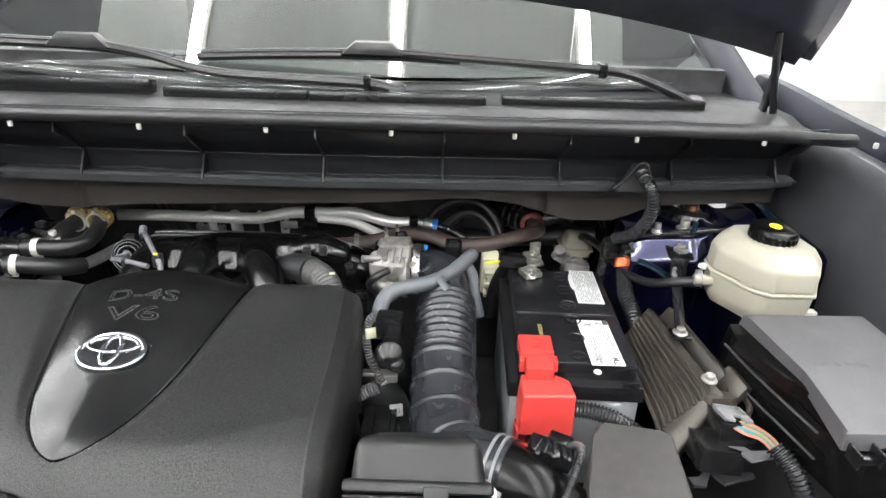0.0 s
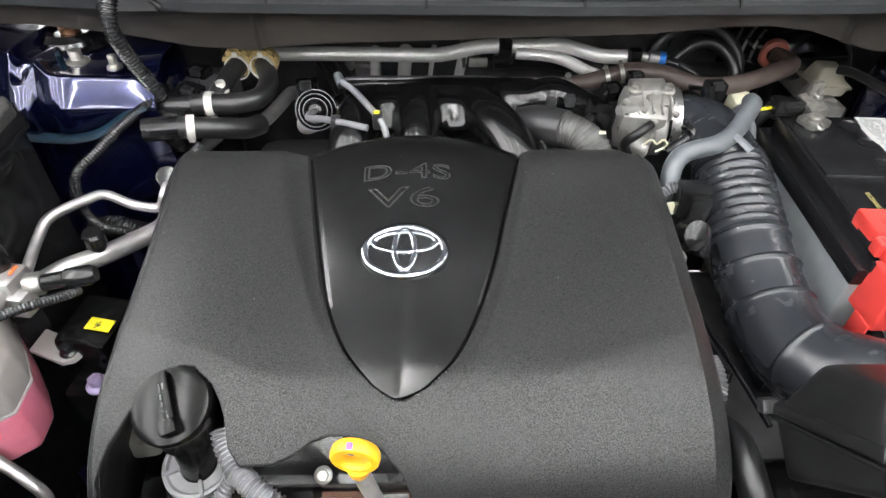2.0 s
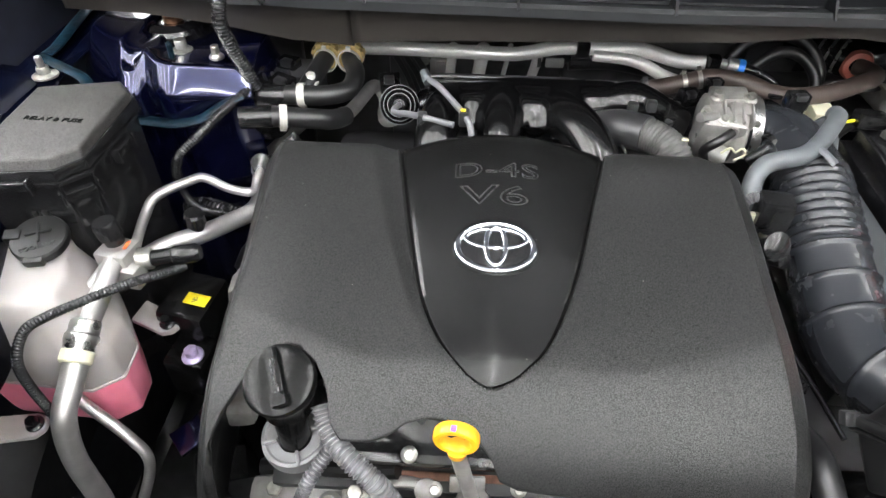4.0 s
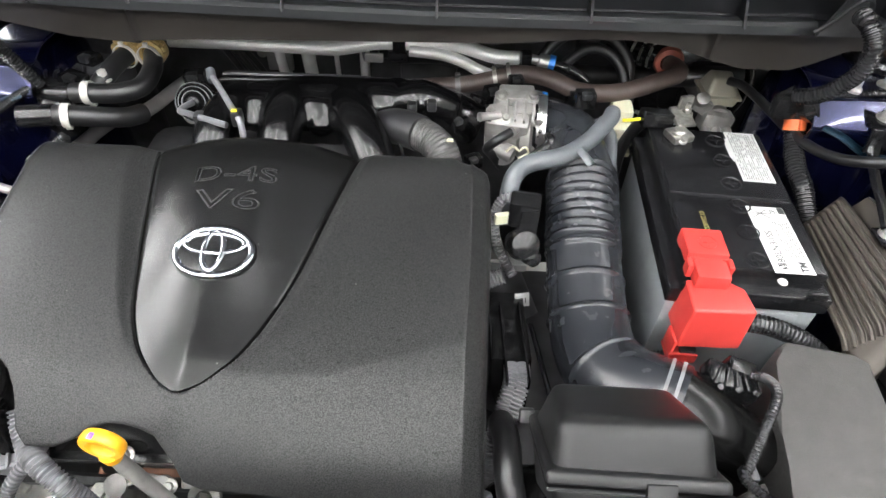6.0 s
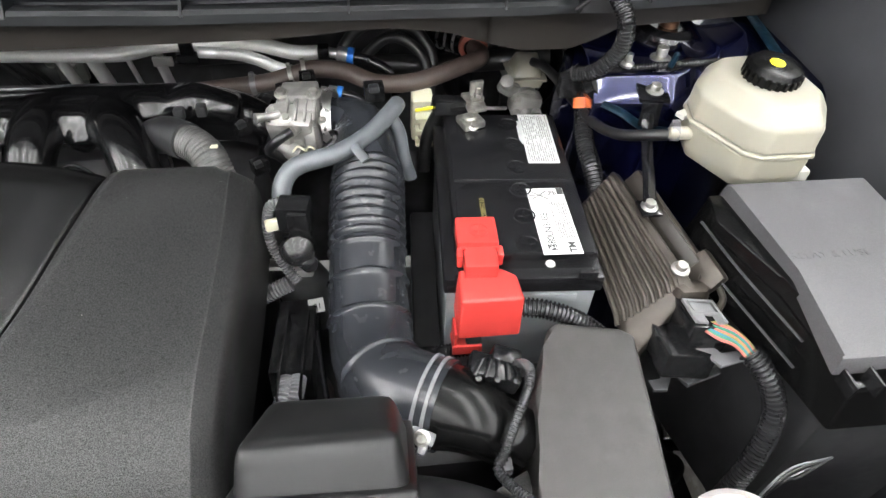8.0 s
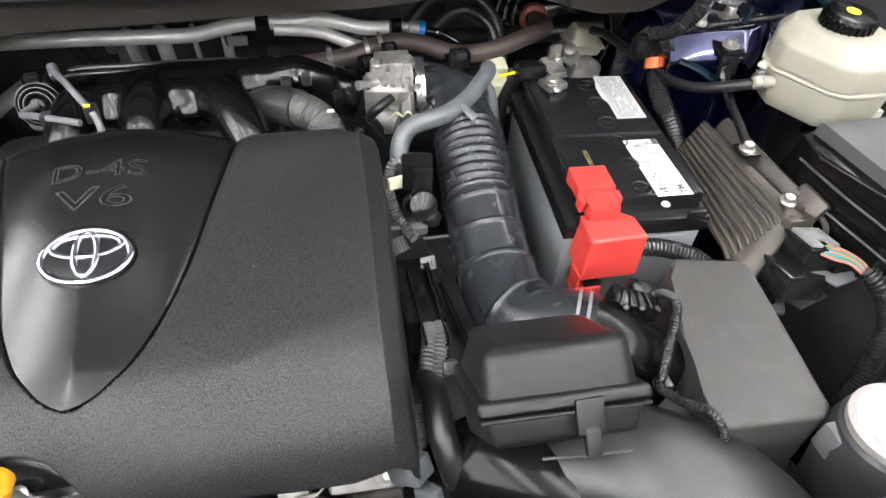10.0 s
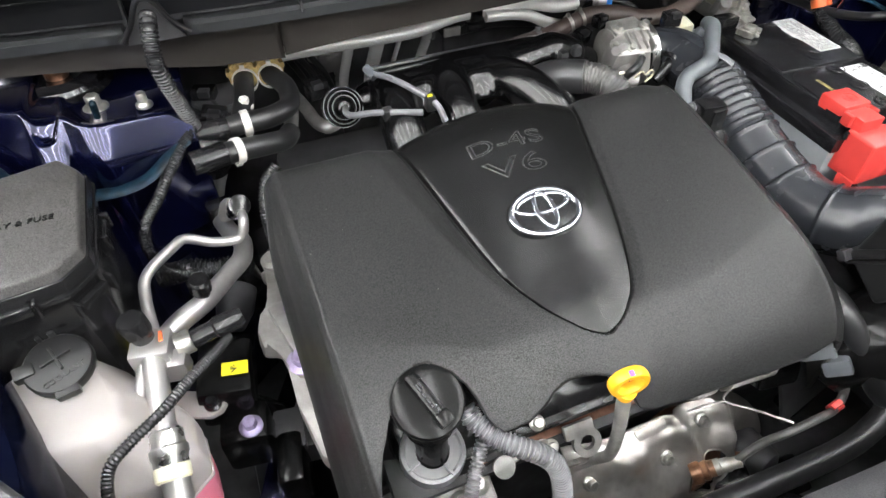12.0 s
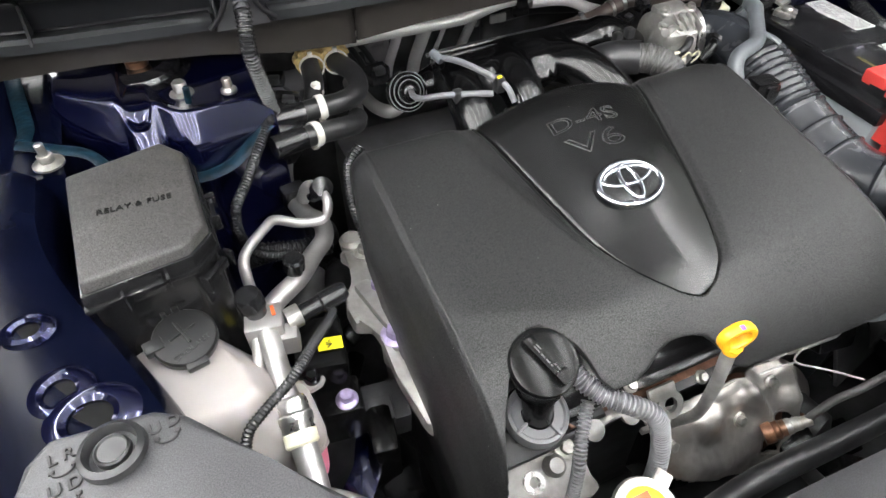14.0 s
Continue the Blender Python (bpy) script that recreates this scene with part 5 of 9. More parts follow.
def air_cleaner():
    T = thing("air_cleaner", "coarse grained black air cleaner housing", "air cleaner", (0.18, 0.44, 0.75))
    poly = [(0.172, 0.54), (0.185, 0.549), (0.25, 0.535), (0.262, 0.525), (0.238, 0.352), (0.225, 0.342), (0.13, 0.348), (0.122, 0.356), (0.128, 0.385), (0.134, 0.41), (0.138, 0.44), (0.144, 0.475), (0.158, 0.5), (0.17, 0.52)]
    bm = bmesh.new()
    prism(bm, poly, 0.78, 0.92, 0.004, 0.008, segs=3)
    part("housing", bm, FOAMGRAIN, T)
    bm = bmesh.new()
    prism(bm, [(0.066, 0.365), (0.1, 0.402), (0.135, 0.418), (0.135, 0.352), (0.075, 0.354)], 0.78, 0.885, 0.003, 0.006, segs=2)
    part("side_shoulder", bm, FOAMGRAIN, T)
    bm = bmesh.new()
    prism(bm, [(x * 1.0 + (x - 0.17) * 0.04, y + (y - 0.45) * 0.04) for x, y in poly], 0.62, 0.785, 0, 0.006)
    part("base", bm, BLACK, T)
    bm = bmesh.new()
    rbox(bm, (0.105, 0.35, 0.79), (0.03, 0.012, 0.02), 0.002)
    part("latch", bm, ZINC, T, "small steel latch")
    return T


air_cleaner()


def flow_sensor():
    T = thing("flow_sensor", "black air flow sensor tube with cable", "sensor", (0.11, 0.49, 0.9))
    tube("body", [(0.062, 0.475, 0.8995), (0.085, 0.463, 0.899), (0.11, 0.452, 0.889), (0.135, 0.442, 0.878)], [0.042, 0.035, 0.031, 0.03], CAPBLACK, T, n=24, step=0.01)
    R = turn(0, 14, -14)
    bm = bmesh.new()
    rbox(bm, (0.112, 0.494, 0.918), (0.05, 0.026, 0.02), 0.004, R)
    rbox(bm, (0.124, 0.506, 0.917), (0.028, 0.018, 0.024), 0.003, R)
    part("plug", bm, GLOSS, T)
    for i in range(5):
        bm = bmesh.new()
        rbox(bm, (0.096 + i * 0.009, 0.492 - i * 0.001, 0.931 - i * 0.002), (0.004, 0.022, 0.006), 0.0015, turn(0, 14, -14 + 9 * (i - 2)))
        part("plug_rib", bm, GLOSS, T)
    for dx in (-0.018, 0.0, 0.018):
        bm = bmesh.new()
        lathe(bm, [(0.003, 0), (0.003, 0.004), (0, 0.005)], (0.112 + dx, 0.48, 0.926 - dx * 0.25), (0, -0.4, 1), 10)
        part("screw", bm, GLOSS, T)
    tube("cable", [(0.125, 0.502, 0.916), (0.14, 0.49, 0.932), (0.136, 0.464, 0.943), (0.12, 0.436, 0.93), (0.107, 0.414, 0.914), (0.101, 0.404, 0.91), (0.11, 0.386, 0.914), (0.125, 0.362, 0.925), (0.13, 0.342, 0.905), (0.128, 0.335, 0.85)], 0.0044, LOOM, T, "thin ribbed black sensor cable", n=10, ribs=(0.0032, 0.0012))
    bm = bmesh.new()
    rbox(bm, (0.107, 0.409, 0.905), (0.014, 0.014, 0.012), 0.003)
    part("cable_clip", bm, BLACK, T)
    return T


flow_sensor()


def inlet_duct():
    T = thing("inlet_duct", "smooth black curved cold air inlet duct", "air duct", (0.1, 0.3, 0.8))
    bm = bmesh.new()
    sweep(bm, [(-0.03, 0.4, 0.86), (0.0, 0.38, 0.87), (0.06, 0.35, 0.878), (0.12, 0.31, 0.87), (0.16, 0.25, 0.85), (0.17, 0.16, 0.84)], [0.035, 0.05, 0.06, 0.065, 0.065, 0.065], 24, 0.01, flat=0.75)
    part("duct", bm, BLACK, T)
    bm = bmesh.new()
    sweep(bm, [(-0.09, 0.4, 0.8), (-0.06, 0.39, 0.84), (-0.02, 0.37, 0.85), (0.04, 0.33, 0.84), (0.06, 0.27, 0.8), (0.06, 0.2, 0.72)], [0.04, 0.05, 0.055, 0.055, 0.05, 0.05], 20, 0.012)
    part("lower_shell", bm, CAPBLACK, T)
    return T


inlet_duct()


# ---- driver-side boxes: reservoir, controller, fuse box ----
def brake_reservoir():
    T = thing("brake_reservoir", "cream translucent brake fluid reservoir with black cap", "fluid reservoir", (0.43, 0.71, 0.98))
    def shell(rings, name, mat, label=""):
        bm = bmesh.new()
        V = [[bm.verts.new((x, y, z)) for x, y in poly] for poly, z in rings]
        n = len(V[0])
        bm.faces.new(list(reversed(V[0])))
        bm.faces.new(V[-1])
        for a, c in zip(V, V[1:]):
            for i in range(n):
                bm.faces.new((a[i], a[(i + 1) % n], c[(i + 1) % n], c[i]))
        bevel_all(bm, list(bm.edges), 0.0045, 3)
        return part(name, bm, mat, T, label, angle=60)
    lower = [(0.372, 0.752), (0.366, 0.722), (0.395, 0.662), (0.412, 0.652), (0.465, 0.652), (0.49, 0.69), (0.487, 0.76), (0.45, 0.79), (0.4, 0.785)]
    def grow(p, k, dx=0, dy=0):
        cx, cy = 0.43, 0.715
        return [(cx + (x - cx) * k + dx, cy + (y - cy) * k + dy) for x, y in p]
    shell([(grow(lower, 0.9), 0.985), (grow(lower, 1.0), 1.0), (grow(lower, 1.03), 1.03)], "lower_tank", CREAM)
    shell([(grow(lower, 1.03), 1.034), (grow(lower, 1.02, 0.002, 0.002), 1.063), (grow(lower, 0.8, 0.009, 0.01), 1.077)], "upper_tank", CREAM)
    shell([(grow(lower, 1.07), 1.0295), (grow(lower, 1.07), 1.0345)], "weld_flange", CREAM)
    ax = Vector((0.03, -0.1, 1))
    bm = bmesh.new()
    prof = [(0.0, -0.004), (0.0275, -0.004), (0.029, 0.0), (0.029, 0.014), (0.026, 0.018), (0.022, 0.019), (0, 0.019)]
    lathe(bm, prof, (0.443, 0.733, 1.0755), ax, 48)
    m = axis_frame((0.443, 0.733, 1.0755), ax)
    cap = part("cap", bm, CAPBLACK, T, "ribbed black screw cap")
    for i in range(24):
        q = 2 * math.pi * i / 24
        t = bmesh.new()
        rbox(t, (0.0292 * math.cos(q), 0.0292 * math.sin(q), 0.007), (0.004, 0.004, 0.014), 0.001, turn(0, 0, math.degrees(q)))
        t.transform(m)
        part("rib", t, CAPBLACK, cap)
    bm = bmesh.new()
    t = bmesh.new()
    prism(t, [(0.0085 * math.cos(math.pi / 4 * k + 0.3), 0.001 + 0.0085 * math.sin(math.pi / 4 * k + 0.3)) for k in range(8)], 0.019, 0.0196, 0, 0.0002)
    t.transform(m)
    join(bm, t)
    part("cap_sticker", bm, STICKY, cap, "yellow warning sticker")
    bm = bmesh.new()
    t = bmesh.new()
    lathe(t, [(0.0032, 0), (0.004, 0), (0.004, 0.0004), (0.0032, 0.0004), (0.0032, 0)], (0, 0.001, 0.0196), (0, 0, 1), 20)
    t.transform(m)
    join(bm, t)
    part("cap_mark", bm, INK, cap)
    bm = bmesh.new()
    rbox(bm, (0.478, 0.668, 0.992), (0.02, 0.012, 0.02), 0.002)
    part("bracket", bm, WHITEPL, T)
    bm = bmesh.new()
    rbox(bm, (0.37, 0.742, 1.03), (0.03, 0.012, 0.006), 0.002, turn(0, 0, 25))
    part("bracket", bm, WHITEPL, T)
    lathe_b = bmesh.new()
    lathe(lathe_b, [(0.0075, 0), (0.0075, 0.02), (0.0065, 0.024), (0, 0.024)], (0.368, 0.722, 1.016), (-1, 0.1, 0), 16)
    part("outlet", lathe_b, CREAM, T)
    ring_clamp("hose_clamp", (0.352, 0.7265, 1.015), (-1, 0.25, -0.1), 0.0085, 0.009, SLIDE, T, 0.0015, "grey spring clamp")
    return T


brake_reservoir()


def fuse_box_driver():
    T = thing("fuse_box", "black fuse box with a pale grained sloping lid", "fuse box", (0.45, 0.52, 0.85), "fuse boxes")
    lid = [(0.366, 0.632), (0.522, 0.632), (0.522, 0.412), (0.36, 0.414), (0.378, 0.508)]
    bm = bmesh.new()
    prism(bm, lid, 1.0, 1.018, 0.003, 0.003)
    L = part("lid", bm, LIDPALE, T, "pale grey grained lid")
    skirt = [(0.348, 0.64), (0.53, 0.64), (0.53, 0.4), (0.385, 0.402), (0.376, 0.45), (0.36, 0.512), (0.337, 0.6)]
    bm = bmesh.new()
    prism(bm, skirt, 0.93, 1.004, 0.012, 0.004)
    part("lid_skirt", bm, CAPBLACK, T)
    bm = bmesh.new()
    prism(bm, [(0.352, 0.64), (0.53, 0.64), (0.53, 0.4), (0.39, 0.41), (0.368, 0.5), (0.345, 0.6)], 0.7, 0.935, 0.0, 0.004)
    part("box", bm, BLACK, T)
    m = Matrix.Translation((0.418, 0.525, 1.0181))
    lettering("raised_lettering", "RELAY & FUSE", 0.0115, m, LIDPALE, L, 0.0003, space=1.1)
    for pts in ([(0.34, 0.605, 0.99), (0.352, 0.54, 0.985), (0.372, 0.46, 0.98)], [(0.333, 0.6, 0.965), (0.35, 0.53, 0.96), (0.37, 0.45, 0.955)]):
        bm = bmesh.new()
        sweep(bm, pts, 0.0014, 6, 0.01)
        part("edge_rib", bm, BLACK, T)
    bm = bmesh.new()
    rbox(bm, (0.375, 0.402, 1.0), (0.022, 0.006, 0.008), 0.001)
    rbox(bm, (0.364, 0.403, 1.004), (0.0025, 0.018, 0.016), 0.0008)
    rbox(bm, (0.386, 0.403, 1.004), (0.0025, 0.018, 0.016), 0.0008)
    part("front_latch", bm, GLOSS, T)
    return T


fuse_box_driver()


def controller():
    T = thing("engine_controller", "finned brown aluminium engine controller on a bracket", "control unit", (0.29, 0.6, 0.9))
    # finned face between four corners: ridge rear and front, foot front and rear
    A, B, C, D = Vector((0.29, 0.705, 0.975)), Vector((0.326, 0.55, 0.949)), Vector((0.262, 0.51, 0.888)), Vector((0.258, 0.7, 0.922))
    nrm = (B - A).cross(D - A).normalized()
    if nrm.z < 0:
        nrm = -nrm

    def at(u, v, h=0.0):
        return A.lerp(B, u).lerp(D.lerp(C, u), v) + nrm * h
    bm = bmesh.new()
    grid_mesh(bm, [[at(i / 8, j / 8) for i in range(9)] for j in range(9)])
    solid(part("body", bm, BRONZE, T), 0.014, 1 if nrm.z > 0 else -1)
    for k in range(9):
        v = 0.08 + 0.104 * k
        bm = bmesh.new()
        sweep(bm, [at(0.02, v, 0.0145), at(0.5, v, 0.0145), at(0.86 - 0.016 * k, v, 0.0145), at(0.93 - 0.016 * k, min(1.0, v + 0.04), 0.0135)], 0.0034, 8, 0.012)
        part("fin", bm, BRONZE, T)
    ex = (B - A).normalized()
    M = Matrix.Translation(A + Vector((0.012, 0, 0))) @ Matrix((ex, nrm.cross(ex), nrm)).transposed().to_4x4()
    bm = bmesh.new()
    rbox(bm, (0.085, 0.0, 0.0), (0.16, 0.026, 0.012), 0.004)
    rbox(bm, (0.145, 0.004, 0.0), (0.04, 0.036, 0.014), 0.008)
    bm.transform(M)
    part("mounting_rail", bm, BRONZE, T)
    bm = bmesh.new()
    rbox(bm, (0.1, 0.004, 0.0065), (0.07, 0.014, 0.004), 0.001)
    bm.transform(M)
    part("sticker", bm, PLATE, T, "stained brown label strip")
    bolt("bolt", (0.2995, 0.64, 0.982), (0, -0.1, 1), 0.0062, ZINC, T, 0.008)
    bolt("bolt", (0.3075, 0.563, 0.967), (0, -0.1, 1), 0.0062, ZINC, T, 0.008)
    # cast end plate, connector with a pale slide, wires into a ribbed sleeve
    bm = bmesh.new()
    prism(bm, [(0.298, 0.551), (0.322, 0.561), (0.334, 0.556), (0.339, 0.545), (0.332, 0.538), (0.302, 0.54)], 0.943, 0.957, 0.004, 0.003, segs=2)
    part("end_plate", bm, BRONZE, T)
    tube("end_loop", [(0.33, 0.562, 0.955), (0.346, 0.556, 0.952), (0.35, 0.54, 0.945), (0.342, 0.53, 0.94)], 0.0035, BRONZE, T, n=8, step=0.004)
    tilt = turn(-12, 6, -4)
    bm = bmesh.new()
    rbox(bm, (0.318, 0.52, 0.935), (0.04, 0.05, 0.03), 0.003, tilt)
    rbox(bm, (0.3, 0.51, 0.912), (0.05, 0.06, 0.03), 0.004, tilt)
    part("connector", bm, GLOSS, T, "black multi-pin connector")
    m = Matrix.Translation((0.3185, 0.52, 0.953)) @ tilt
    bm = bmesh.new()
    for c, sz in (((-0.0145, 0, 0), (0.003, 0.034, 0.004)), ((0.0145, 0, 0), (0.003, 0.034, 0.004)), ((0, 0.0155, 0), (0.028, 0.003, 0.004)), ((0, 0.006, 0), (0.022, 0.014, 0.002)), ((0, -0.004, 0), (0.028, 0.004, 0.003)), ((-0.009, -0.012, 0), (0.01, 0.012, 0.003)), ((0.01, -0.012, 0), (0.008, 0.012, 0.003))):
        t = bmesh.new()
        rbox(t, c, sz, 0.0008)
        t.transform(m)
        join(bm, t)
    part("locking_slide", bm, SLIDE, T, "pale grey connector slide")
    bm = bmesh.new()
    prism(bm, [(0.303, 0.519), (0.311, 0.516), (0.316, 0.505), (0.329, 0.486), (0.352, 0.489), (0.351, 0.478), (0.323, 0.472), (0.314, 0.488), (0.3, 0.5)], 0.927, 0.93, 0, 0.001)
    part("steel_tab", bm, GREYLOOM, T, "grey stamped bracket")
    bm = bmesh.new()
    prism(bm, [(0.268, 0.488), (0.281, 0.487), (0.299, 0.508), (0.31, 0.492), (0.345, 0.496), (0.345, 0.489), (0.306, 0.478), (0.296, 0.496), (0.284, 0.475), (0.27, 0.476)], 0.887, 0.891, 0, 0.001)
    part("lower_tab", bm, HEADGREY, T, "dull folded bracket")
    for i, w in enumerate((WIRER, WIREG, WIREB, WIREY, WIRER, WIREG, WIREB, WIRER, WIREY)):
        o2 = (i - 4) * 0.0019
        tube("wire", [(0.311 + o2 * 0.7, 0.508, 0.95), (0.322 + o2 * 0.6, 0.497 + o2, 0.952 + 0.001 * (i % 3)), (0.333 + o2 * 0.6, 0.488 + o2, 0.953 + 0.001 * (i % 2)), (0.34 + o2 * 0.8, 0.478 + o2 * 0.6, 0.951), (0.344 + o2 * 0.7, 0.467, 0.947)], 0.0014, w, T, n=6)
    tube("harness_sleeve", [(0.342, 0.472, 0.95), (0.35, 0.459, 0.943), (0.357, 0.446, 0.932), (0.362, 0.432, 0.912), (0.36, 0.42, 0.88), (0.352, 0.41, 0.84), (0.345, 0.405, 0.79)], 0.0095, LOOM, T, "black ribbed harness sleeve", n=14, ribs=(0.0046, 0.0026))
    return T


controller()
BR = thing("support_arm", "black steel support arm with bolts at both ends", "bracket", (0.33, 0.72, 1.0))
bm = bmesh.new()
rbox(bm, (0.35, 0.796, 1.024), (0.036, 0.034, 0.005), 0.0015, turn(8, 0, -8))
rbox(bm, (0.345, 0.778, 1.006), (0.024, 0.005, 0.03), 0.0015, turn(-10, 0, -8))
sweep(bm, [(0.344, 0.778, 1.008), (0.342, 0.768, 0.992), (0.33, 0.73, 0.986), (0.315, 0.685, 0.986), (0.3, 0.642, 0.985)], 0.0078, 10, 0.006, flat=0.36)
rbox(bm, (0.2995, 0.639, 0.9805), (0.022, 0.024, 0.004), 0.001)
part("arm", bm, BLACKPAINT, BR)
bolt("bolt", (0.352, 0.797, 1.0265), (0, -0.1, 1), 0.0068, ZINC, BR, 0.009, flange=1.55)


# ---- rear of the engine: manifold, throttle body, pipes ----
def intake_manifold():
    T = thing("intake_manifold", "glossy black plastic intake manifold with curved runners", "manifold", (-0.33, 0.86, 0.9))
    bm = bmesh.new()
    for pts, rad in (
        ([(-0.448, 0.735, 0.9), (-0.447, 0.765, 0.955), (-0.445, 0.80, 0.977), (-0.435, 0.845, 0.978), (-0.42, 0.9, 0.955)], [0.027, 0.027, 0.027, 0.028, 0.03]),
        ([(-0.372, 0.74, 0.9), (-0.371, 0.768, 0.955), (-0.37, 0.805, 0.979), (-0.366, 0.85, 0.98), (-0.36, 0.9, 0.955)], [0.026, 0.026, 0.027, 0.028, 0.03]),
        ([(-0.243, 0.72, 0.88), (-0.246, 0.748, 0.945), (-0.262, 0.785, 0.973), (-0.287, 0.83, 0.98), (-0.315, 0.885, 0.96)], [0.028, 0.028, 0.028, 0.029, 0.032]),
        ([(-0.475, 0.885, 0.955), (-0.42, 0.88, 0.968), (-0.35, 0.876, 0.971), (-0.28, 0.876, 0.969), (-0.215, 0.884, 0.964), (-0.16, 0.888, 0.952), (-0.12, 0.885, 0.935)], [0.022, 0.03, 0.034, 0.035, 0.036, 0.033, 0.028]),
        ([(-0.46, 0.845, 0.977), (-0.4, 0.842, 0.981), (-0.33, 0.842, 0.98), (-0.275, 0.84, 0.976)], [0.018, 0.021, 0.021, 0.02]),
        ([(-0.46, 0.865, 0.98), (-0.36, 0.862, 0.984), (-0.27, 0.862, 0.981)], [0.02, 0.022, 0.022]),
        ([(-0.41, 0.812, 0.965), (-0.408, 0.83, 0.975)], [0.012, 0.016]),
        ([(-0.325, 0.81, 0.965), (-0.325, 0.83, 0.974)], [0.014, 0.018]),
        ([(-0.24, 0.872, 0.975), (-0.2, 0.868, 0.981), (-0.155, 0.872, 0.966)], [0.02, 0.03, 0.024]),
    ):
        sweep(bm, pts, rad, 20, 0.008)
    body = part("body", bm, MANIFOLD, T, angle=180)
    blend = body.modifiers.new("cast", "REMESH")
    blend.mode, blend.voxel_size, blend.use_smooth_shade = "VOXEL", 0.0027, True
    soft = body.modifiers.new("fillet", "SMOOTH")
    soft.factor, soft.iterations = 0.5, 30
    # flat rail of the plenum and the seam round the runners
    for y, z, w in ((0.872, 1.0015, 0.006), (0.889, 1.0, 0.009)):
        bm = bmesh.new()
        sweep(bm, [(-0.462, y + 0.004, z - 0.004), (-0.44, y, z), (-0.36, y - 0.002, z + 0.001), (-0.29, y, z), (-0.262, y + 0.006, z - 0.005)], w / 2, 8, 0.01, flat=0.6)
        part("top_rail", bm, BLACK, T)
    for pts in ([(-0.425, 0.747, 0.955), (-0.41, 0.765, 0.972), (-0.398, 0.772, 0.965)], [(-0.345, 0.752, 0.962), (-0.32, 0.765, 0.974), (-0.29, 0.752, 0.963), (-0.272, 0.735, 0.935)], [(-0.213, 0.72, 0.92), (-0.213, 0.76, 0.957), (-0.232, 0.81, 0.983)]):
        bm = bmesh.new()
        sweep(bm, pts, 0.0024, 8, 0.006)
        part("seam_bead", bm, MANIFOLD, T)
    bm = bmesh.new()
    rbox(bm, (-0.33, 0.775, 0.935), (0.1, 0.06, 0.03), 0.008, turn(20, 0, 0))
    part("valley_plate", bm, BLACK, T)
    return T


intake_manifold()


def resonator():
    T = thing("breather_tube", "black breather tube ending in a grey braided hose", "hose", (-0.2, 0.79, 0.98))
    tube("tube_end", [(-0.245, 0.83, 0.965), (-0.222, 0.808, 0.98), (-0.195, 0.785, 0.986)], [0.021, 0.0225, 0.022], BLACK, T, n=20, step=0.006)
    tube("braided_hose", [(-0.2, 0.79, 0.985), (-0.182, 0.774, 0.985), (-0.168, 0.757, 0.978), (-0.16, 0.742, 0.955), (-0.158, 0.735, 0.92)], 0.0195, BRAID, T, "grey braided sleeve", n=18, ribs=(0.004, 0.0012))
    for dx, dy in ((-0.012, 0.012), (0.012, 0.018)):
        bm = bmesh.new()
        rbox(bm, (-0.196 + dx, 0.81 + dy, 1.0), (0.012, 0.012, 0.014), 0.003)
        part("clip", bm, BLACK, T)
    bm = bmesh.new()
    rbox(bm, (-0.16, 0.757, 0.998), (0.008, 0.005, 0.002), 0.0006)
    part("paint_mark", bm, IVORY, T)
    return T


resonator()


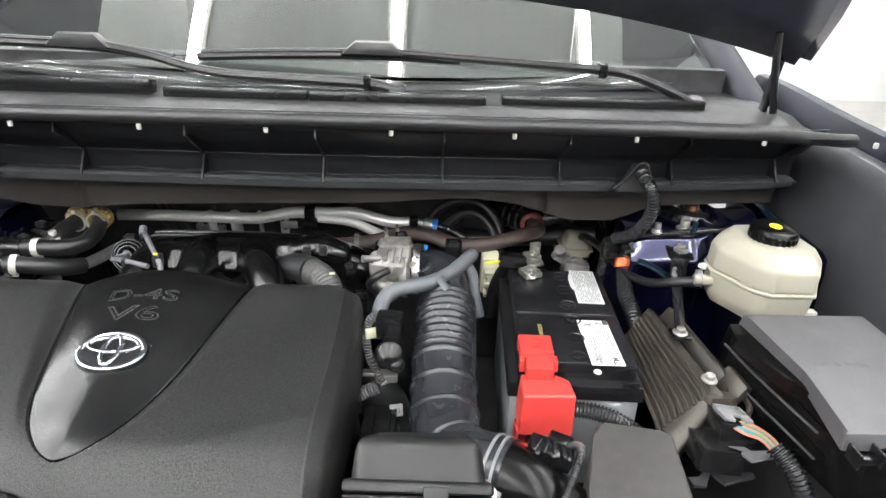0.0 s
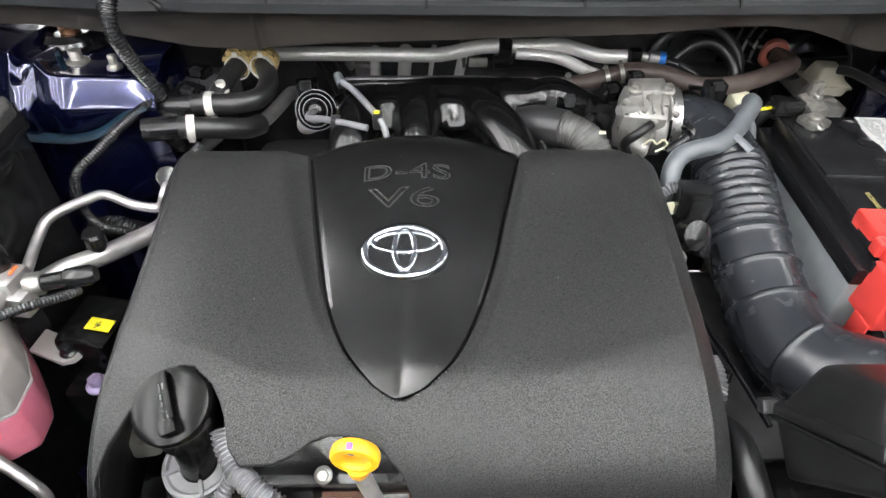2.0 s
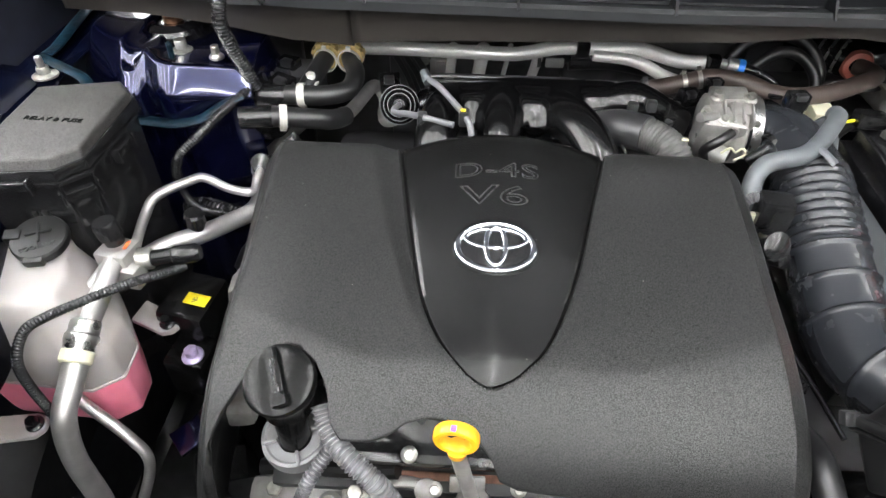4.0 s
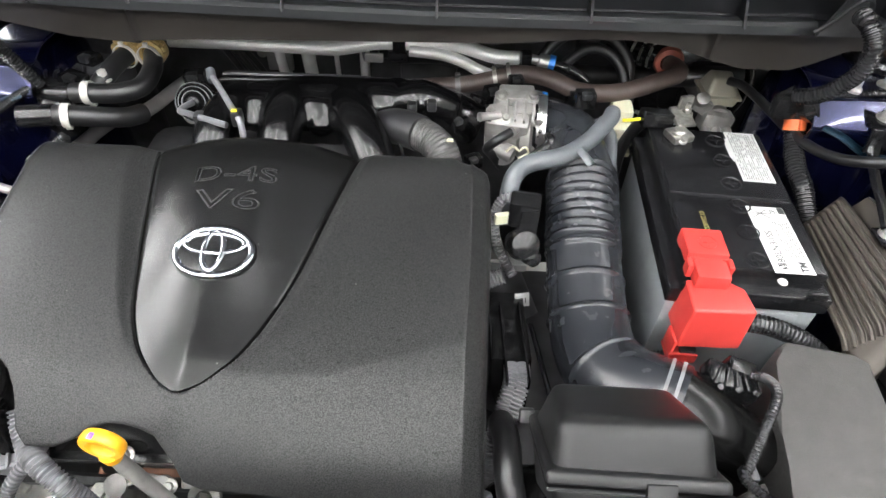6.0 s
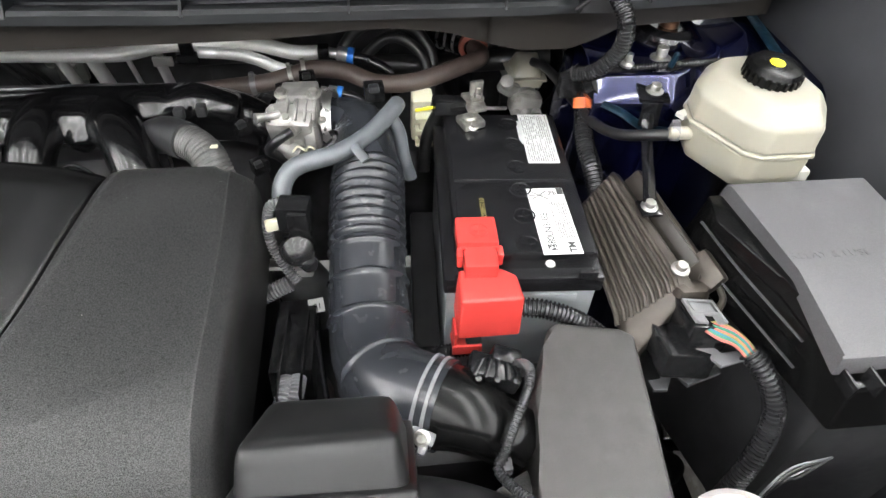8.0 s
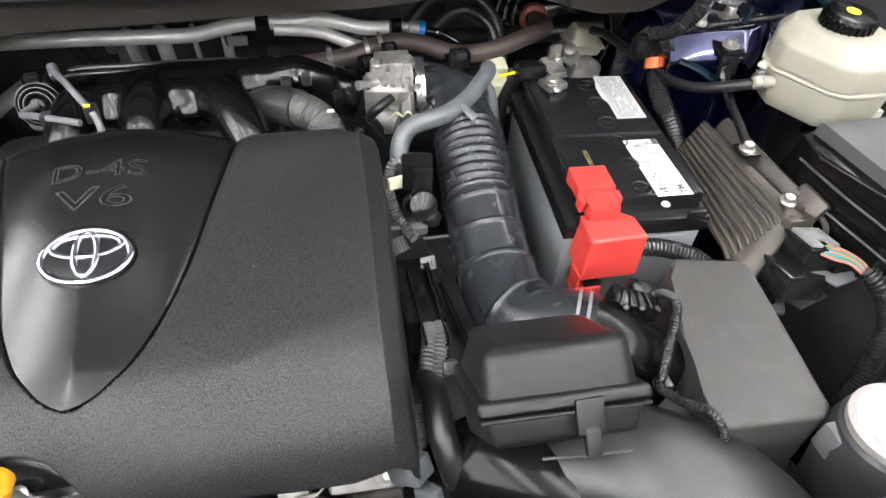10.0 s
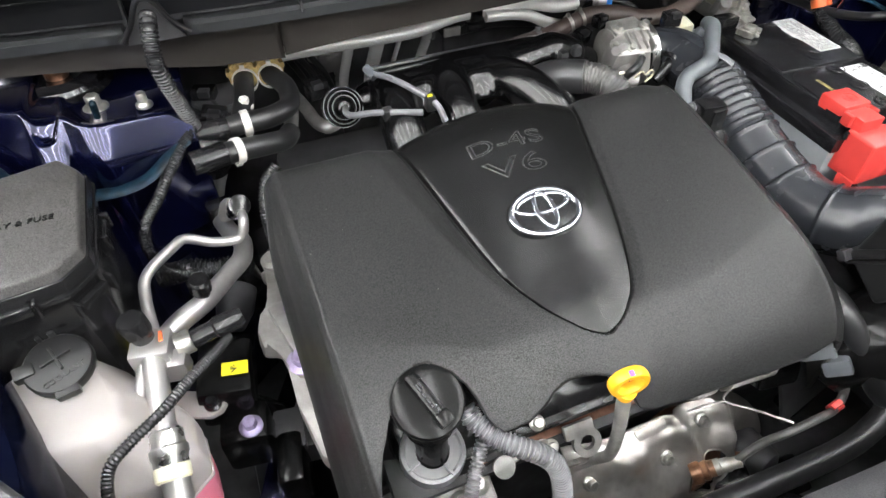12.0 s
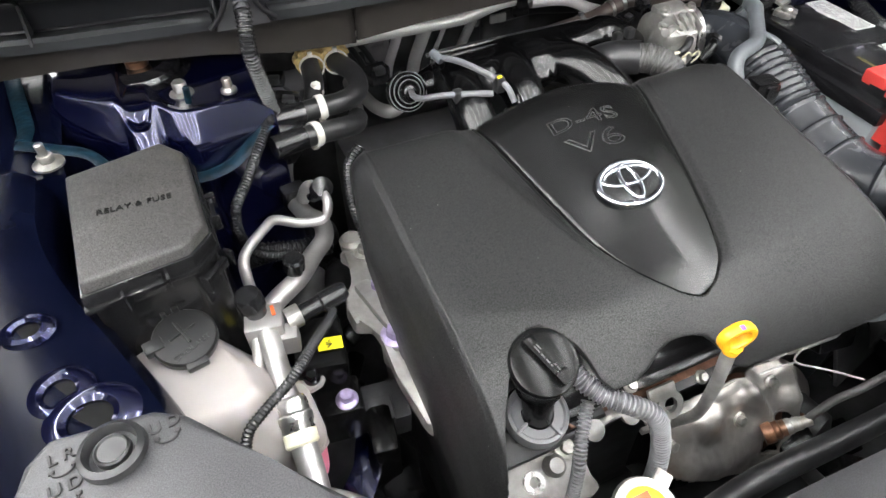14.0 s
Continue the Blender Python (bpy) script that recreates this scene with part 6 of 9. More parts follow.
def throttle_body():
    T = thing("throttle_body", "cast aluminium throttle body with bolted flange", "throttle body", (-0.07, 0.87, 0.93))
    ax = Vector((1, -0.12, 0.06))
    bm = bmesh.new()
    lathe(bm, [(0, -0.03), (0.036, -0.03), (0.044, -0.026), (0.046, -0.012), (0.04, -0.008), (0.04, 0.004), (0.045, 0.008), (0.045, 0.02), (0.038, 0.024), (0, 0.024)], (-0.072, 0.868, 0.95), ax, 36)
    rbox(bm, (-0.075, 0.872, 0.992), (0.046, 0.036, 0.016), 0.004, turn(0, -4, -6))
    rbox(bm, (-0.066, 0.853, 0.985), (0.03, 0.03, 0.02), 0.005, turn(20, 0, 0))
    rbox(bm, (-0.085, 0.848, 0.956), (0.058, 0.036, 0.066), 0.01, turn(22, 0, -8))
    lathe(bm, [(0, -0.03), (0.016, -0.03), (0.0165, 0.004), (0.012, 0.007), (0, 0.007)], (-0.088, 0.832, 0.93), (-0.1, -0.75, 0.5), 22)
    part("housing", bm, ALLOY, T)
    # actuator cover, casting ribs, pipe nipples and small hoses
    bm = bmesh.new()
    rbox(bm, (-0.098, 0.842, 0.968), (0.03, 0.026, 0.034), 0.005, turn(18, 6, -10))
    part("actuator_cover", bm, BLACK, T, "black actuator cover")
    for k in range(4):
        bm = bmesh.new()
        rbox(bm, (-0.088 + 0.011 * k, 0.842 - 0.002 * k, 0.986), (0.003, 0.03, 0.016), 0.001, turn(24, 0, -6))
        part("casting_rib", bm, ALLOY, T)
    for p, q in (((-0.098, 0.836, 0.985), (-0.124, 0.822, 0.99)), ((-0.07, 0.832, 0.972), (-0.082, 0.812, 0.976))):
        tube("nipple", [p, tuple((u + v) / 2 for u, v in zip(p, q)), q], [0.0055, 0.0045, 0.006], ALUTUBE, T, "pale aluminium nipple", n=12)
    tube("vacuum_hose", [(-0.084, 0.812, 0.976), (-0.1, 0.8, 0.972), (-0.112, 0.806, 0.955), (-0.104, 0.82, 0.935), (-0.09, 0.83, 0.91)], 0.006, RUBBER, T, "thin black hose", n=10)
    for p in ((-0.108, 0.846, 0.984), (-0.09, 0.83, 0.984), (-0.046, 0.836, 0.974), (-0.05, 0.838, 0.93)):
        bolt("screw", p, (0, -0.5, 0.9), 0.0048, ZINC, T, 0.006)
    bm = bmesh.new()
    sweep(bm, [(-0.1, 0.834, 0.94), (-0.09, 0.828, 0.938), (-0.076, 0.82, 0.935)], 0.012, 14, 0.006)
    part("shaft_housing", bm, ALLOY, T)
    for p in ((-0.056, 0.855, 1.0), (-0.095, 0.862, 0.998)):
        bolt("screw", p, (0, -0.3, 1), 0.006, ZINC, T, 0.008)
    bm = bmesh.new()
    lathe(bm, [(0.039, -0.006), (0.041, -0.006), (0.041, 0.006), (0.039, 0.006), (0.039, -0.006)], (-0.038, 0.866, 0.953), ax, 32)
    part("clamp", bm, STEEL, T, "bright steel clamp band")
    # white wire loop and small vacuum stub
    tube("spring_loop", [(-0.086, 0.815, 0.945), (-0.078, 0.812, 0.955), (-0.07, 0.812, 0.948), (-0.064, 0.81, 0.956), (-0.058, 0.81, 0.947), (-0.07, 0.81, 0.938)], 0.0015, IVORY, T, n=6)
    tube("vacuum_stub", [(-0.056, 0.806, 0.94), (-0.04, 0.808, 0.953), (-0.026, 0.815, 0.962)], [0.007, 0.008, 0.008], GLOSS, T, n=12)
    bm = bmesh.new()
    lathe(bm, [(0.013, -0.003), (0.0155, -0.003), (0.0155, 0.003), (0.013, 0.003), (0.013, -0.003)], (-0.03, 0.814, 0.96), (0.6, 0.2, 0.3), 24)
    part("vacuum_ring", bm, GLOSS, T)
    return T


throttle_body()


def heater_pipes():
    T = thing("heater_pipes", "bright bent steel heater pipes along the firewall", "pipes", (-0.3, 1.04, 0.95))
    main = [(-0.6, 1.05, 0.962), (-0.5, 1.048, 0.963), (-0.36, 1.04, 0.964), (-0.325, 1.037, 0.968), (-0.28, 1.034, 0.979), (-0.24, 1.034, 0.981), (-0.2, 1.032, 0.981), (-0.165, 1.03, 0.984), (-0.135, 1.032, 0.977), (-0.095, 1.03, 0.967), (-0.058, 1.025, 0.968)]
    tube("upper_pipe", main, 0.0105, PIPE, T, n=16, step=0.006)
    tube("lower_pipe", [(-0.225, 1.024, 0.974), (-0.18, 1.02, 0.972), (-0.15, 1.018, 0.965), (-0.12, 1.018, 0.95), (-0.09, 1.02, 0.938)], 0.0088, PIPE, T, n=14, step=0.006)
    for x, y, r in ((-0.44, 1.06, 0.008), (-0.393, 1.058, 0.011), (-0.35, 1.07, 0.004), (-0.303, 1.065, 0.008)):
        tube("pipe_leg", [(x + 0.004, y, 0.965), (x, y + 0.02, 0.925), (x - 0.004, y + 0.045, 0.88), (x - 0.006, y + 0.06, 0.84)], r, PIPE, T, n=12)
    bm = bmesh.new()
    rbox(bm, (-0.241, 1.033, 0.98), (0.02, 0.026, 0.026), 0.004)
    rbox(bm, (-0.243, 1.025, 0.964), (0.03, 0.01, 0.016), 0.003)
    part("pipe_clip", bm, GLOSS, T, "black pipe clip")
    bm = bmesh.new()
    rbox(bm, (-0.28, 1.03, 0.957), (0.028, 0.006, 0.014), 0.002)
    part("bracket", bm, ALUTUBE, T, "dull mounting tab")
    bm = bmesh.new()
    rbox(bm, (-0.456, 1.13, 0.894), (0.044, 0.012, 0.034), 0.004)
    rbox(bm, (-0.456, 1.123, 0.903), (0.022, 0.006, 0.008), 0.002)
    for k in range(4):
        rbox(bm, (-0.447, 1.128, 0.873 - 0.011 * k), (0.017, 0.008, 0.007), 0.0015)
    rbox(bm, (-0.447, 1.131, 0.857), (0.01, 0.004, 0.05), 0.001)
    part("bracket_plate", bm, ALUTUBE, T, "dull steel bracket")
    bolt("bolt", (-0.487, 1.135, 0.905), (0, -1, 0.2), 0.006, ZINC, T)
    return T


heater_pipes()


def heater_hose():
    T = thing("heater_hose", "brownish black rubber heater hose with spring clamps", "hose", (0.05, 0.97, 0.95))
    tube("hose", [(-0.24, 0.99, 0.93), (-0.19, 0.985, 0.938), (-0.13, 0.985, 0.945), (-0.085, 0.985, 0.958), (-0.062, 0.985, 0.964), (-0.02, 0.972, 0.966), (0.02, 0.95, 0.96), (0.06, 0.942, 0.962), (0.1, 0.948, 0.967), (0.14, 0.965, 0.972), (0.17, 0.985, 0.972), (0.18, 1.01, 0.968), (0.172, 1.035, 0.966)], 0.0125, BROWNHOSE, T, n=16, step=0.007)
    for at, ax in (((-0.095, 0.985, 0.955), (1, 0, 0.25)), ((-0.075, 0.985, 0.961), (1, 0, 0.25))):
        ring_clamp("spring_clamp", at, ax, 0.0132, 0.006, ZINC, T)
    ring_clamp("clip_band", (-0.15, 0.985, 0.942), (1, 0, 0.1), 0.0128, 0.008, GREYLOOM, T)
    bm = bmesh.new()
    rbox(bm, (0.018, 0.948, 0.945), (0.022, 0.02, 0.024), 0.004)
    rbox(bm, (0.018, 0.94, 0.962), (0.018, 0.012, 0.006), 0.002)
    part("hose_clip", bm, GLOSS, T)
    bm = bmesh.new()
    lathe(bm, [(0.013, -0.012), (0.02, -0.01), (0.023, 0), (0.02, 0.008), (0.013, 0.01)], (0.172, 1.04, 0.966), (-0.15, -1, 0.1), 28)
    part("grommet", bm, GROMMET, T, "dull red rubber grommet")
    tube("bulkhead_tube", [(0.175, 1.05, 0.965), (0.13, 1.09, 0.97), (0.11, 1.12, 0.96)], 0.024, GLOSS, T, n=20)
    bm = bmesh.new()
    for d in (0.0, 0.014, 0.028):
        lathe(bm, [(0.0245, -0.002), (0.0262, -0.002), (0.0262, 0.002), (0.0245, 0.002), (0.0245, -0.002)], (0.158 - d * 0.8, 1.065 + d * 0.65, 0.967), (-0.75, 0.65, 0.08), 28)
    part("steel_ring", bm, STEEL, T)
    return T


heater_hose()


def quick_connectors():
    for at, sc in (((-0.02, 1.012, 0.97), 1.0), ((-0.035, 0.935, 0.955), 0.8)):
        T = thing("quick_connector", "fuel line connector with a blue locking clip", "connector", at, "line connectors")
        ax = Vector((1, -0.15, -0.15))
        bm = bmesh.new()
        lathe(bm, [(0, -0.035 * sc), (0.007 * sc, -0.035 * sc), (0.007 * sc, -0.012 * sc), (0.011 * sc, -0.01 * sc), (0.011 * sc, 0.004 * sc), (0.0, 0.004 * sc)], at, ax, 18)
        part("body", bm, ALUTUBE, T)
        bm = bmesh.new()
        lathe(bm, [(0, 0.004 * sc), (0.0125 * sc, 0.004 * sc), (0.0125 * sc, 0.013 * sc), (0, 0.013 * sc)], at, ax, 18)
        part("locking_clip", bm, BLUECLIP, T, "bright blue clip")
        p = Vector(at) + ax.normalized() * 0.013 * sc
        tube("line", [p, p + Vector((0.025, -0.004, -0.006)) * sc, p + Vector((0.05, -0.012, -0.02)) * sc, p + Vector((0.06, -0.02, -0.05)) * sc], 0.0075 * sc, GLOSS, T, n=12)
        bm = bmesh.new()
        rbox(bm, Vector(at) + Vector((-0.03, 0.0, 0.006)) * sc, (0.016 * sc, 0.018 * sc, 0.018 * sc), 0.003)
        part("collar", bm, GLOSS, T)


quick_connectors()

RH = thing("vacuum_hoses", "looped black vacuum hoses at the firewall", "hose", (0.06, 1.02, 0.98))
tube("outer_loop", [(-0.03, 1.03, 0.96), (0.0, 1.04, 0.995), (0.04, 1.04, 1.008), (0.08, 1.03, 1.0), (0.105, 1.015, 0.97), (0.105, 1.0, 0.94)], 0.009, RUBBER, RH, n=14)
tube("inner_loop", [(0.01, 1.02, 0.965), (0.04, 1.02, 0.99), (0.07, 1.015, 0.988), (0.095, 1.0, 0.965), (0.1, 0.98, 0.93)], 0.008, RUBBER, RH, n=14)
tube("down_tube", [(0.1, 0.965, 0.96), (0.096, 0.945, 0.93), (0.094, 0.93, 0.89), (0.092, 0.92, 0.85)], 0.0085, RUBBER, RH, n=12)
DL = thing("firewall_hoses", "thin dark hoses running down the firewall", "hose", (-0.5, 1.1, 0.95))
for k in range(3):
    tube("hose", [(-0.56 + 0.014 * k, 1.08, 1.0), (-0.54 + 0.016 * k, 1.085, 0.95), (-0.515 + 0.018 * k, 1.09, 0.9), (-0.5 + 0.018 * k, 1.1, 0.85)], 0.005, RUBBER, DL, n=10)
SP = thing("engine_harness", "bundled black wiring along the firewall with taped branches", "wiring", (-0.2, 1.1, 0.9))
tube("trunk", [(-0.25, 1.09, 0.935), (-0.18, 1.09, 0.938), (-0.1, 1.08, 0.93), (0.0, 1.07, 0.925), (0.1, 1.07, 0.92), (0.2, 1.07, 0.925), (0.3, 1.05, 0.94)], 0.017, RUBBER, SP, n=14)
tube("branch", [(-0.28, 1.08, 0.95), (-0.2, 1.1, 0.955), (-0.16, 1.1, 0.945)], 0.02, RUBBER, SP, n=14)
ring_clamp("tape_band", (-0.3, 1.08, 0.948), (1, 0, 0.1), 0.02, 0.006, GREYLOOM, SP)


def coil_connector(at, rot, s=1.0, mat=GLOSS):
    T = thing("wiring_connector", "small black wiring plug on the engine", "connector", at, "wiring plugs")
    bm = bmesh.new()
    rbox(bm, at, (0.024 * s, 0.018 * s, 0.02 * s), 0.003, turn(*rot))
    part("shell", bm, mat, T)
    bm = bmesh.new()
    rbox(bm, Vector(at) + Vector((0, -0.008, 0.008)) * s, (0.012 * s, 0.01 * s, 0.008 * s), 0.002, turn(*rot))
    part("latch", bm, BLACK, T)
    return T


for at, rot, s in (((-0.1, 0.94, 0.955), (10, 0, 20), 1.1), ((-0.125, 0.92, 0.95), (0, 10, -20), 1.0), ((0.018, 0.885, 0.985), (0, 0, 5), 1.1), ((-0.15, 0.86, 0.955), (0, 0, 40), 1.0), ((-0.128, 0.81, 0.93), (0, 0, 30), 0.9), ((-0.07, 0.94, 0.975), (0, 0, 10), 0.9), ((-0.52, 0.93, 0.965), (0, 0, 10), 1.2), ((-0.66, 0.93, 0.985), (0, 0, -20), 1.2), ((-0.69, 0.9, 0.97), (0, 0, 30), 1.1), ((-0.655, 0.875, 0.985), (0, 10, -15), 1.2)):
    coil_connector(at, rot, s)


def ivory_connector():
    T = thing("harness_connector", "ivory plastic harness connector beside the battery", "connector", (0.085, 0.93, 0.9))
    bm = bmesh.new()
    rbox(bm, (0.085, 0.935, 0.915), (0.03, 0.03, 0.075), 0.005, turn(10, 0, 0))
    rbox(bm, (0.09, 0.918, 0.9), (0.022, 0.02, 0.05), 0.004, turn(10, 0, 0))
    for k in range(3):
        rbox(bm, (0.09, 0.912, 0.885 + k * 0.02), (0.032, 0.016, 0.008), 0.002, turn(10, 0, 0))
    part("shell", bm, IVORY, T)
    return T


ivory_connector()


def negative_terminal():
    T = thing("battery_clamp", "zinc battery terminal clamp with sensor", "battery clamp", (0.145, 0.85, 0.955))
    bm = bmesh.new()
    lathe(bm, [(0, 0), (0.0105, 0), (0.0095, 0.016), (0.007, 0.018), (0, 0.018)], (0.138, 0.841, 0.954), (0, 0, 1), 20)
    part("post", bm, ZINC, T)
    bm = bmesh.new()
    rbox(bm, (0.14, 0.844, 0.961), (0.03, 0.028, 0.01), 0.003, turn(0, 0, 20))
    rbox(bm, (0.148, 0.872, 0.972), (0.026, 0.034, 0.006), 0.002, turn(15, 0, 12))
    rbox(bm, (0.152, 0.884, 0.985), (0.018, 0.006, 0.022), 0.002, turn(0, 0, 12))
    part("clamp", bm, ZINC, T)
    bolt("bolt", (0.153, 0.875, 0.975), (0, 0, 1), 0.006, ZINC, T, 0.008, nut=True)
    bolt("bolt", (0.141, 0.832, 0.962), (0.3, -0.6, 1), 0.005, ZINC, T, 0.007)
    bm = bmesh.new()
    rbox(bm, (0.115, 0.873, 0.968), (0.045, 0.022, 0.02), 0.004, turn(0, 8, 10))
    part("sensor", bm, GLOSS, T, "black battery sensor block")
    tube("wire", [(0.098, 0.87, 0.968), (0.08, 0.868, 0.966), (0.07, 0.868, 0.965)], 0.0022, STICKY, T, "short yellow wire", n=8)
    tube("cable", [(0.14, 0.88, 0.965), (0.11, 0.9, 0.945), (0.09, 0.9, 0.9), (0.085, 0.89, 0.85)], 0.009, RUBBER, T, n=12)
    return T


negative_terminal()


def master_cylinder():
    T = thing("master_cylinder", "cast brake master cylinder under an ivory filler tank", "master cylinder", (0.22, 0.95, 0.95))
    back = Matrix.Translation((0.033, 0.075, -0.055))
    bm = bmesh.new()
    sweep(bm, [(0.215, 1.02, 0.965), (0.217, 0.97, 0.962), (0.218, 0.91, 0.957)], [0.022, 0.021, 0.019], 20, 0.01)
    rbox(bm, (0.217, 0.91, 0.955), (0.048, 0.03, 0.03), 0.006, turn(0, 8, 0))
    rbox(bm, (0.19, 0.915, 0.978), (0.03, 0.02, 0.024), 0.006, turn(0, 30, 0))
    lathe(bm, [(0, 0), (0.01, 0), (0.01, 0.012), (0.006, 0.014), (0, 0.014)], (0.185, 0.905, 0.988), (-0.2, -0.5, 0.8), 14)
    for dx in (-0.016, 0.0, 0.016):
        lathe(bm, [(0, 0), (0.008, 0), (0.008, 0.01), (0.005, 0.012), (0, 0.012)], (0.217 + dx, 0.896, 0.945), (0, -1, -0.2), 12)
    bm.transform(back)
    part("casting", bm, ALLOY, T)
    bm = bmesh.new()
    frustum(bm, [(0.2, 0.902, 0.99), (0.244, 0.902, 0.99), (0.25, 0.95, 0.99), (0.2, 0.95, 0.99)], [(0.197, 0.9, 1.004), (0.248, 0.9, 1.004), (0.254, 0.954, 1.004), (0.197, 0.954, 1.004)], 0.004, 3, True)
    frustum(bm, [(0.194, 0.897, 1.003), (0.251, 0.897, 1.003), (0.257, 0.957, 1.003), (0.194, 0.957, 1.003)], [(0.194, 0.897, 1.007), (0.251, 0.897, 1.007), (0.257, 0.957, 1.007), (0.194, 0.957, 1.007)], 0.0015, 2, True)
    frustum(bm, [(0.198, 0.902, 1.006), (0.247, 0.902, 1.006), (0.252, 0.953, 1.006), (0.198, 0.953, 1.006)], [(0.21, 0.922, 1.028), (0.24, 0.924, 1.026), (0.246, 0.95, 1.027), (0.21, 0.95, 1.029)], 0.006, 3, True)
    bm.transform(Matrix.Translation((0.03, 0.09, -0.072)))
    part("filler_tank", bm, CREAM, T, "ivory plastic filler tank")
    bm = bmesh.new()
    lathe(bm, [(0.06, -0.02), (0.085, -0.015), (0.1, 0.0), (0.11, 0.03), (0.11, 0.05)], (0.24, 1.08, 0.9), (0, 1, 0), 36)
    part("booster", bm, BLACKPAINT, T, "black brake booster")
    tube("brake_line", [(0.22, 0.978, 0.894), (0.19, 0.97, 0.9), (0.16, 0.98, 0.9), (0.13, 1.0, 0.9)], 0.003, ALUTUBE, T, n=8)
    tube("feed_hose", [(0.259, 1.005, 0.956), (0.27, 0.985, 0.96), (0.28, 0.94, 0.962), (0.287, 0.87, 0.966), (0.293, 0.81, 0.974), (0.305, 0.765, 0.988), (0.33, 0.735, 1.006), (0.365, 0.722, 1.016)], 0.0066, RUBBER, T, "black rubber feed hose", n=14)
    ring_clamp("spring_clamp", (0.353, 0.727, 1.016), (1, -0.3, 0.2), 0.0074, 0.01, ZINC, T)
    return T


master_cylinder()


def loom(name, label, pts, r, pitch=0.0046, depth=0.0022, mat=None, bands=()):
    T = thing(name, label, "wiring loom", pts[0])
    tube("sleeve", pts, r, mat or LOOM, T, n=14, ribs=(pitch, depth))
    for at, ax, m in bands:
        ring_clamp("tape_band", at, ax, r + 0.001, 0.014, m, T)
    return T


loom("cable_loom", "black corrugated loom dropping from the cowl notch", [(0.288, 0.835, 1.13), (0.289, 0.818, 1.128), (0.296, 0.803, 1.112), (0.301, 0.805, 1.085), (0.297, 0.815, 1.06), (0.285, 0.83, 1.035), (0.27, 0.85, 1.02)], 0.0092)
loom("cable_loom", "black corrugated loom with an orange collar beside the battery", [(0.275, 0.885, 1.01), (0.29, 0.868, 0.99), (0.292, 0.855, 0.97), (0.288, 0.83, 0.955), (0.284, 0.8, 0.945), (0.286, 0.77, 0.935), (0.29, 0.74, 0.91)], 0.0115, bands=(((0.292, 0.858, 0.975), (0, -0.3, -0.5), ORANGE),))
loom("cable_loom", "thin braided cable crossing the strut tower", [(0.28, 0.85, 1.02), (0.33, 0.835, 1.035), (0.38, 0.815, 1.05), (0.43, 0.8, 1.06), (0.47, 0.79, 1.065), (0.49, 0.75, 1.06), (0.495, 0.72, 1.05)], 0.0045, 0.0034, 0.0012)
KN = thing("harness_junction", "round black harness junction with clips", "connector", (0.29, 0.85, 1.0))
bm = bmesh.new()
lathe(bm, [(0, -0.015), (0.02, -0.013), (0.024, 0), (0.02, 0.012), (0, 0.014)], (0.3, 0.845, 1.012), (0.3, -0.7, 0.6), 24)
rbox(bm, (0.268, 0.86, 1.0), (0.03, 0.02, 0.03), 0.006)
part("body", bm, GLOSS, KN)

# sensor cluster between cover and intake hose
def sensor_cluster():
    T = thing("solenoid_valve", "black solenoid valve with a grey sleeved wire", "valve", (-0.08, 0.68, 0.93))
    bm = bmesh.new()
    rbox(bm, (-0.074, 0.68, 0.962), (0.034, 0.026, 0.034), 0.004, turn(0, 0, -8))
    rbox(bm, (-0.07, 0.672, 0.945), (0.022, 0.02, 0.06), 0.004)
    part("body", bm, GLOSS, T)
    bm = bmesh.new()
    lathe(bm, [(0, -0.016), (0.017, -0.014), (0.019, 0), (0.016, 0.012), (0.01, 0.015), (0, 0.016)], (-0.074, 0.656, 0.932), (0.15, -0.7, 0.5), 24)
    lathe(bm, [(0, -0.01), (0.009, -0.008), (0.0095, 0.006), (0, 0.01)], (-0.064, 0.645, 0.922), (0.4, -0.7, 0.4), 16)
    part("valve", bm, GLOSS, T)
    bm = bmesh.new()
    rbox(bm, (-0.098, 0.678, 0.95), (0.018, 0.008, 0.014), 0.003, turn(0, 0, 15))
    part("clip", bm, IVORY, T, "ivory clip")
    bm = bmesh.new()
    rbox(bm, (-0.098, 0.688, 0.878), (0.07, 0.03, 0.005), 0.002, turn(-25, 0, 0))
    rbox(bm, (-0.078, 0.67, 0.885), (0.03, 0.014, 0.012), 0.003)
    part("bracket", bm, ALUTUBE, T, "bare metal bracket")
    tube("sleeved_wire", [(-0.083, 0.69, 0.972), (-0.1, 0.69, 0.965), (-0.106, 0.682, 0.94), (-0.1, 0.67, 0.915), (-0.087, 0.66, 0.892), (-0.08, 0.655, 0.882)], 0.0055, GREYLOOM, T, "grey corrugated sleeve", n=12, ribs=(0.0036, 0.0016))
    tube("side_hose", [(-0.09, 0.66, 0.875), (-0.11, 0.655, 0.868), (-0.125, 0.65, 0.862)], 0.009, GREYLOOM, T, n=12, ribs=(0.004, 0.002))
    return T


sensor_cluster()


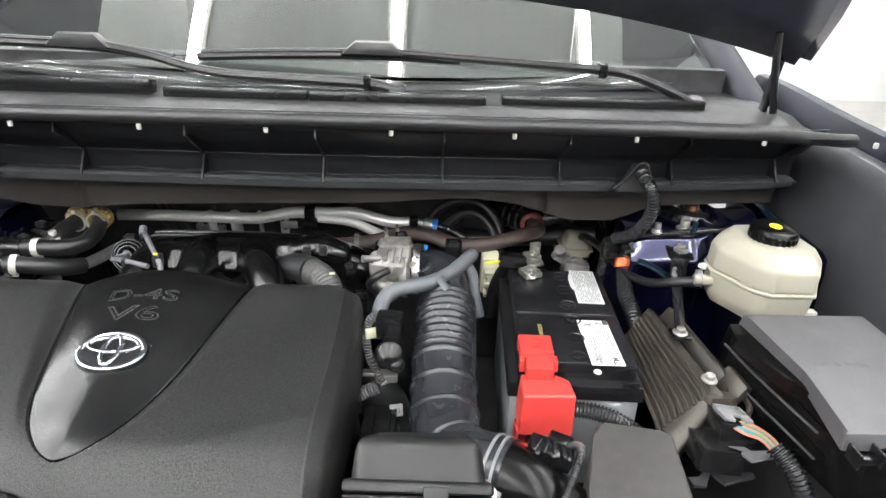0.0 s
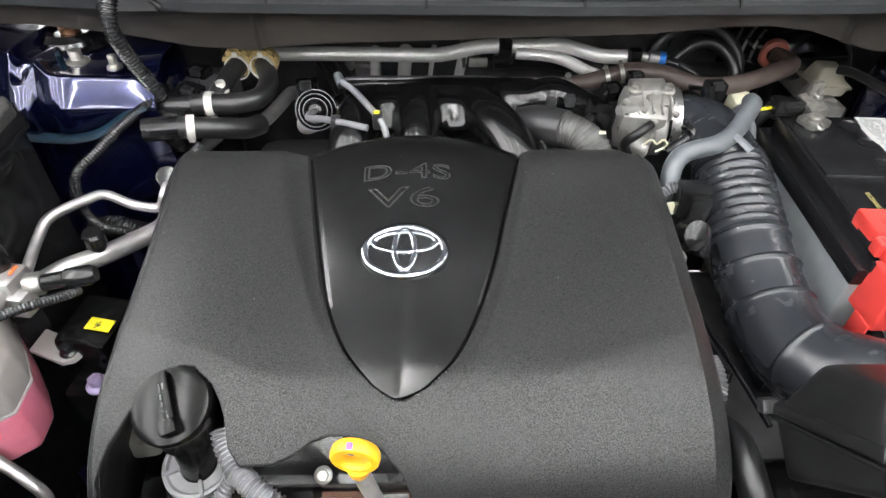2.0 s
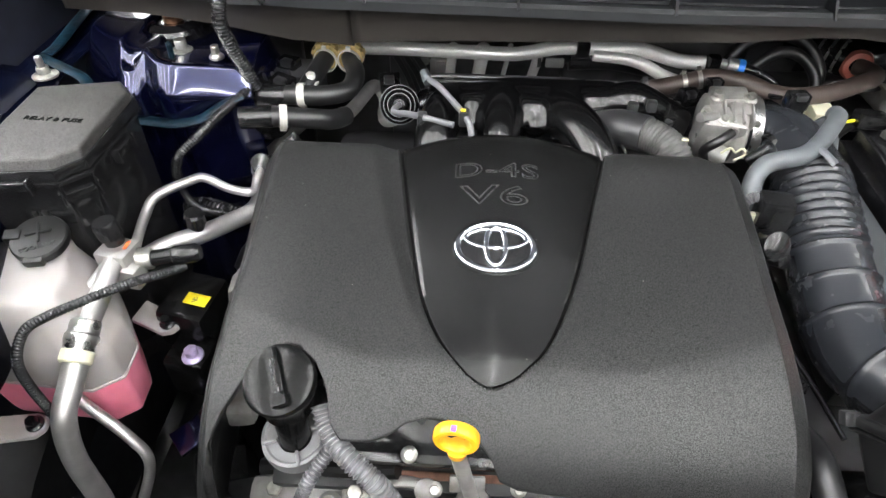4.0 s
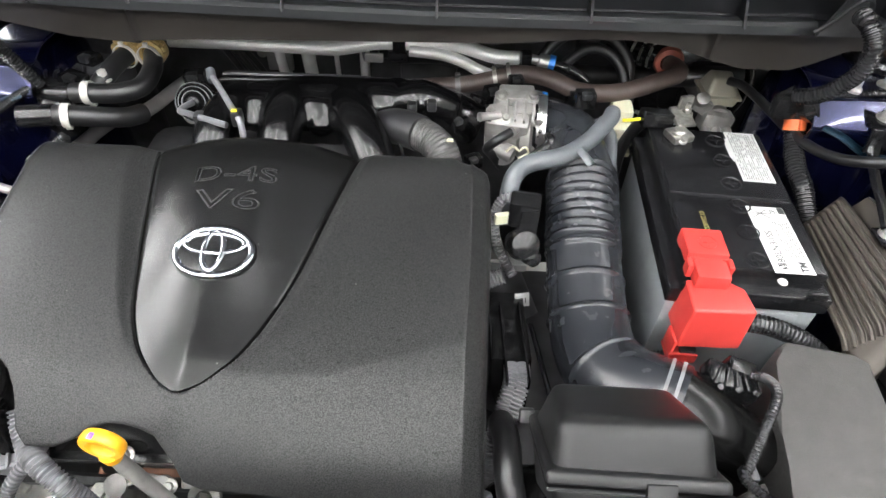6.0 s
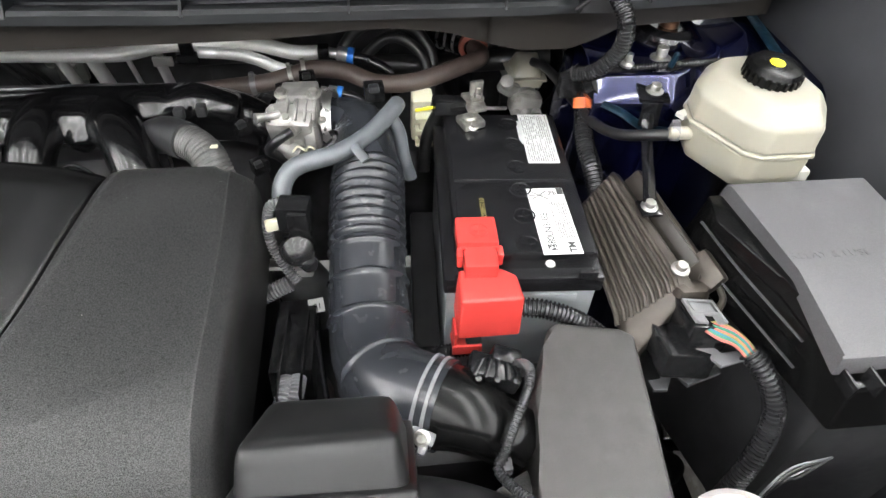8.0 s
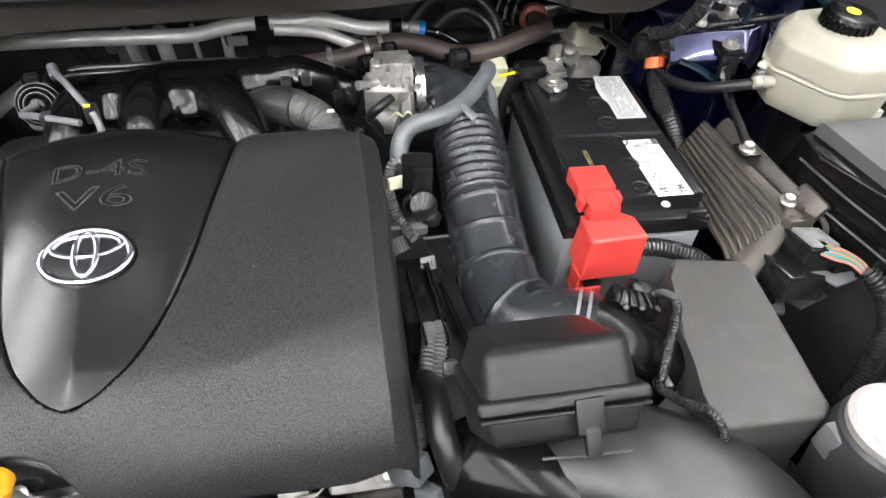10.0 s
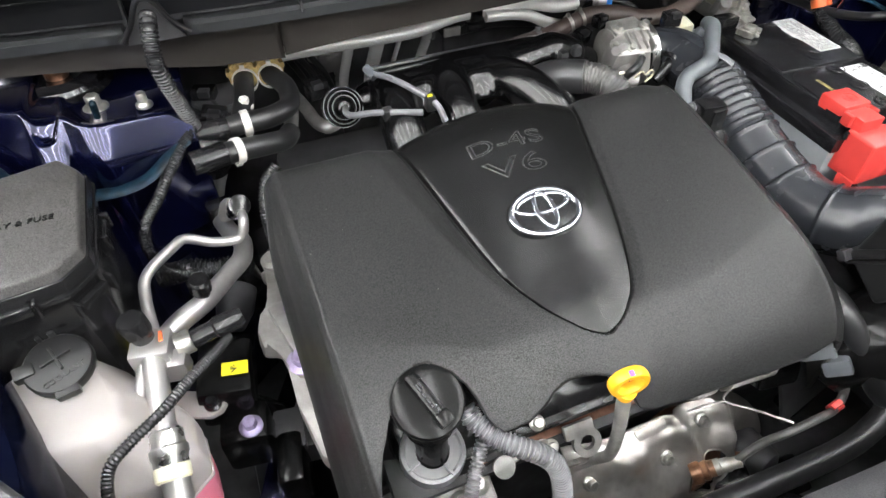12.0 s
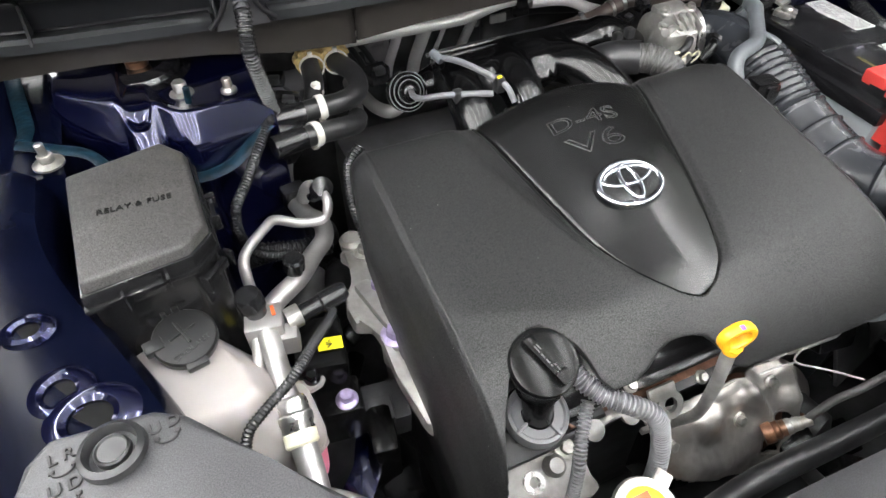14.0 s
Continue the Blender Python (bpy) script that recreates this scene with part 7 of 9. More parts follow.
def loom_tray():
    T = thing("harness_channel", "black plastic harness channel beside the engine cover", "cable channel", (-0.09, 0.6, 0.8))
    bm = bmesh.new()
    rbox(bm, (-0.085, 0.6, 0.83), (0.045, 0.12, 0.05), 0.004, turn(-12, 0, 0))
    rbox(bm, (-0.082, 0.575, 0.845), (0.022, 0.15, 0.03), 0.003, turn(-12, 0, 0))
    part("channel", bm, GLOSS, T)
    for dx in (-0.011, 0.011):
        bm = bmesh.new()
        rbox(bm, (-0.082 + dx, 0.57, 0.866), (0.0025, 0.13, 0.012), 0.0008, turn(-12, 0, 0))
        part("rail", bm, GLOSS, T)
    bm = bmesh.new()
    rbox(bm, (-0.064, 0.652, 0.842), (0.018, 0.004, 0.017), 0.001, turn(-30, 0, 10))
    tg = part("tag", bm, PAPER, T, "small white tag marked 01")
    lettering("tag_print", "01", 0.01, Matrix.Translation((-0.0625, 0.6495, 0.843)) @ turn(60, 0, 10), INK, tg, 0.0002)
    for k, dx in enumerate((-0.006, 0.005)):
        tube("sleeve", [(-0.08 + dx, 0.535, 0.87), (-0.082 + dx, 0.515, 0.872), (-0.09 + dx, 0.49, 0.862), (-0.1 + dx, 0.465, 0.84), (-0.1 + dx, 0.45, 0.8), (-0.095 + dx, 0.44, 0.74)], 0.0075, GREYLOOM, T, "grey corrugated wire sleeve", n=12, ribs=(0.004, 0.002))
    tube("guard_rod", [(-0.06, 0.6, 0.86), (-0.05, 0.53, 0.86), (-0.04, 0.47, 0.855)], 0.003, BLACKPAINT, T, n=8)
    return T


loom_tray()


# ---- coolant hoses and fuel damper, passenger side rear ----
def coolant_hoses():
    T = thing("coolant_hoses", "black rubber coolant hoses with white clamps", "hose", (-0.6, 0.85, 0.95))
    tube("upper_hose", [(-0.648, 0.842, 0.988), (-0.623, 0.8423, 0.9896), (-0.595, 0.847, 0.987), (-0.567, 0.866, 0.986), (-0.562, 0.9, 0.992), (-0.577, 0.945, 0.992)], 0.0125, RUBBER, T, n=18)
    tube("lower_hose", [(-0.656, 0.806, 0.977), (-0.64, 0.8094, 0.976), (-0.605, 0.821, 0.968), (-0.583, 0.838, 0.958), (-0.573, 0.862, 0.95)], 0.0128, RUBBER, T, n=18)
    tube("steel_outlet", [(-0.575, 0.856, 0.951), (-0.566, 0.89, 0.947), (-0.557, 0.935, 0.944), (-0.551, 0.972, 0.938), (-0.542, 0.982, 0.925), (-0.534, 0.962, 0.917), (-0.53, 0.92, 0.921), (-0.52, 0.884, 0.932), (-0.5, 0.89, 0.936)], 0.0092, ALUTUBE, T, "dull metal coolant pipe", n=16)
    tube("rear_hose", [(-0.608, 0.943, 0.995), (-0.612, 0.915, 0.995), (-0.618, 0.885, 0.99), (-0.63, 0.86, 0.975)], 0.0125, RUBBER, T, n=16)
    for at, ax, r in (((-0.622, 0.8425, 0.9895), (1, 0.08, 0), 0.0131), ((-0.64, 0.8095, 0.976), (1, 0.3, -0.15), 0.0134)):
        ring_clamp("clamp", at, ax, r, 0.009, WHITEPL, T, 0.0016, "white plastic-coated clamp", ear=-1)
    for x in (-0.608, -0.575):
        ring_clamp("spring_clamp", (x, 0.928, 0.996), (0.1, 1, 0), 0.0152, 0.005, PIPE, T)
        bm = bmesh.new()
        lathe(bm, [(0.012, -0.008), (0.018, -0.008), (0.019, 0), (0.018, 0.01), (0.011, 0.012)], (x, 0.943, 0.998), (0.05, 1, 0), 20)
        for k in range(5):
            q = math.pi * (0.1 + 0.2 * k)
            rbox(bm, (x + 0.019 * math.cos(q), 0.942, 0.998 + 0.019 * math.sin(q)), (0.007, 0.012, 0.004), 0.001, turn(0, -math.degrees(q) + 90, 0))
        part("wire_clamp", bm, BRASSY, T, "yellow zinc wire clamp")
    return T


coolant_hoses()


def water_outlet():
    T = thing("water_outlet", "black coolant outlet housing with plugs", "coolant housing", (-0.67, 0.85, 0.95))
    bm = bmesh.new()
    lathe(bm, [(0, -0.03), (0.03, -0.03), (0.034, 0), (0.03, 0.02), (0.02, 0.026), (0, 0.026)], (-0.67, 0.85, 0.965), (0.3, -0.3, 0.8), 24)
    lathe(bm, [(0, -0.02), (0.014, -0.02), (0.014, 0.018), (0, 0.018)], (-0.66, 0.842, 0.987), (1, 0, 0), 18)
    lathe(bm, [(0, -0.02), (0.014, -0.02), (0.014, 0.02), (0, 0.02)], (-0.672, 0.803, 0.978), (1, 0.25, -0.05), 18)
    rbox(bm, (-0.69, 0.86, 0.985), (0.03, 0.05, 0.02), 0.005, turn(0, 0, 20))
    part("housing", bm, GLOSS, T)
    for i in range(5):
        tube("wire", [(-0.7 + 0.012 * i, 0.9, 0.985 + 0.002 * i), (-0.69 + 0.012 * i, 0.875, 0.998 - 0.002 * i), (-0.675 + 0.01 * i, 0.85, 0.99), (-0.66 + 0.004 * i, 0.83, 0.975)], 0.0022, RUBBER, T, n=6)
    bolt("bleed_plug", (-0.617, 0.878, 0.988), (0, -0.1, 1), 0.0065, WHITEPL, T, 0.014, "white plastic bleed plug")
    bm = bmesh.new()
    rbox(bm, (-0.66, 0.93, 0.96), (0.09, 0.06, 0.05), 0.008)
    part("bracket", bm, DEEP, T)
    return T


water_outlet()


def fuel_damper():
    T = thing("fuel_damper", "round stepped fuel damper with grey lines", "fuel damper", (-0.498, 0.865, 0.965))
    ax = Vector((0.05, -0.9, 0.45))
    bm = bmesh.new()
    lathe(bm, [(0, -0.03), (0.016, -0.03), (0.023, -0.022), (0.0265, -0.012), (0.0265, 0.0), (0.0245, 0.003), (0.023, 0.001), (0.021, 0.004), (0.019, 0.006), (0.0175, 0.003), (0.0155, 0.006), (0.0125, 0.009), (0.011, 0.006), (0.008, 0.01), (0, 0.012)], (-0.5, 0.868, 0.966), ax, 40)
    part("body", bm, GLOSS, T)
    for r, d in ((0.0255, 0.002), (0.0205, 0.0055), (0.015, 0.0075)):
        bm = bmesh.new()
        lathe(bm, [(r, -0.0008), (r + 0.0008, -0.0008), (r + 0.0008, 0.0008), (r, 0.0008), (r, -0.0008)], Vector((-0.5, 0.868, 0.966)) + ax.normalized() * d, ax, 36)
        part("ring", bm, SLIDE, T)
    tube("lower_line", [(-0.499, 0.857, 0.972), (-0.503, 0.84, 0.976), (-0.5, 0.82, 0.982), (-0.48, 0.8, 0.992), (-0.455, 0.783, 0.997), (-0.425, 0.772, 0.996)], 0.0038, LINE, T, "grey fuel line", n=12)
    tube("upper_line", [(-0.462, 0.852, 1.014), (-0.445, 0.825, 1.017), (-0.425, 0.795, 1.012), (-0.408, 0.772, 1.003), (-0.402, 0.758, 0.986)], 0.0038, LINE, T, "grey fuel line", n=12)
    bm = bmesh.new()
    lathe(bm, [(0, -0.008), (0.0055, -0.008), (0.006, 0), (0.0055, 0.01), (0, 0.012)], (-0.463, 0.853, 1.014), (-0.3, 0.8, 0.3), 14)
    part("line_end", bm, VENT, T)
    for at in ((-0.463, 0.79, 0.99), (-0.413, 0.78, 1.002)):
        bm = bmesh.new()
        rbox(bm, at, (0.012, 0.014, 0.02), 0.003)
        part("line_clip", bm, BLACK, T)
    bm = bmesh.new()
    rbox(bm, (-0.414, 0.778, 1.0125), (0.006, 0.004, 0.003), 0.001)
    part("paint_mark", bm, STICKY, T)
    return T


fuel_damper()


# ---- passenger side: relay box, coolant bottle, refrigerant lines ----
def relay_box():
    T = thing("fuse_box", "black relay box with a grained grey angled lid", "fuse box", (-0.83, 0.67, 0.9), "fuse boxes")
    lid = [(-0.884, 0.737), (-0.797, 0.758), (-0.777, 0.732), (-0.774, 0.617), (-0.793, 0.596), (-0.874, 0.586)]
    bm = bmesh.new()
    prism(bm, lid, 1.034, 1.047, 0.004, 0.0035, segs=3)
    L = part("lid", bm, LIDGRAIN, T, "grained grey plastic lid")
    lettering("raised_lettering", "RELAY & FUSE", 0.0092, Matrix.Translation((-0.8265, 0.667, 1.0473)) @ turn(0, 0, -2), VOID, L, 0.0008, space=1.08)
    def grown(k, d=0):
        cx, cy = -0.828, 0.67
        return [(cx + (x - cx) * k, cy + (y - cy) * k) for x, y in lid]
    bm = bmesh.new()
    prism(bm, grown(1.035), 1.026, 1.037, 0.001, 0.002)
    part("lid_flange", bm, GLOSS, T)
    bm = bmesh.new()
    prism(bm, grown(1.065), 1.0205, 1.0245, 0, 0.0012)
    part("base_flange", bm, GLOSS, T)
    bm = bmesh.new()
    prism(bm, grown(0.98), 0.78, 1.022, 0, 0.004)
    part("box", bm, GLOSS, T)
    for at, rz in (((-0.83, 0.5835, 1.025), 7), ((-0.778, 0.599, 1.01), 48), ((-0.77, 0.675, 1.012), 90)):
        bm = bmesh.new()
        rbox(bm, at, (0.026, 0.006, 0.009), 0.0012, turn(0, 0, rz))
        for d in (-0.017, 0.017):
            v = turn(0, 0, rz) @ Vector((d, -0.001, 0))
            rbox(bm, Vector(at) + v, (0.0026, 0.009, 0.017), 0.0008, turn(0, 0, rz))
        part("latch", bm, GLOSS, T)
    return T


relay_box()


def coolant_bottle():
    T = thing("coolant_bottle", "milky white coolant bottle with pink coolant and black cap", "coolant bottle", (-0.8, 0.54, 0.8))
    def skin(rings, name, mat, label=""):
        bm = bmesh.new()
        V = [[bm.verts.new((x, y, z)) for x, y in poly] for poly, z in rings]
        n = len(V[0])
        bm.faces.new(list(reversed(V[0])))
        bm.faces.new(V[-1])
        for a, c in zip(V, V[1:]):
            for i in range(n):
                bm.faces.new((a[i], a[(i + 1) % n], c[(i + 1) % n], c[i]))
        bevel_all(bm, list(bm.edges), 0.006, 3)
        return part(name, bm, mat, T, label, angle=60)
    foot = [(-0.888, 0.56), (-0.884, 0.592), (-0.84, 0.608), (-0.79, 0.598), (-0.76, 0.56), (-0.736, 0.525), (-0.733, 0.487), (-0.758, 0.468), (-0.88, 0.475)]
    def g(k, dx=0, dy=0):
        return [(-0.795 + (x + 0.795) * k + dx, 0.535 + (y - 0.535) * k + dy) for x, y in foot]
    top = [(-0.876, 0.548), (-0.87, 0.584), (-0.838, 0.598), (-0.805, 0.59), (-0.79, 0.56), (-0.775, 0.535), (-0.772, 0.505), (-0.79, 0.49), (-0.865, 0.495)]
    skin([(g(0.96), 0.866), (g(1.0), 0.888), (g(0.97), 0.91), (top, 0.95), ([(-0.832 + (x + 0.832) * 0.88, 0.555 + (y - 0.555) * 0.88) for x, y in top], 0.959)], "bottle", MILKY)
    skin([(g(0.86), 0.8), (g(0.9), 0.815), (g(0.955), 0.867)], "filled_part", PINK, "pink coolant showing through the bottle")
    skin([(g(0.985), 0.8655), (g(0.985), 0.8695)], "weld_seam", MILKY)
    # moulded mounting ears with their bolts
    for at, rz, w in (((-0.744, 0.578, 0.848), -20, 0.05), ((-0.852, 0.462, 0.806), 15, 0.044)):
        bm = bmesh.new()
        ear = Matrix.Translation(at) @ turn(12, 0, rz)
        prism(bm, [(-w * 0.6, -0.012), (w * 0.3, -0.014), (w * 0.5, -0.008), (w * 0.56, 0.0), (w * 0.5, 0.008), (w * 0.3, 0.013), (-w * 0.6, 0.016)], -0.003, 0.003, 0.001, 0.002, ear)
        part("mounting_ear", bm, MILKY, T)
        bolt("ear_bolt", ear @ Vector((w * 0.3, 0, 0.003)), (0, -0.2, 1), 0.006, BLACKPAINT, T, 0.012)
    # filler neck and flip cap
    bm = bmesh.new()
    lathe(bm, [(0.022, -0.02), (0.022, 0.008), (0, 0.008)], (-0.82, 0.573, 0.955), (0.05, -0.2, 1), 24)
    part("neck", bm, MILKY, T)
    ax = Vector((0.05, -0.25, 1))
    m = axis_frame((-0.82, 0.572, 0.966), ax)
    bm = bmesh.new()
    lathe(bm, [(0, 0), (0.0255, 0), (0.0265, 0.003), (0.0265, 0.009), (0.025, 0.011), (0, 0.0115)], (-0.82, 0.572, 0.966), ax, 36)
    cap = part("cap", bm, SATIN, T, "black flip cap with raised ribs")
    for c, s in (((0, -0.024, 0.006), (0.018, 0.012, 0.009)), ((-0.024, 0.004, 0.008), (0.016, 0.012, 0.01)), ((0.003, 0.028, 0.01), (0.006, 0.008, 0.014)), ((-0.007, 0.028, 0.01), (0.004, 0.008, 0.012))):
        t = bmesh.new()
        rbox(t, c, s, 0.002)
        t.transform(m)
        part("cap_tab", t, SATIN, cap)
    for rz in (0, 90):
        t = bmesh.new()
        rbox(t, (0, 0.004, 0.0122), (0.024, 0.0025, 0.003), 0.0008, turn(0, 0, rz + 12))
        t.transform(m)
        part("cap_rib", t, SATIN, cap)
    lettering("raised_lettering", "COOLANT", 0.0065, m @ Matrix.Translation((0.002, -0.013, 0.0116)) @ turn(0, 0, 14), HEADGREY, cap, 0.0004, space=1.1)
    return T


coolant_bottle()


def refrigerant_lines():
    T = thing("refrigerant_lines", "dull aluminium air conditioning pipes with valve block", "pipes", (-0.72, 0.65, 0.93))
    tube("suction_pipe", [(-0.655, 0.92, 0.9), (-0.672, 0.89, 0.895), (-0.683, 0.85, 0.89), (-0.683, 0.81, 0.89), (-0.675, 0.772, 0.893), (-0.664, 0.742, 0.9), (-0.668, 0.718, 0.897), (-0.686, 0.698, 0.897), (-0.712, 0.662, 0.904), (-0.74, 0.64, 0.906), (-0.765, 0.62, 0.9)], 0.0108, ALUTUBE, T, n=16)
    tube("thin_pipe", [(-0.655, 0.745, 0.945), (-0.655, 0.725, 0.94), (-0.664, 0.72, 0.925), (-0.69, 0.718, 0.93), (-0.715, 0.717, 0.945), (-0.728, 0.706, 0.948), (-0.755, 0.675, 0.948), (-0.76, 0.65, 0.94), (-0.757, 0.61, 0.93)], 0.0055, ALUTUBE, T, n=12)
    tube("down_pipe", [(-0.756, 0.57, 0.945), (-0.756, 0.54, 0.937), (-0.756, 0.51, 0.93), (-0.756, 0.477, 0.92)], 0.0098, ALUTUBE, T, n=18)
    tube("flex_pipe", [(-0.755, 0.479, 0.921), (-0.755, 0.452, 0.905), (-0.756, 0.428, 0.888), (-0.76, 0.416, 0.84), (-0.752, 0.405, 0.78), (-0.738, 0.385, 0.72)], [0.0112, 0.011, 0.0105, 0.0104, 0.0104, 0.0104], ALUTUBE, T, n=18)
    tube("service_line", [(-0.766, 0.57, 0.94), (-0.772, 0.54, 0.933), (-0.778, 0.505, 0.918), (-0.788, 0.482, 0.895), (-0.78, 0.47, 0.86), (-0.73, 0.45, 0.82), (-0.715, 0.44, 0.79), (-0.73, 0.42, 0.74)], 0.0055, ALUTUBE, T, n=12)
    # crimped joint
    bm = bmesh.new()
    ax = Vector((-0.02, -0.6, -0.32))
    lathe(bm, [(0.0115, -0.022), (0.0135, -0.02), (0.0135, -0.009), (0.0152, -0.007), (0.0152, -0.001), (0.0138, 0.001), (0.0138, 0.006), (0.0125, 0.008)], (-0.755, 0.484, 0.924), ax, 24)
    part("crimp_collar", bm, STEEL, T, "bright crimped collar")
    bm = bmesh.new()
    lathe(bm, [(0.0125, 0.006), (0.0142, 0.0075), (0.0142, 0.017), (0.0125, 0.019)], (-0.755, 0.484, 0.924), ax, 24)
    part("collar_ring", bm, IVORY, T, "ivory plastic collar")
    # valve block
    bm = bmesh.new()
    rbox(bm, (-0.756, 0.582, 0.94), (0.034, 0.03, 0.03), 0.003, turn(0, 0, -10))
    rbox(bm, (-0.749, 0.57, 0.93), (0.038, 0.02, 0.024), 0.003, turn(0, 0, -10))
    part("valve_block", bm, ALUTUBE, T, "machined aluminium valve block")
    bm = bmesh.new()
    hexa = [(0.012 * math.cos(math.pi / 3 * i), 0.012 * math.sin(math.pi / 3 * i)) for i in range(6)]
    prism(bm, hexa, 0, 0.014, 0, 0.001, axis_frame((-0.737, 0.581, 0.94), (1, 0.15, 0.05)), 1)
    part("hex_nut", bm, ZINC, T)
    bm = bmesh.new()
    lathe(bm, [(0, -0.002), (0.0095, -0.002), (0.0095, 0.008), (0.012, 0.01), (0.0125, 0.024), (0.0105, 0.028), (0, 0.028)], (-0.76, 0.589, 0.954), (-0.1, 0, 1), 20)
    part("service_cap", bm, GLOSS, T, "black service port cap")
    bm = bmesh.new()
    rbox(bm, (-0.746, 0.585, 0.9552), (0.0035, 0.012, 0.002), 0.0008)
    part("orange_mark", bm, ORANGE, T)
    bm = bmesh.new()
    lathe(bm, [(0, 0), (0.0085, 0), (0.0085, 0.022), (0.01, 0.024), (0.01, 0.045), (0.007, 0.05), (0, 0.05)], (-0.725, 0.583, 0.94), (1, 0.18, 0.08), 16)
    part("pressure_switch", bm, GLOSS, T, "black pressure switch")
    bm = bmesh.new()
    lathe(bm, [(0, -0.006), (0.0085, -0.006), (0.0085, 0.002), (0.0115, 0.004), (0.0115, 0.017), (0.009, 0.02), (0, 0.02)], (-0.713, 0.663, 0.918), (0.1, -0.1, 1), 18)
    part("port_cap", bm, GLOSS, T, "small black port cap")
    bm = bmesh.new()
    lathe(bm, [(0, -0.02), (0.009, -0.02), (0.009, 0), (0.012, 0.002), (0.012, 0.016), (0, 0.018)], (-0.658, 0.752, 0.94), (0.25, -0.6, 0.7), 18)
    part("sensor_plug", bm, GLOSS, T)
    tube("sensor_stub", [(-0.675, 0.775, 0.915), (-0.668, 0.768, 0.935), (-0.662, 0.758, 0.942)], 0.008, ALUTUBE, T, n=14)
    bm = bmesh.new()
    rbox(bm, (-0.68, 0.81, 0.895), (0.03, 0.022, 0.03), 0.004, turn(0, 0, 10))
    part("pipe_clamp", bm, GLOSS, T)
    return T


refrigerant_lines()
loom("sensor_cable", "ribbed black sensor cable over the coolant bottle", [(-0.694, 0.583, 0.93), (-0.702, 0.566, 0.938), (-0.722, 0.535, 0.953), (-0.747, 0.502, 0.962), (-0.775, 0.485, 0.957), (-0.792, 0.475, 0.948), (-0.8, 0.46, 0.925), (-0.8, 0.455, 0.89), (-0.79, 0.45, 0.84)], 0.0044, 0.0032, 0.0009)
loom("cable_loom", "black corrugated loom dropping from the passenger cowl notch", [(-0.685, 0.835, 1.13), (-0.686, 0.818, 1.126), (-0.69, 0.806, 1.1), (-0.688, 0.812, 1.07), (-0.682, 0.828, 1.03), (-0.678, 0.838, 1.0)], 0.0078, 0.0042, 0.0018)
loom("cable_loom", "thin corrugated loom hanging beside the strut tower", [(-0.678, 0.838, 1.005), (-0.69, 0.815, 1.0), (-0.71, 0.785, 0.99), (-0.73, 0.758, 0.975), (-0.75, 0.735, 0.96), (-0.755, 0.728, 0.93), (-0.74, 0.72, 0.9), (-0.7, 0.72, 0.885)], 0.0056, 0.0036, 0.0014)
LH = thing("lower_loom", "black ribbed loom low behind the relay box", "wiring loom", (-0.72, 0.74, 0.86))
tube("sleeve", [(-0.76, 0.74, 0.88), (-0.73, 0.735, 0.885), (-0.7, 0.73, 0.88), (-0.66, 0.735, 0.87)], 0.012, LOOM, LH, n=14, ribs=(0.005, 0.0025))


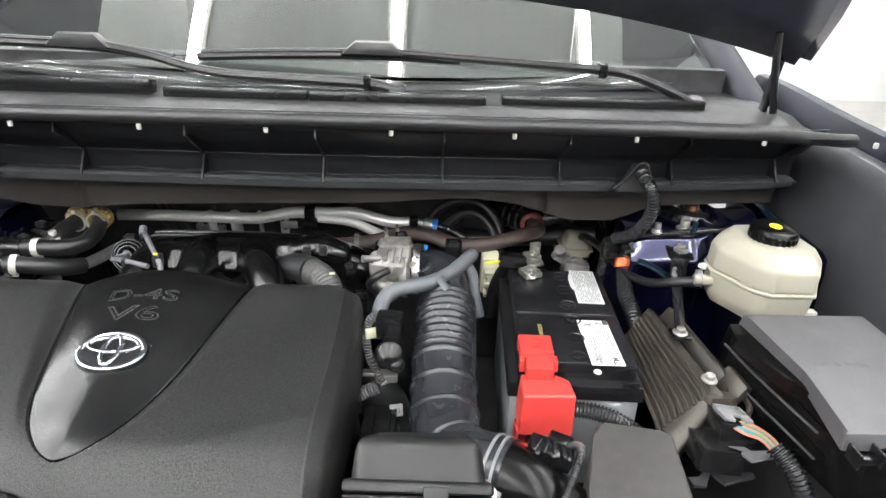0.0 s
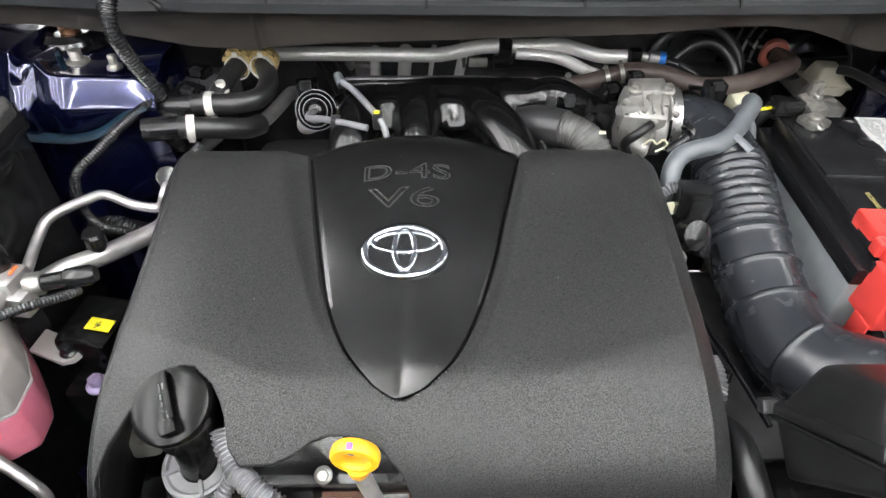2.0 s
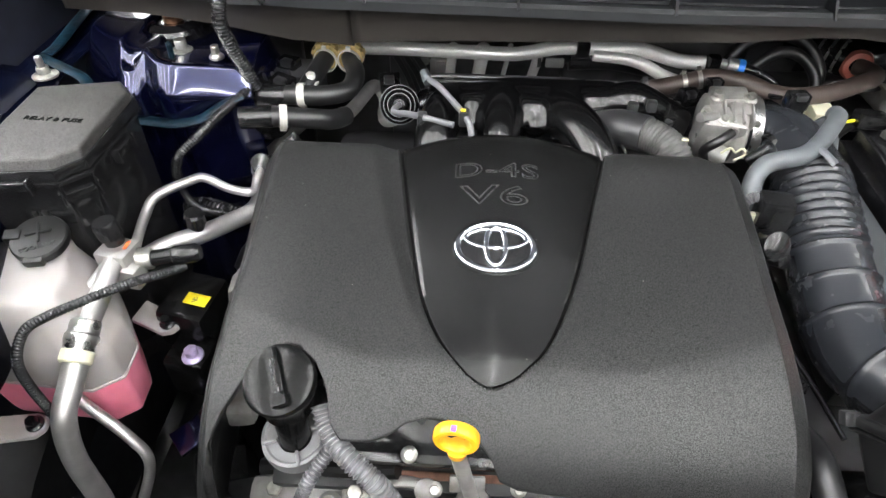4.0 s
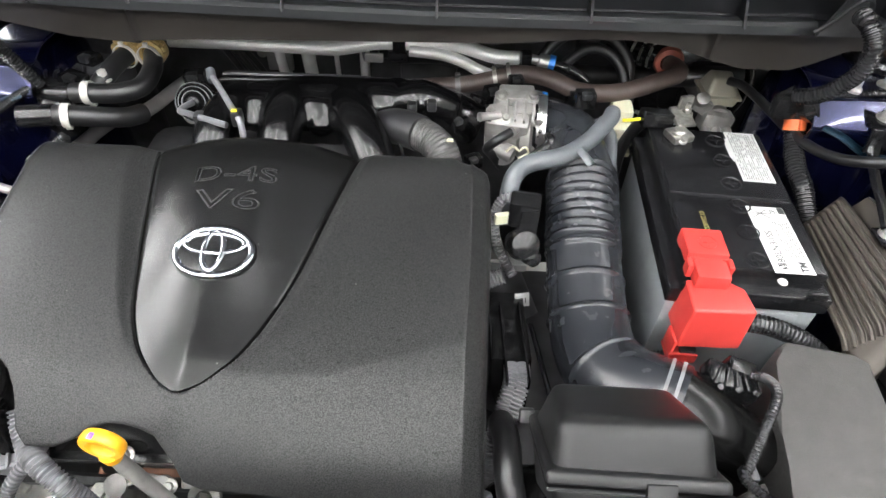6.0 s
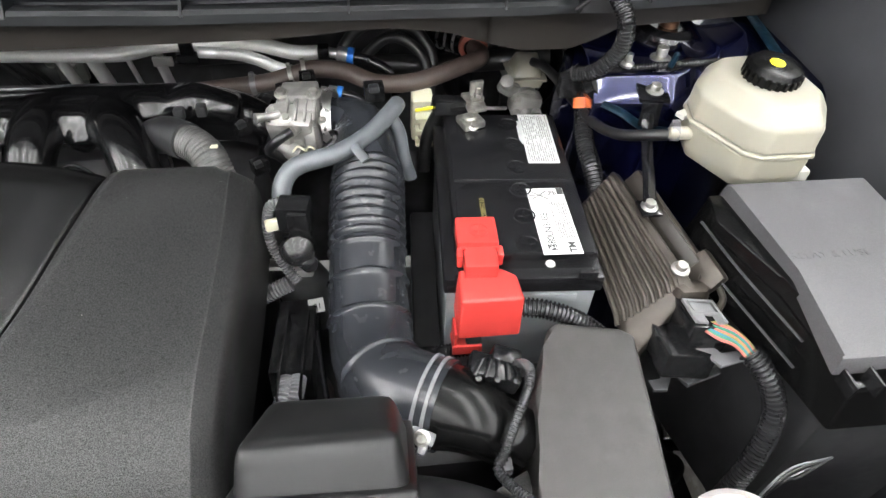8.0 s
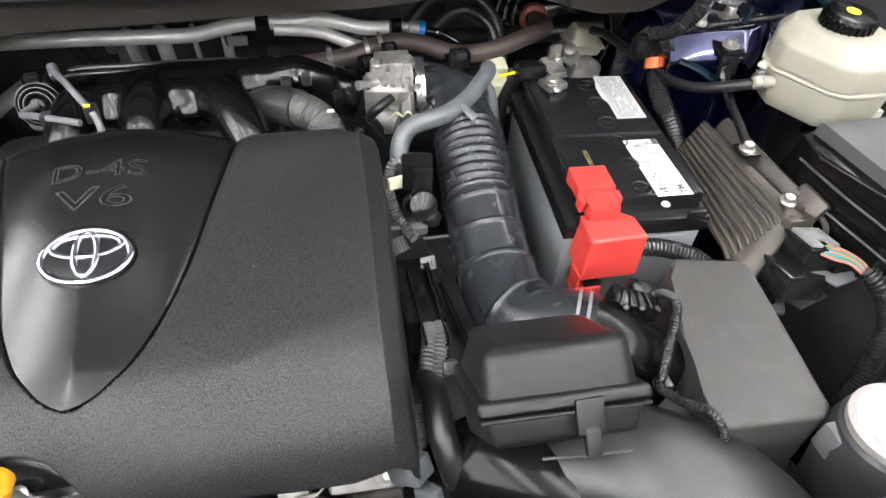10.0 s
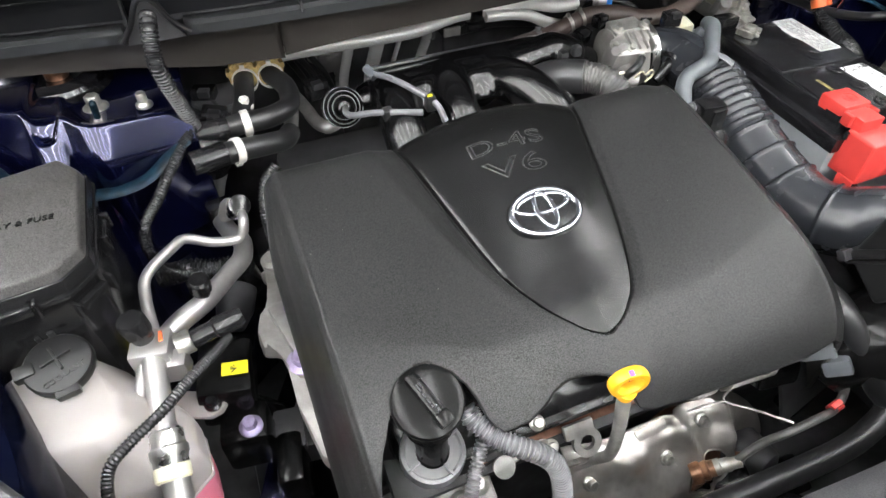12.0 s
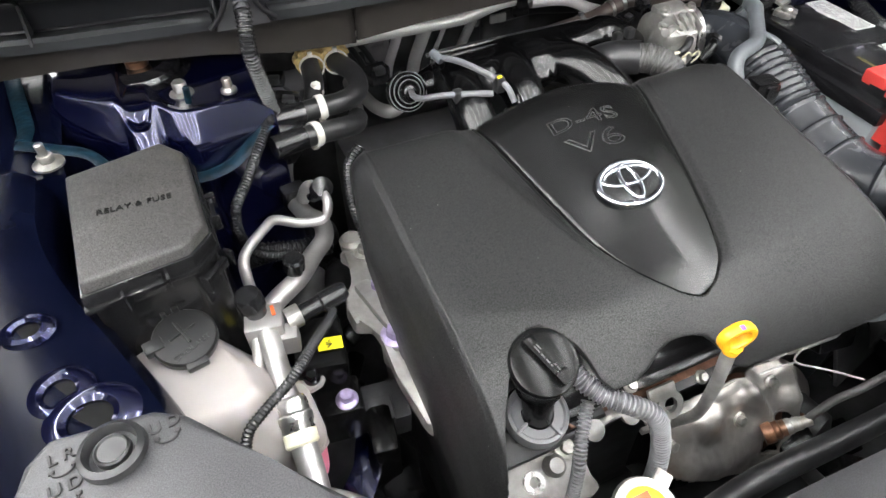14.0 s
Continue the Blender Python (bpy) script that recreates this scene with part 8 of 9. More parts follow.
def engine_mount():
    T = thing("engine_mount", "cast engine mount bracket with violet bolts", "engine mount", (-0.64, 0.6, 0.85))
    bm = bmesh.new()
    t = bmesh.new()
    prism(t, [(-0.656, 0.715), (-0.632, 0.728), (-0.6, 0.712), (-0.59, 0.68), (-0.59, 0.56), (-0.606, 0.465), (-0.63, 0.462), (-0.643, 0.475), (-0.652, 0.53), (-0.652, 0.575), (-0.655, 0.597), (-0.672, 0.604), (-0.674, 0.63), (-0.667, 0.654), (-0.65, 0.668), (-0.645, 0.695)], 0.855, 0.872, 0.002, 0.005, segs=2)
    for v in t.verts:
        v.co.z -= 0.25 * max(0, 0.56 - v.co.y)
    join(bm, t)
    rbox(bm, (-0.638, 0.61, 0.873), (0.02, 0.09, 0.014), 0.005, turn(0, 0, 12))
    part("bracket", bm, ALLOY, T)
    for x, y, z, r in ((-0.631, 0.638, 0.874, 0.0095), (-0.636, 0.575, 0.868, 0.0105), (-0.703, 0.552, 0.82, 0.0078), (-0.61, 0.66, 0.876, 0.009)):
        bolt("violet_bolt", (x, y, z), (0, -0.05, 1), r, PURPLE, T, 0.013, flange=1.55)
    bolt("plain_bolt", (-0.627, 0.701, 0.873), (0, -0.05, 1), 0.0085, ZINC, T, 0.01, flange=1.6)
    bm = bmesh.new()
    lathe(bm, [(0, 0), (0.014, 0), (0.015, 0.012), (0.011, 0.017), (0, 0.017)], (-0.636, 0.722, 0.866), (0, 0, 1), 20)
    part("boss", bm, ALLOY, T)
    bm = bmesh.new()
    lathe(bm, [(0.014, 0), (0.016, 0), (0.016, -0.04), (0.014, -0.04)], (-0.636, 0.575, 0.868), (0, 0, 1), 20)
    part("sleeve", bm, ALLOY, T)
    bm = bmesh.new()
    rbox(bm, (-0.715, 0.605, 0.835), (0.055, 0.07, 0.06), 0.008, turn(0, 6, -8))
    part("mount_block", bm, CAPBLACK, T, "black rubber mount block")
    bm = bmesh.new()
    rbox(bm, (-0.71, 0.562, 0.79), (0.05, 0.046, 0.06), 0.008, turn(0, 0, -8))
    part("mount_bracket", bm, CAPBLACK, T)
    bm = bmesh.new()
    rbox(bm, (-0.676, 0.53, 0.74), (0.03, 0.06, 0.08), 0.008, turn(0, 0, -8))
    part("mount_stop", bm, CAPBLACK, T)
    bm = bmesh.new()
    rbox(bm, (-0.702, 0.595, 0.8665), (0.026, 0.016, 0.001), 0.0004, turn(0, 6, -8))
    tag = part("sticker", bm, STICKY, T, "yellow sticker marked V6")
    lettering("sticker_print", "V6", 0.009, Matrix.Translation((-0.703, 0.595, 0.8675)) @ turn(0, 6, 100), INK, tag, 0.0002, bold=0.0003)
    bm = bmesh.new()
    rbox(bm, (-0.66, 0.57, 0.74), (0.055, 0.05, 0.06), 0.006, turn(10, 0, -8))
    rbox(bm, (-0.672, 0.555, 0.768), (0.035, 0.03, 0.02), 0.003, turn(10, 0, -8))
    part("lower_arm", bm, HEADGREY, T, "grey steel mount arm")
    bm = bmesh.new()
    prism(bm, [(-0.735, 0.5), (-0.715, 0.52), (-0.7, 0.56), (-0.685, 0.55), (-0.69, 0.5), (-0.71, 0.475)], 0.735, 0.739, 0, 0.001)
    part("blue_tab", bm, NAVY, T, "navy painted tab")
    return T


engine_mount()
# fitting at the side of the cover
SF = thing("side_fitting", "small pale fittings and hose at the cover's rear corner", "hose fitting", (-0.61, 0.74, 0.94))
tube("hose", [(-0.605, 0.745, 0.99), (-0.622, 0.735, 0.975), (-0.63, 0.71, 0.95), (-0.628, 0.68, 0.915), (-0.622, 0.665, 0.88)], 0.006, LOOM, SF, n=10, ribs=(0.004, 0.0015))
for y, z in ((0.7, 0.915), (0.682, 0.9)):
    bm = bmesh.new()
    rbox(bm, (-0.612, y, z), (0.022, 0.012, 0.012), 0.002)
    part("clip", bm, WHITEPL, SF)


def inner_rail():
    T = thing("wing_rail", "navy painted wing rail with pressed holes", "body rail", (-0.9, 0.55, 0.95))
    rows = []
    for i in range(22):
        y = 0.3 + 0.024 * i
        c = -0.86 - 0.09 * smooth01(0.42, 0.72, y)
        z = 1.0 + 0.03 * smooth01(0.45, 0.75, y)
        rows.append([(c + 0.05, y, z - 0.09), (c + 0.042, y, z - 0.02), (c + 0.034, y, z - 0.005), (c + 0.02, y, z), (c - 0.03, y, z + 0.006), (c - 0.08, y, z + 0.01), (c - 0.1, y, z + 0.02)])
    bm = bmesh.new()
    grid_mesh(bm, rows)
    solid(part("rail", bm, NAVYSHADE, T), 0.003, 0)
    # rims keep the lighter navy for their reflections; the rail's navy is darkened
    for x, y, r, sq in ((-0.919, 0.585, 0.0155, 0.75), (-0.899, 0.523, 0.0175, 0.95), (-0.881, 0.495, 0.025, 0.8)):
        z = 1.004 + 0.03 * smooth01(0.45, 0.75, y)
        bm = bmesh.new()
        lathe(bm, [(r * 1.35, 0.0), (r * 1.1, 0.004), (r * 0.8, 0.005), (r * 0.62, 0.0025), (r * 0.58, -0.004)], (x, y, z + 0.002), (0, -0.15, 1), 32, (1, sq))
        part("pressed_rim", bm, NAVY, T)
        # a black disc fills each rim in place of the shade inside
        bm = bmesh.new()
        lathe(bm, [(0, 0.0), (r * 0.62, 0.0), (r * 0.62, -0.003), (0, -0.003)], (x, y, z + 0.0015), (0, -0.15, 1), 24, (1, sq))
        part("hole_shade", bm, VOID, T, "black disc for the shade in the opening")
    bolt("rail_bolt", (-0.862, 0.53, 0.98), (0.9, -0.2, 0.3), 0.0075, ZINC, T, 0.01)
    bolt("flange_nut", (-0.898, 0.775, 1.038), (0, 0, 1), 0.0075, ZINC, T, 0.012, flange=1.9, nut=True)
    return T


inner_rail()


def headlamp_housing():
    T = thing("headlamp_housing", "grained grey headlamp housing corner with adjuster marks", "headlamp", (-0.83, 0.38, 0.95))
    poly = [(-0.893, 0.395), (-0.886, 0.42), (-0.874, 0.432), (-0.82, 0.428), (-0.803, 0.418), (-0.762, 0.37), (-0.72, 0.32), (-0.7, 0.25), (-0.71, 0.18), (-0.92, 0.18)]
    bm = bmesh.new()
    prism(bm, poly, 1.0, 1.09, 0.004, 0.005, segs=3)
    B = part("body", bm, HEADGREY, T)
    bm = bmesh.new()
    lathe(bm, [(0.017, 0), (0.0165, 0.004), (0.0135, 0.006), (0.0125, 0.004), (0.0115, -0.004), (0.0095, -0.004), (0.009, 0.003), (0.008, 0.004), (0.007, 0.003), (0, 0.003)], (-0.84, 0.406, 1.0905), (0, 0, 1), 36)
    part("adjuster_cap", bm, BLACK, T, "round black rubber adjuster plug")
    for words, x, y, rz in (("U D", -0.8145, 0.4115, 8), ("L R", -0.865, 0.4145, 8), ("U D", -0.863, 0.3965, 8)):
        mm = Matrix.Translation((x, y, 1.0903)) @ turn(0, 0, rz)
        lettering("moulded_lettering", words, 0.0095, mm, LETTER, B, 0.0006, bold=0.0002)
        pts = [mm @ Vector((0.0045 * math.cos(q) * 1.2, -0.0075 - 0.0035 * math.sin(q), 0)) for q in [math.pi * k / 8 for k in range(9)]]
        tube("moulded_arrow", pts, 0.0007, LETTER, B, n=6, step=0.002)
        for sgn in (-1, 1):
            a = bmesh.new()
            rbox(a, (0.0054 * sgn, -0.0068, 0), (0.003, 0.002, 0.0012), 0.0003)
            a.transform(mm)
            part("arrow_head", a, LETTER, B)
    return T


headlamp_housing()


# ---- front of the engine: filler, dipstick, heat shield, hoses ----
def oil_filler():
    T = thing("oil_filler", "black oil filler cap on its neck", "oil cap", (-0.553, 0.43, 0.85))
    ax = Vector((-0.05, -0.38, 0.92))
    c = Vector((-0.551, 0.435, 0.953))
    m = axis_frame(c, ax, (1, 0, 0))
    bm = bmesh.new()
    lathe(bm, [(0, -0.01), (0.027, -0.01), (0.0295, -0.006), (0.0305, 0.0), (0.0305, 0.004), (0.029, 0.007), (0.024, 0.0085), (0, 0.009)], c, ax, 40)
    cap = part("cap", bm, CAPBLACK, T, "ribbed black twist cap")
    bm = bmesh.new()
    t = bmesh.new()
    rbox(t, (0, 0, 0.012), (0.05, 0.011, 0.011), 0.003)
    rbox(t, (0.019, 0, 0.014), (0.012, 0.013, 0.014), 0.003)
    t.transform(m @ turn(0, 0, 20))
    join(bm, t)
    part("grip_bar", bm, CAPBLACK, cap)
    print_m = m @ turn(0, 0, 20) @ Matrix.Translation((0, 0, 0.0177))
    print_bars(print_m, 0.03, 0.005, 2, HEADGREY, cap, "moulded_mark", 5)
    rc = Vector((-0.55, 0.43, 0.876))
    ra = Vector((-0.02, -0.2, 1))
    n = c - ax.normalized() * 0.008
    na = (n - rc).normalized()
    bm = bmesh.new()
    lathe(bm, [(0.0255, 0.002), (0.0245, -0.012), (0.0215, -0.016), (0.021, -0.03), (0.016, -0.035), (0.0145, -0.06), (0.0145, -0.1)], n, na, 32)
    part("neck", bm, CAPBLACK, T)
    bm = bmesh.new()
    lathe(bm, [(0.0145, -0.006), (0.0155, 0.002), (0.024, 0.003), (0.026, 0.0055), (0.029, 0.005), (0.03, 0.0), (0.03, -0.01), (0.026, -0.014)], rc, ra, 36)
    part("seal_ring", bm, SLIDE, T, "grey plastic collar ring")
    mr = axis_frame(rc, ra)
    for q in (20, 110, 200, 290):
        t = bmesh.new()
        rbox(t, (0.022, 0, 0.005), (0.013, 0.003, 0.005), 0.001)
        t.transform(mr @ turn(0, 0, q))
        part("rib", t, SLIDE, T)
    return T


oil_filler()


def dipstick():
    T = thing("dipstick", "yellow oil dipstick ring on a grey tube", "dipstick", (-0.395, 0.38, 0.85))
    base = Matrix.Translation((-0.406, 0.3766, 0.981)) @ turn(90, 0, -7)
    t = bmesh.new()
    rings = []
    for i in range(40):
        q = 2 * math.pi * i / 40
        ring = []
        for k in range(12):
            f = 2 * math.pi * k / 12
            cf, sf = math.cos(f), math.sin(f)
            cf, sf = math.copysign(abs(cf) ** 0.7, cf), math.copysign(abs(sf) ** 0.7, sf)
            ring.append(t.verts.new(((0.0135 + 0.0034 * cf) * math.cos(q), (0.0125 + 0.0034 * cf) * math.sin(q), 0.0052 * sf)))
        rings.append(ring)
    for i in range(40):
        a, b = rings[i], rings[(i + 1) % 40]
        for k in range(12):
            t.faces.new((a[k], a[(k + 1) % 12], b[(k + 1) % 12], b[k]))
    lathe(t, [(0.0, 0.0), (0.0085, 0.0), (0.007, -0.008), (0.0, -0.008)], (0.001, -0.0125, 0), (0, 1, 0), 18)
    t.transform(base)
    hd = part("handle", t, YELLOW, T, "glossy yellow pull ring")
    bm = bmesh.new()
    rbox(bm, (-0.002, 0.0158, 0.0022), (0.004, 0.0006, 0.0048), 0.0002)
    bm.transform(base)
    part("mark", bm, VIOLETMARK, hd, "small violet mark")
    tube("guide_tube", [(-0.4045, 0.377, 0.962), (-0.402, 0.377, 0.945), (-0.392, 0.379, 0.89), (-0.385, 0.383, 0.84), (-0.378, 0.392, 0.805), (-0.383, 0.402, 0.782), (-0.4, 0.41, 0.765)], [0.0055, 0.0062, 0.006, 0.006, 0.006, 0.006, 0.006], ALLOY, T, "grey metal guide tube", n=12)
    bm = bmesh.new()
    rbox(bm, (-0.405, 0.405, 0.785), (0.045, 0.006, 0.008), 0.002, turn(0, 10, 0))
    part("bracket", bm, ZINC, T)
    return T


dipstick()


def front_head():
    T = thing("cylinder_head", "aluminium cylinder head with bolts and lifting eye", "cylinder head", (-0.4, 0.45, 0.75))
    bm = bmesh.new()
    rbox(bm, (-0.36, 0.475, 0.77), (0.46, 0.08, 0.06), 0.008, turn(20, 0, 0))
    part("casting", bm, DEEP, T)
    bm = bmesh.new()
    rbox(bm, (-0.33, 0.436, 0.804), (0.34, 0.008, 0.003), 0.001, turn(20, 0, 0))
    part("gasket", bm, RUST, T, "rusty brown gasket edge")
    bm = bmesh.new()
    rbox(bm, (-0.33, 0.455, 0.838), (0.4, 0.05, 0.05), 0.01, turn(25, 0, 0))
    part("cam_cover_rail", bm, GLOSS, T, "black cam cover rail")
    for x, y, z in ((-0.447, 0.424, 0.866), (-0.424, 0.422, 0.805), (-0.345, 0.42, 0.82), (-0.28, 0.418, 0.83), (-0.2, 0.415, 0.83), (-0.147, 0.412, 0.812), (-0.125, 0.417, 0.807)):
        bolt("bolt", (x, y, z), (0, -0.55, 0.85), 0.0052, ZINC, T, 0.007, flange=1.5)
    bm = bmesh.new()
    eye = Matrix.Translation((-0.387, 0.414, 0.803)) @ turn(50, 0, 0)
    t = bmesh.new()
    lathe(t, [(0.008, -0.003), (0.016, -0.003), (0.016, 0.003), (0.008, 0.003), (0.008, -0.003)], (0, 0, 0), (0, 0, 1), 28)
    rbox(t, (-0.006, 0.016, 0), (0.034, 0.016, 0.006), 0.002)
    t.transform(eye)
    join(bm, t)
    part("lifting_eye", bm, ALLOY, T, "cast lifting eye")
    bm = bmesh.new()
    sweep(bm, [(-0.478, 0.425, 0.8), (-0.455, 0.428, 0.806), (-0.43, 0.426, 0.803)], 0.006, 10, 0.005, flat=0.5)
    for x in (-0.478, -0.432):
        lathe(bm, [(0, 0), (0.011, 0), (0.0115, 0.006), (0.006, 0.008), (0, 0.008)], (x, 0.424, 0.8), (0, -0.6, 0.8), 18)
    part("side_bracket", bm, ALLOY, T)
    bm = bmesh.new()
    rbox(bm, (-0.165, 0.426, 0.788), (0.075, 0.03, 0.022), 0.005, turn(25, 8, 0))
    rbox(bm, (-0.235, 0.424, 0.795), (0.03, 0.02, 0.03), 0.004, turn(25, 0, 0))
    for x, y, z in ((-0.147, 0.415, 0.807), (-0.125, 0.42, 0.802)):
        lathe(bm, [(0, -0.02), (0.012, -0.02), (0.0115, 0.002), (0, 0.002)], (x, y, z), (0, -0.5, 0.85), 18)
    part("end_casting", bm, ALLOY, T, "rough cast bolt bosses")
    # timing cover end, left of the filler
    bm = bmesh.new()
    rbox(bm, (-0.55, 0.425, 0.73), (0.13, 0.07, 0.07), 0.012, turn(25, 0, 0))
    rbox(bm, (-0.51, 0.405, 0.735), (0.05, 0.05, 0.03), 0.008, turn(25, 0, 20))
    part("timing_cover", bm, ALLOY, T, "cast timing cover")
    for x, y, z in ((-0.588, 0.433, 0.765), (-0.504, 0.428, 0.775)):
        bolt("cover_bolt", (x, y, z), (0, -0.4, 0.9), 0.0085, ZINC, T, 0.01, flange=1.6)
    bm = bmesh.new()
    lathe(bm, [(0.006, -0.006), (0.0115, -0.006), (0.0115, 0.006), (0.006, 0.006), (0.006, -0.006)], (-0.552, 0.412, 0.765), (0, -0.4, 0.9), 22)
    part("bush", bm, STEEL, T)
    bm = bmesh.new()
    lathe(bm, [(0, 0), (0.011, 0), (0.012, 0.012), (0.008, 0.018), (0, 0.018)], (-0.527, 0.418, 0.77), (0, -0.4, 0.9), 18)
    part("plug", bm, ALLOY, T)
    bm = bmesh.new()
    sweep(bm, [(-0.605, 0.45, 0.775), (-0.57, 0.452, 0.78), (-0.53, 0.445, 0.79), (-0.49, 0.44, 0.8), (-0.46, 0.436, 0.812)], 0.009, 10, 0.008)
    part("cover_seal", bm, RUBBER, T)
    return T


front_head()


def heat_shield():
    T = thing("heat_shield", "stamped metal exhaust heat shield with heat stains", "heat shield", (-0.3, 0.39, 0.7))
    down = Vector((0, -0.075, -0.11)).normalized()
    out = Vector((0, -0.11, 0.075)).normalized()
    top = Vector((0, 0.43, 0.8))

    def lift(x, d):
        """Height of the stamping above its mean plane: rolled edges, a crease, dents round the bolts and the port."""
        h = 0.012 * smooth01(0.02, 0.05, d) - 0.03 * smooth01(0.1, 0.17, d)
        h -= 0.016 * smooth01(-0.365, -0.405, x) + 0.02 * smooth01(-0.205, -0.183, x)
        ridge = x + 0.262 - 0.35 * (d - 0.06)
        h += 0.007 * math.exp(-(ridge / 0.006) ** 2) - 0.004 * smooth01(0.0, 0.02, ridge)
        for bx, bd, r, a in ((-0.292, 0.07, 0.017, 0.008), (-0.385, 0.065, 0.014, 0.004), (-0.335, 0.055, 0.02, -0.006), (-0.33, 0.118, 0.022, -0.009), (-0.225, 0.055, 0.014, 0.006), (-0.2, 0.075, 0.012, -0.006)):
            h -= a * math.exp(-((x - bx) / r) ** 2 - ((d - bd) / r) ** 2)
        h += 0.003 * noise.noise(Vector((x * 45, d * 45, 0.3))) + 0.0012 * noise.noise(Vector((x * 130, d * 130, 2.0)))
        return h

    def port(x, d):
        return ((x + 0.238) / 0.029) ** 2 + ((d - 0.114) / 0.031) ** 2

    def at(x, d, k=0.0):
        return Vector((x, top.y, top.z)) + down * d + out * (lift(x, d) + k)

    bm = bmesh.new()
    nx, nd = 74, 50
    V = {}
    for i in range(nx + 1):
        for k in range(nd + 1):
            x, d = -0.405 + 0.224 * i / nx, 0.022 + 0.15 * k / nd
            q = port(x, d)
            if 0.45 < q < 1:
                s = (1 / q) ** 0.5
                x, d = -0.238 + (x + 0.238) * s, 0.114 + (d - 0.114) * s
            roll = -0.005 * math.exp(-abs(q - 1) / 0.12) if q >= 0.45 else 0
            V[i, k] = (bm.verts.new(at(x, d, roll)), q)
    for i in range(nx):
        for k in range(nd):
            quad = (V[i, k], V[i + 1, k], V[i + 1, k + 1], V[i, k + 1])
            x, d = -0.405 + 0.224 * (i + 0.5) / nx, 0.022 + 0.15 * (k + 0.5) / nd
            # clipped lower corner and slanting lower edge
            if any(q < 0.45 for v, q in quad) or d > 0.098 + 0.5 * (x + 0.405) or (x > -0.215 and d < 0.03 + 0.6 * (x + 0.215)):
                continue
            bm.faces.new([v for v, q in quad])
    loose = [v for v in bm.verts if not v.link_faces]
    bmesh.ops.delete(bm, geom=loose, context="VERTS")
    solid(part("stamped_panel", bm, SHIELD, T), 0.0018, 0)
    for x, d in ((-0.292, 0.07), (-0.385, 0.065), (-0.24, 0.042)):
        bolt("shield_bolt", tuple(at(x, d, 0.001)), tuple(out), 0.0066, ZINC, T, 0.009, flange=1.4)
    bm = bmesh.new()
    t = Matrix.Translation(at(-0.305, 0.03, 0.002)) @ turn(35, 0, 4)
    b2 = bmesh.new()
    rbox(b2, (0, 0, 0), (0.04, 0.012, 0.003), 0.001)
    b2.transform(t)
    join(bm, b2)
    part("folded_tab", bm, SHIELD, T)
    # exhaust casting in the port, rusty stud, oxygen sensor
    bm = bmesh.new()
    lathe(bm, [(0.052, -0.05), (0.05, -0.02), (0.036, -0.012), (0, -0.01)], at(-0.234, 0.114, -0.022), out, 32)
    part("exhaust_casting", bm, RUST, T, "rusty exhaust casting")
    bolt("rusty_stud", tuple(at(-0.189, 0.122, 0.002)), (0.5, -0.6, 0.5), 0.0075, COPPER, T, 0.012)
    ax = Vector((0.72, -0.25, 0.4))
    o = Vector((-0.263, 0.363, 0.731))
    bm = bmesh.new()
    hexa = [(0.014 * math.cos(math.pi / 3 * i), 0.014 * math.sin(math.pi / 3 * i)) for i in range(6)]
    prism(bm, hexa, -0.006, 0.006, 0, 0.0014, axis_frame(o, ax), 1)
    part("sensor_nut", bm, COPPER, T, "heat-tinted copper sensor nut")
    bm = bmesh.new()
    lathe(bm, [(0.0105, 0.006), (0.0115, 0.008), (0.0115, 0.012), (0.0095, 0.014), (0.0095, 0.02), (0, 0.02)], o, ax, 24)
    part("sensor_collar", bm, COPPER, T, "bronze sensor collar")
    bm = bmesh.new()
    lathe(bm, [(0.009, 0.018), (0.0092, 0.026), (0.0078, 0.027), (0.0078, 0.036), (0.0065, 0.038), (0.0065, 0.048), (0, 0.05)], o, ax, 20)
    part("sensor_can", bm, ALLOY, T)
    p = o + ax.normalized() * 0.04
    tube("sensor_lead", [p, (-0.205, 0.35, 0.778), (-0.182, 0.344, 0.797), (-0.14, 0.345, 0.795), (-0.108, 0.349, 0.786), (-0.092, 0.357, 0.798), (-0.095, 0.366, 0.82), (-0.106, 0.374, 0.838)], 0.0046, BRAID, T, "grey sleeved sensor lead", n=10)
    ring_clamp("red_tape", (-0.104, 0.351, 0.786), (0.8, 0.1, 0.3), 0.0048, 0.014, RED, T)
    return T


heat_shield()
WR = thing("wire_stay", "thin bent steel wire stay", "wire", (-0.18, 0.38, 0.78))
tube("wire", [(-0.203, 0.408, 0.822), (-0.212, 0.404, 0.814), (-0.227, 0.396, 0.808), (-0.207, 0.371, 0.814), (-0.186, 0.345, 0.818)], 0.0013, ALUTUBE, WR, n=8, step=0.004)
tube("tail", [(-0.227, 0.396, 0.808), (-0.25, 0.4, 0.806), (-0.268, 0.403, 0.8)], 0.0013, ALUTUBE, WR, n=8, step=0.004)

RC = thing("oxygen_connector", "grey two-piece sensor connector", "connector", (-0.1, 0.395, 0.84))
for at, s in (((-0.128, 0.394, 0.858), (0.026, 0.034, 0.022)), ((-0.109, 0.375, 0.84), (0.022, 0.028, 0.02))):
    bm = bmesh.new()
    rbox(bm, at, s, 0.004, turn(-35, 15, 42))
    part("half", bm, VENT, RC)

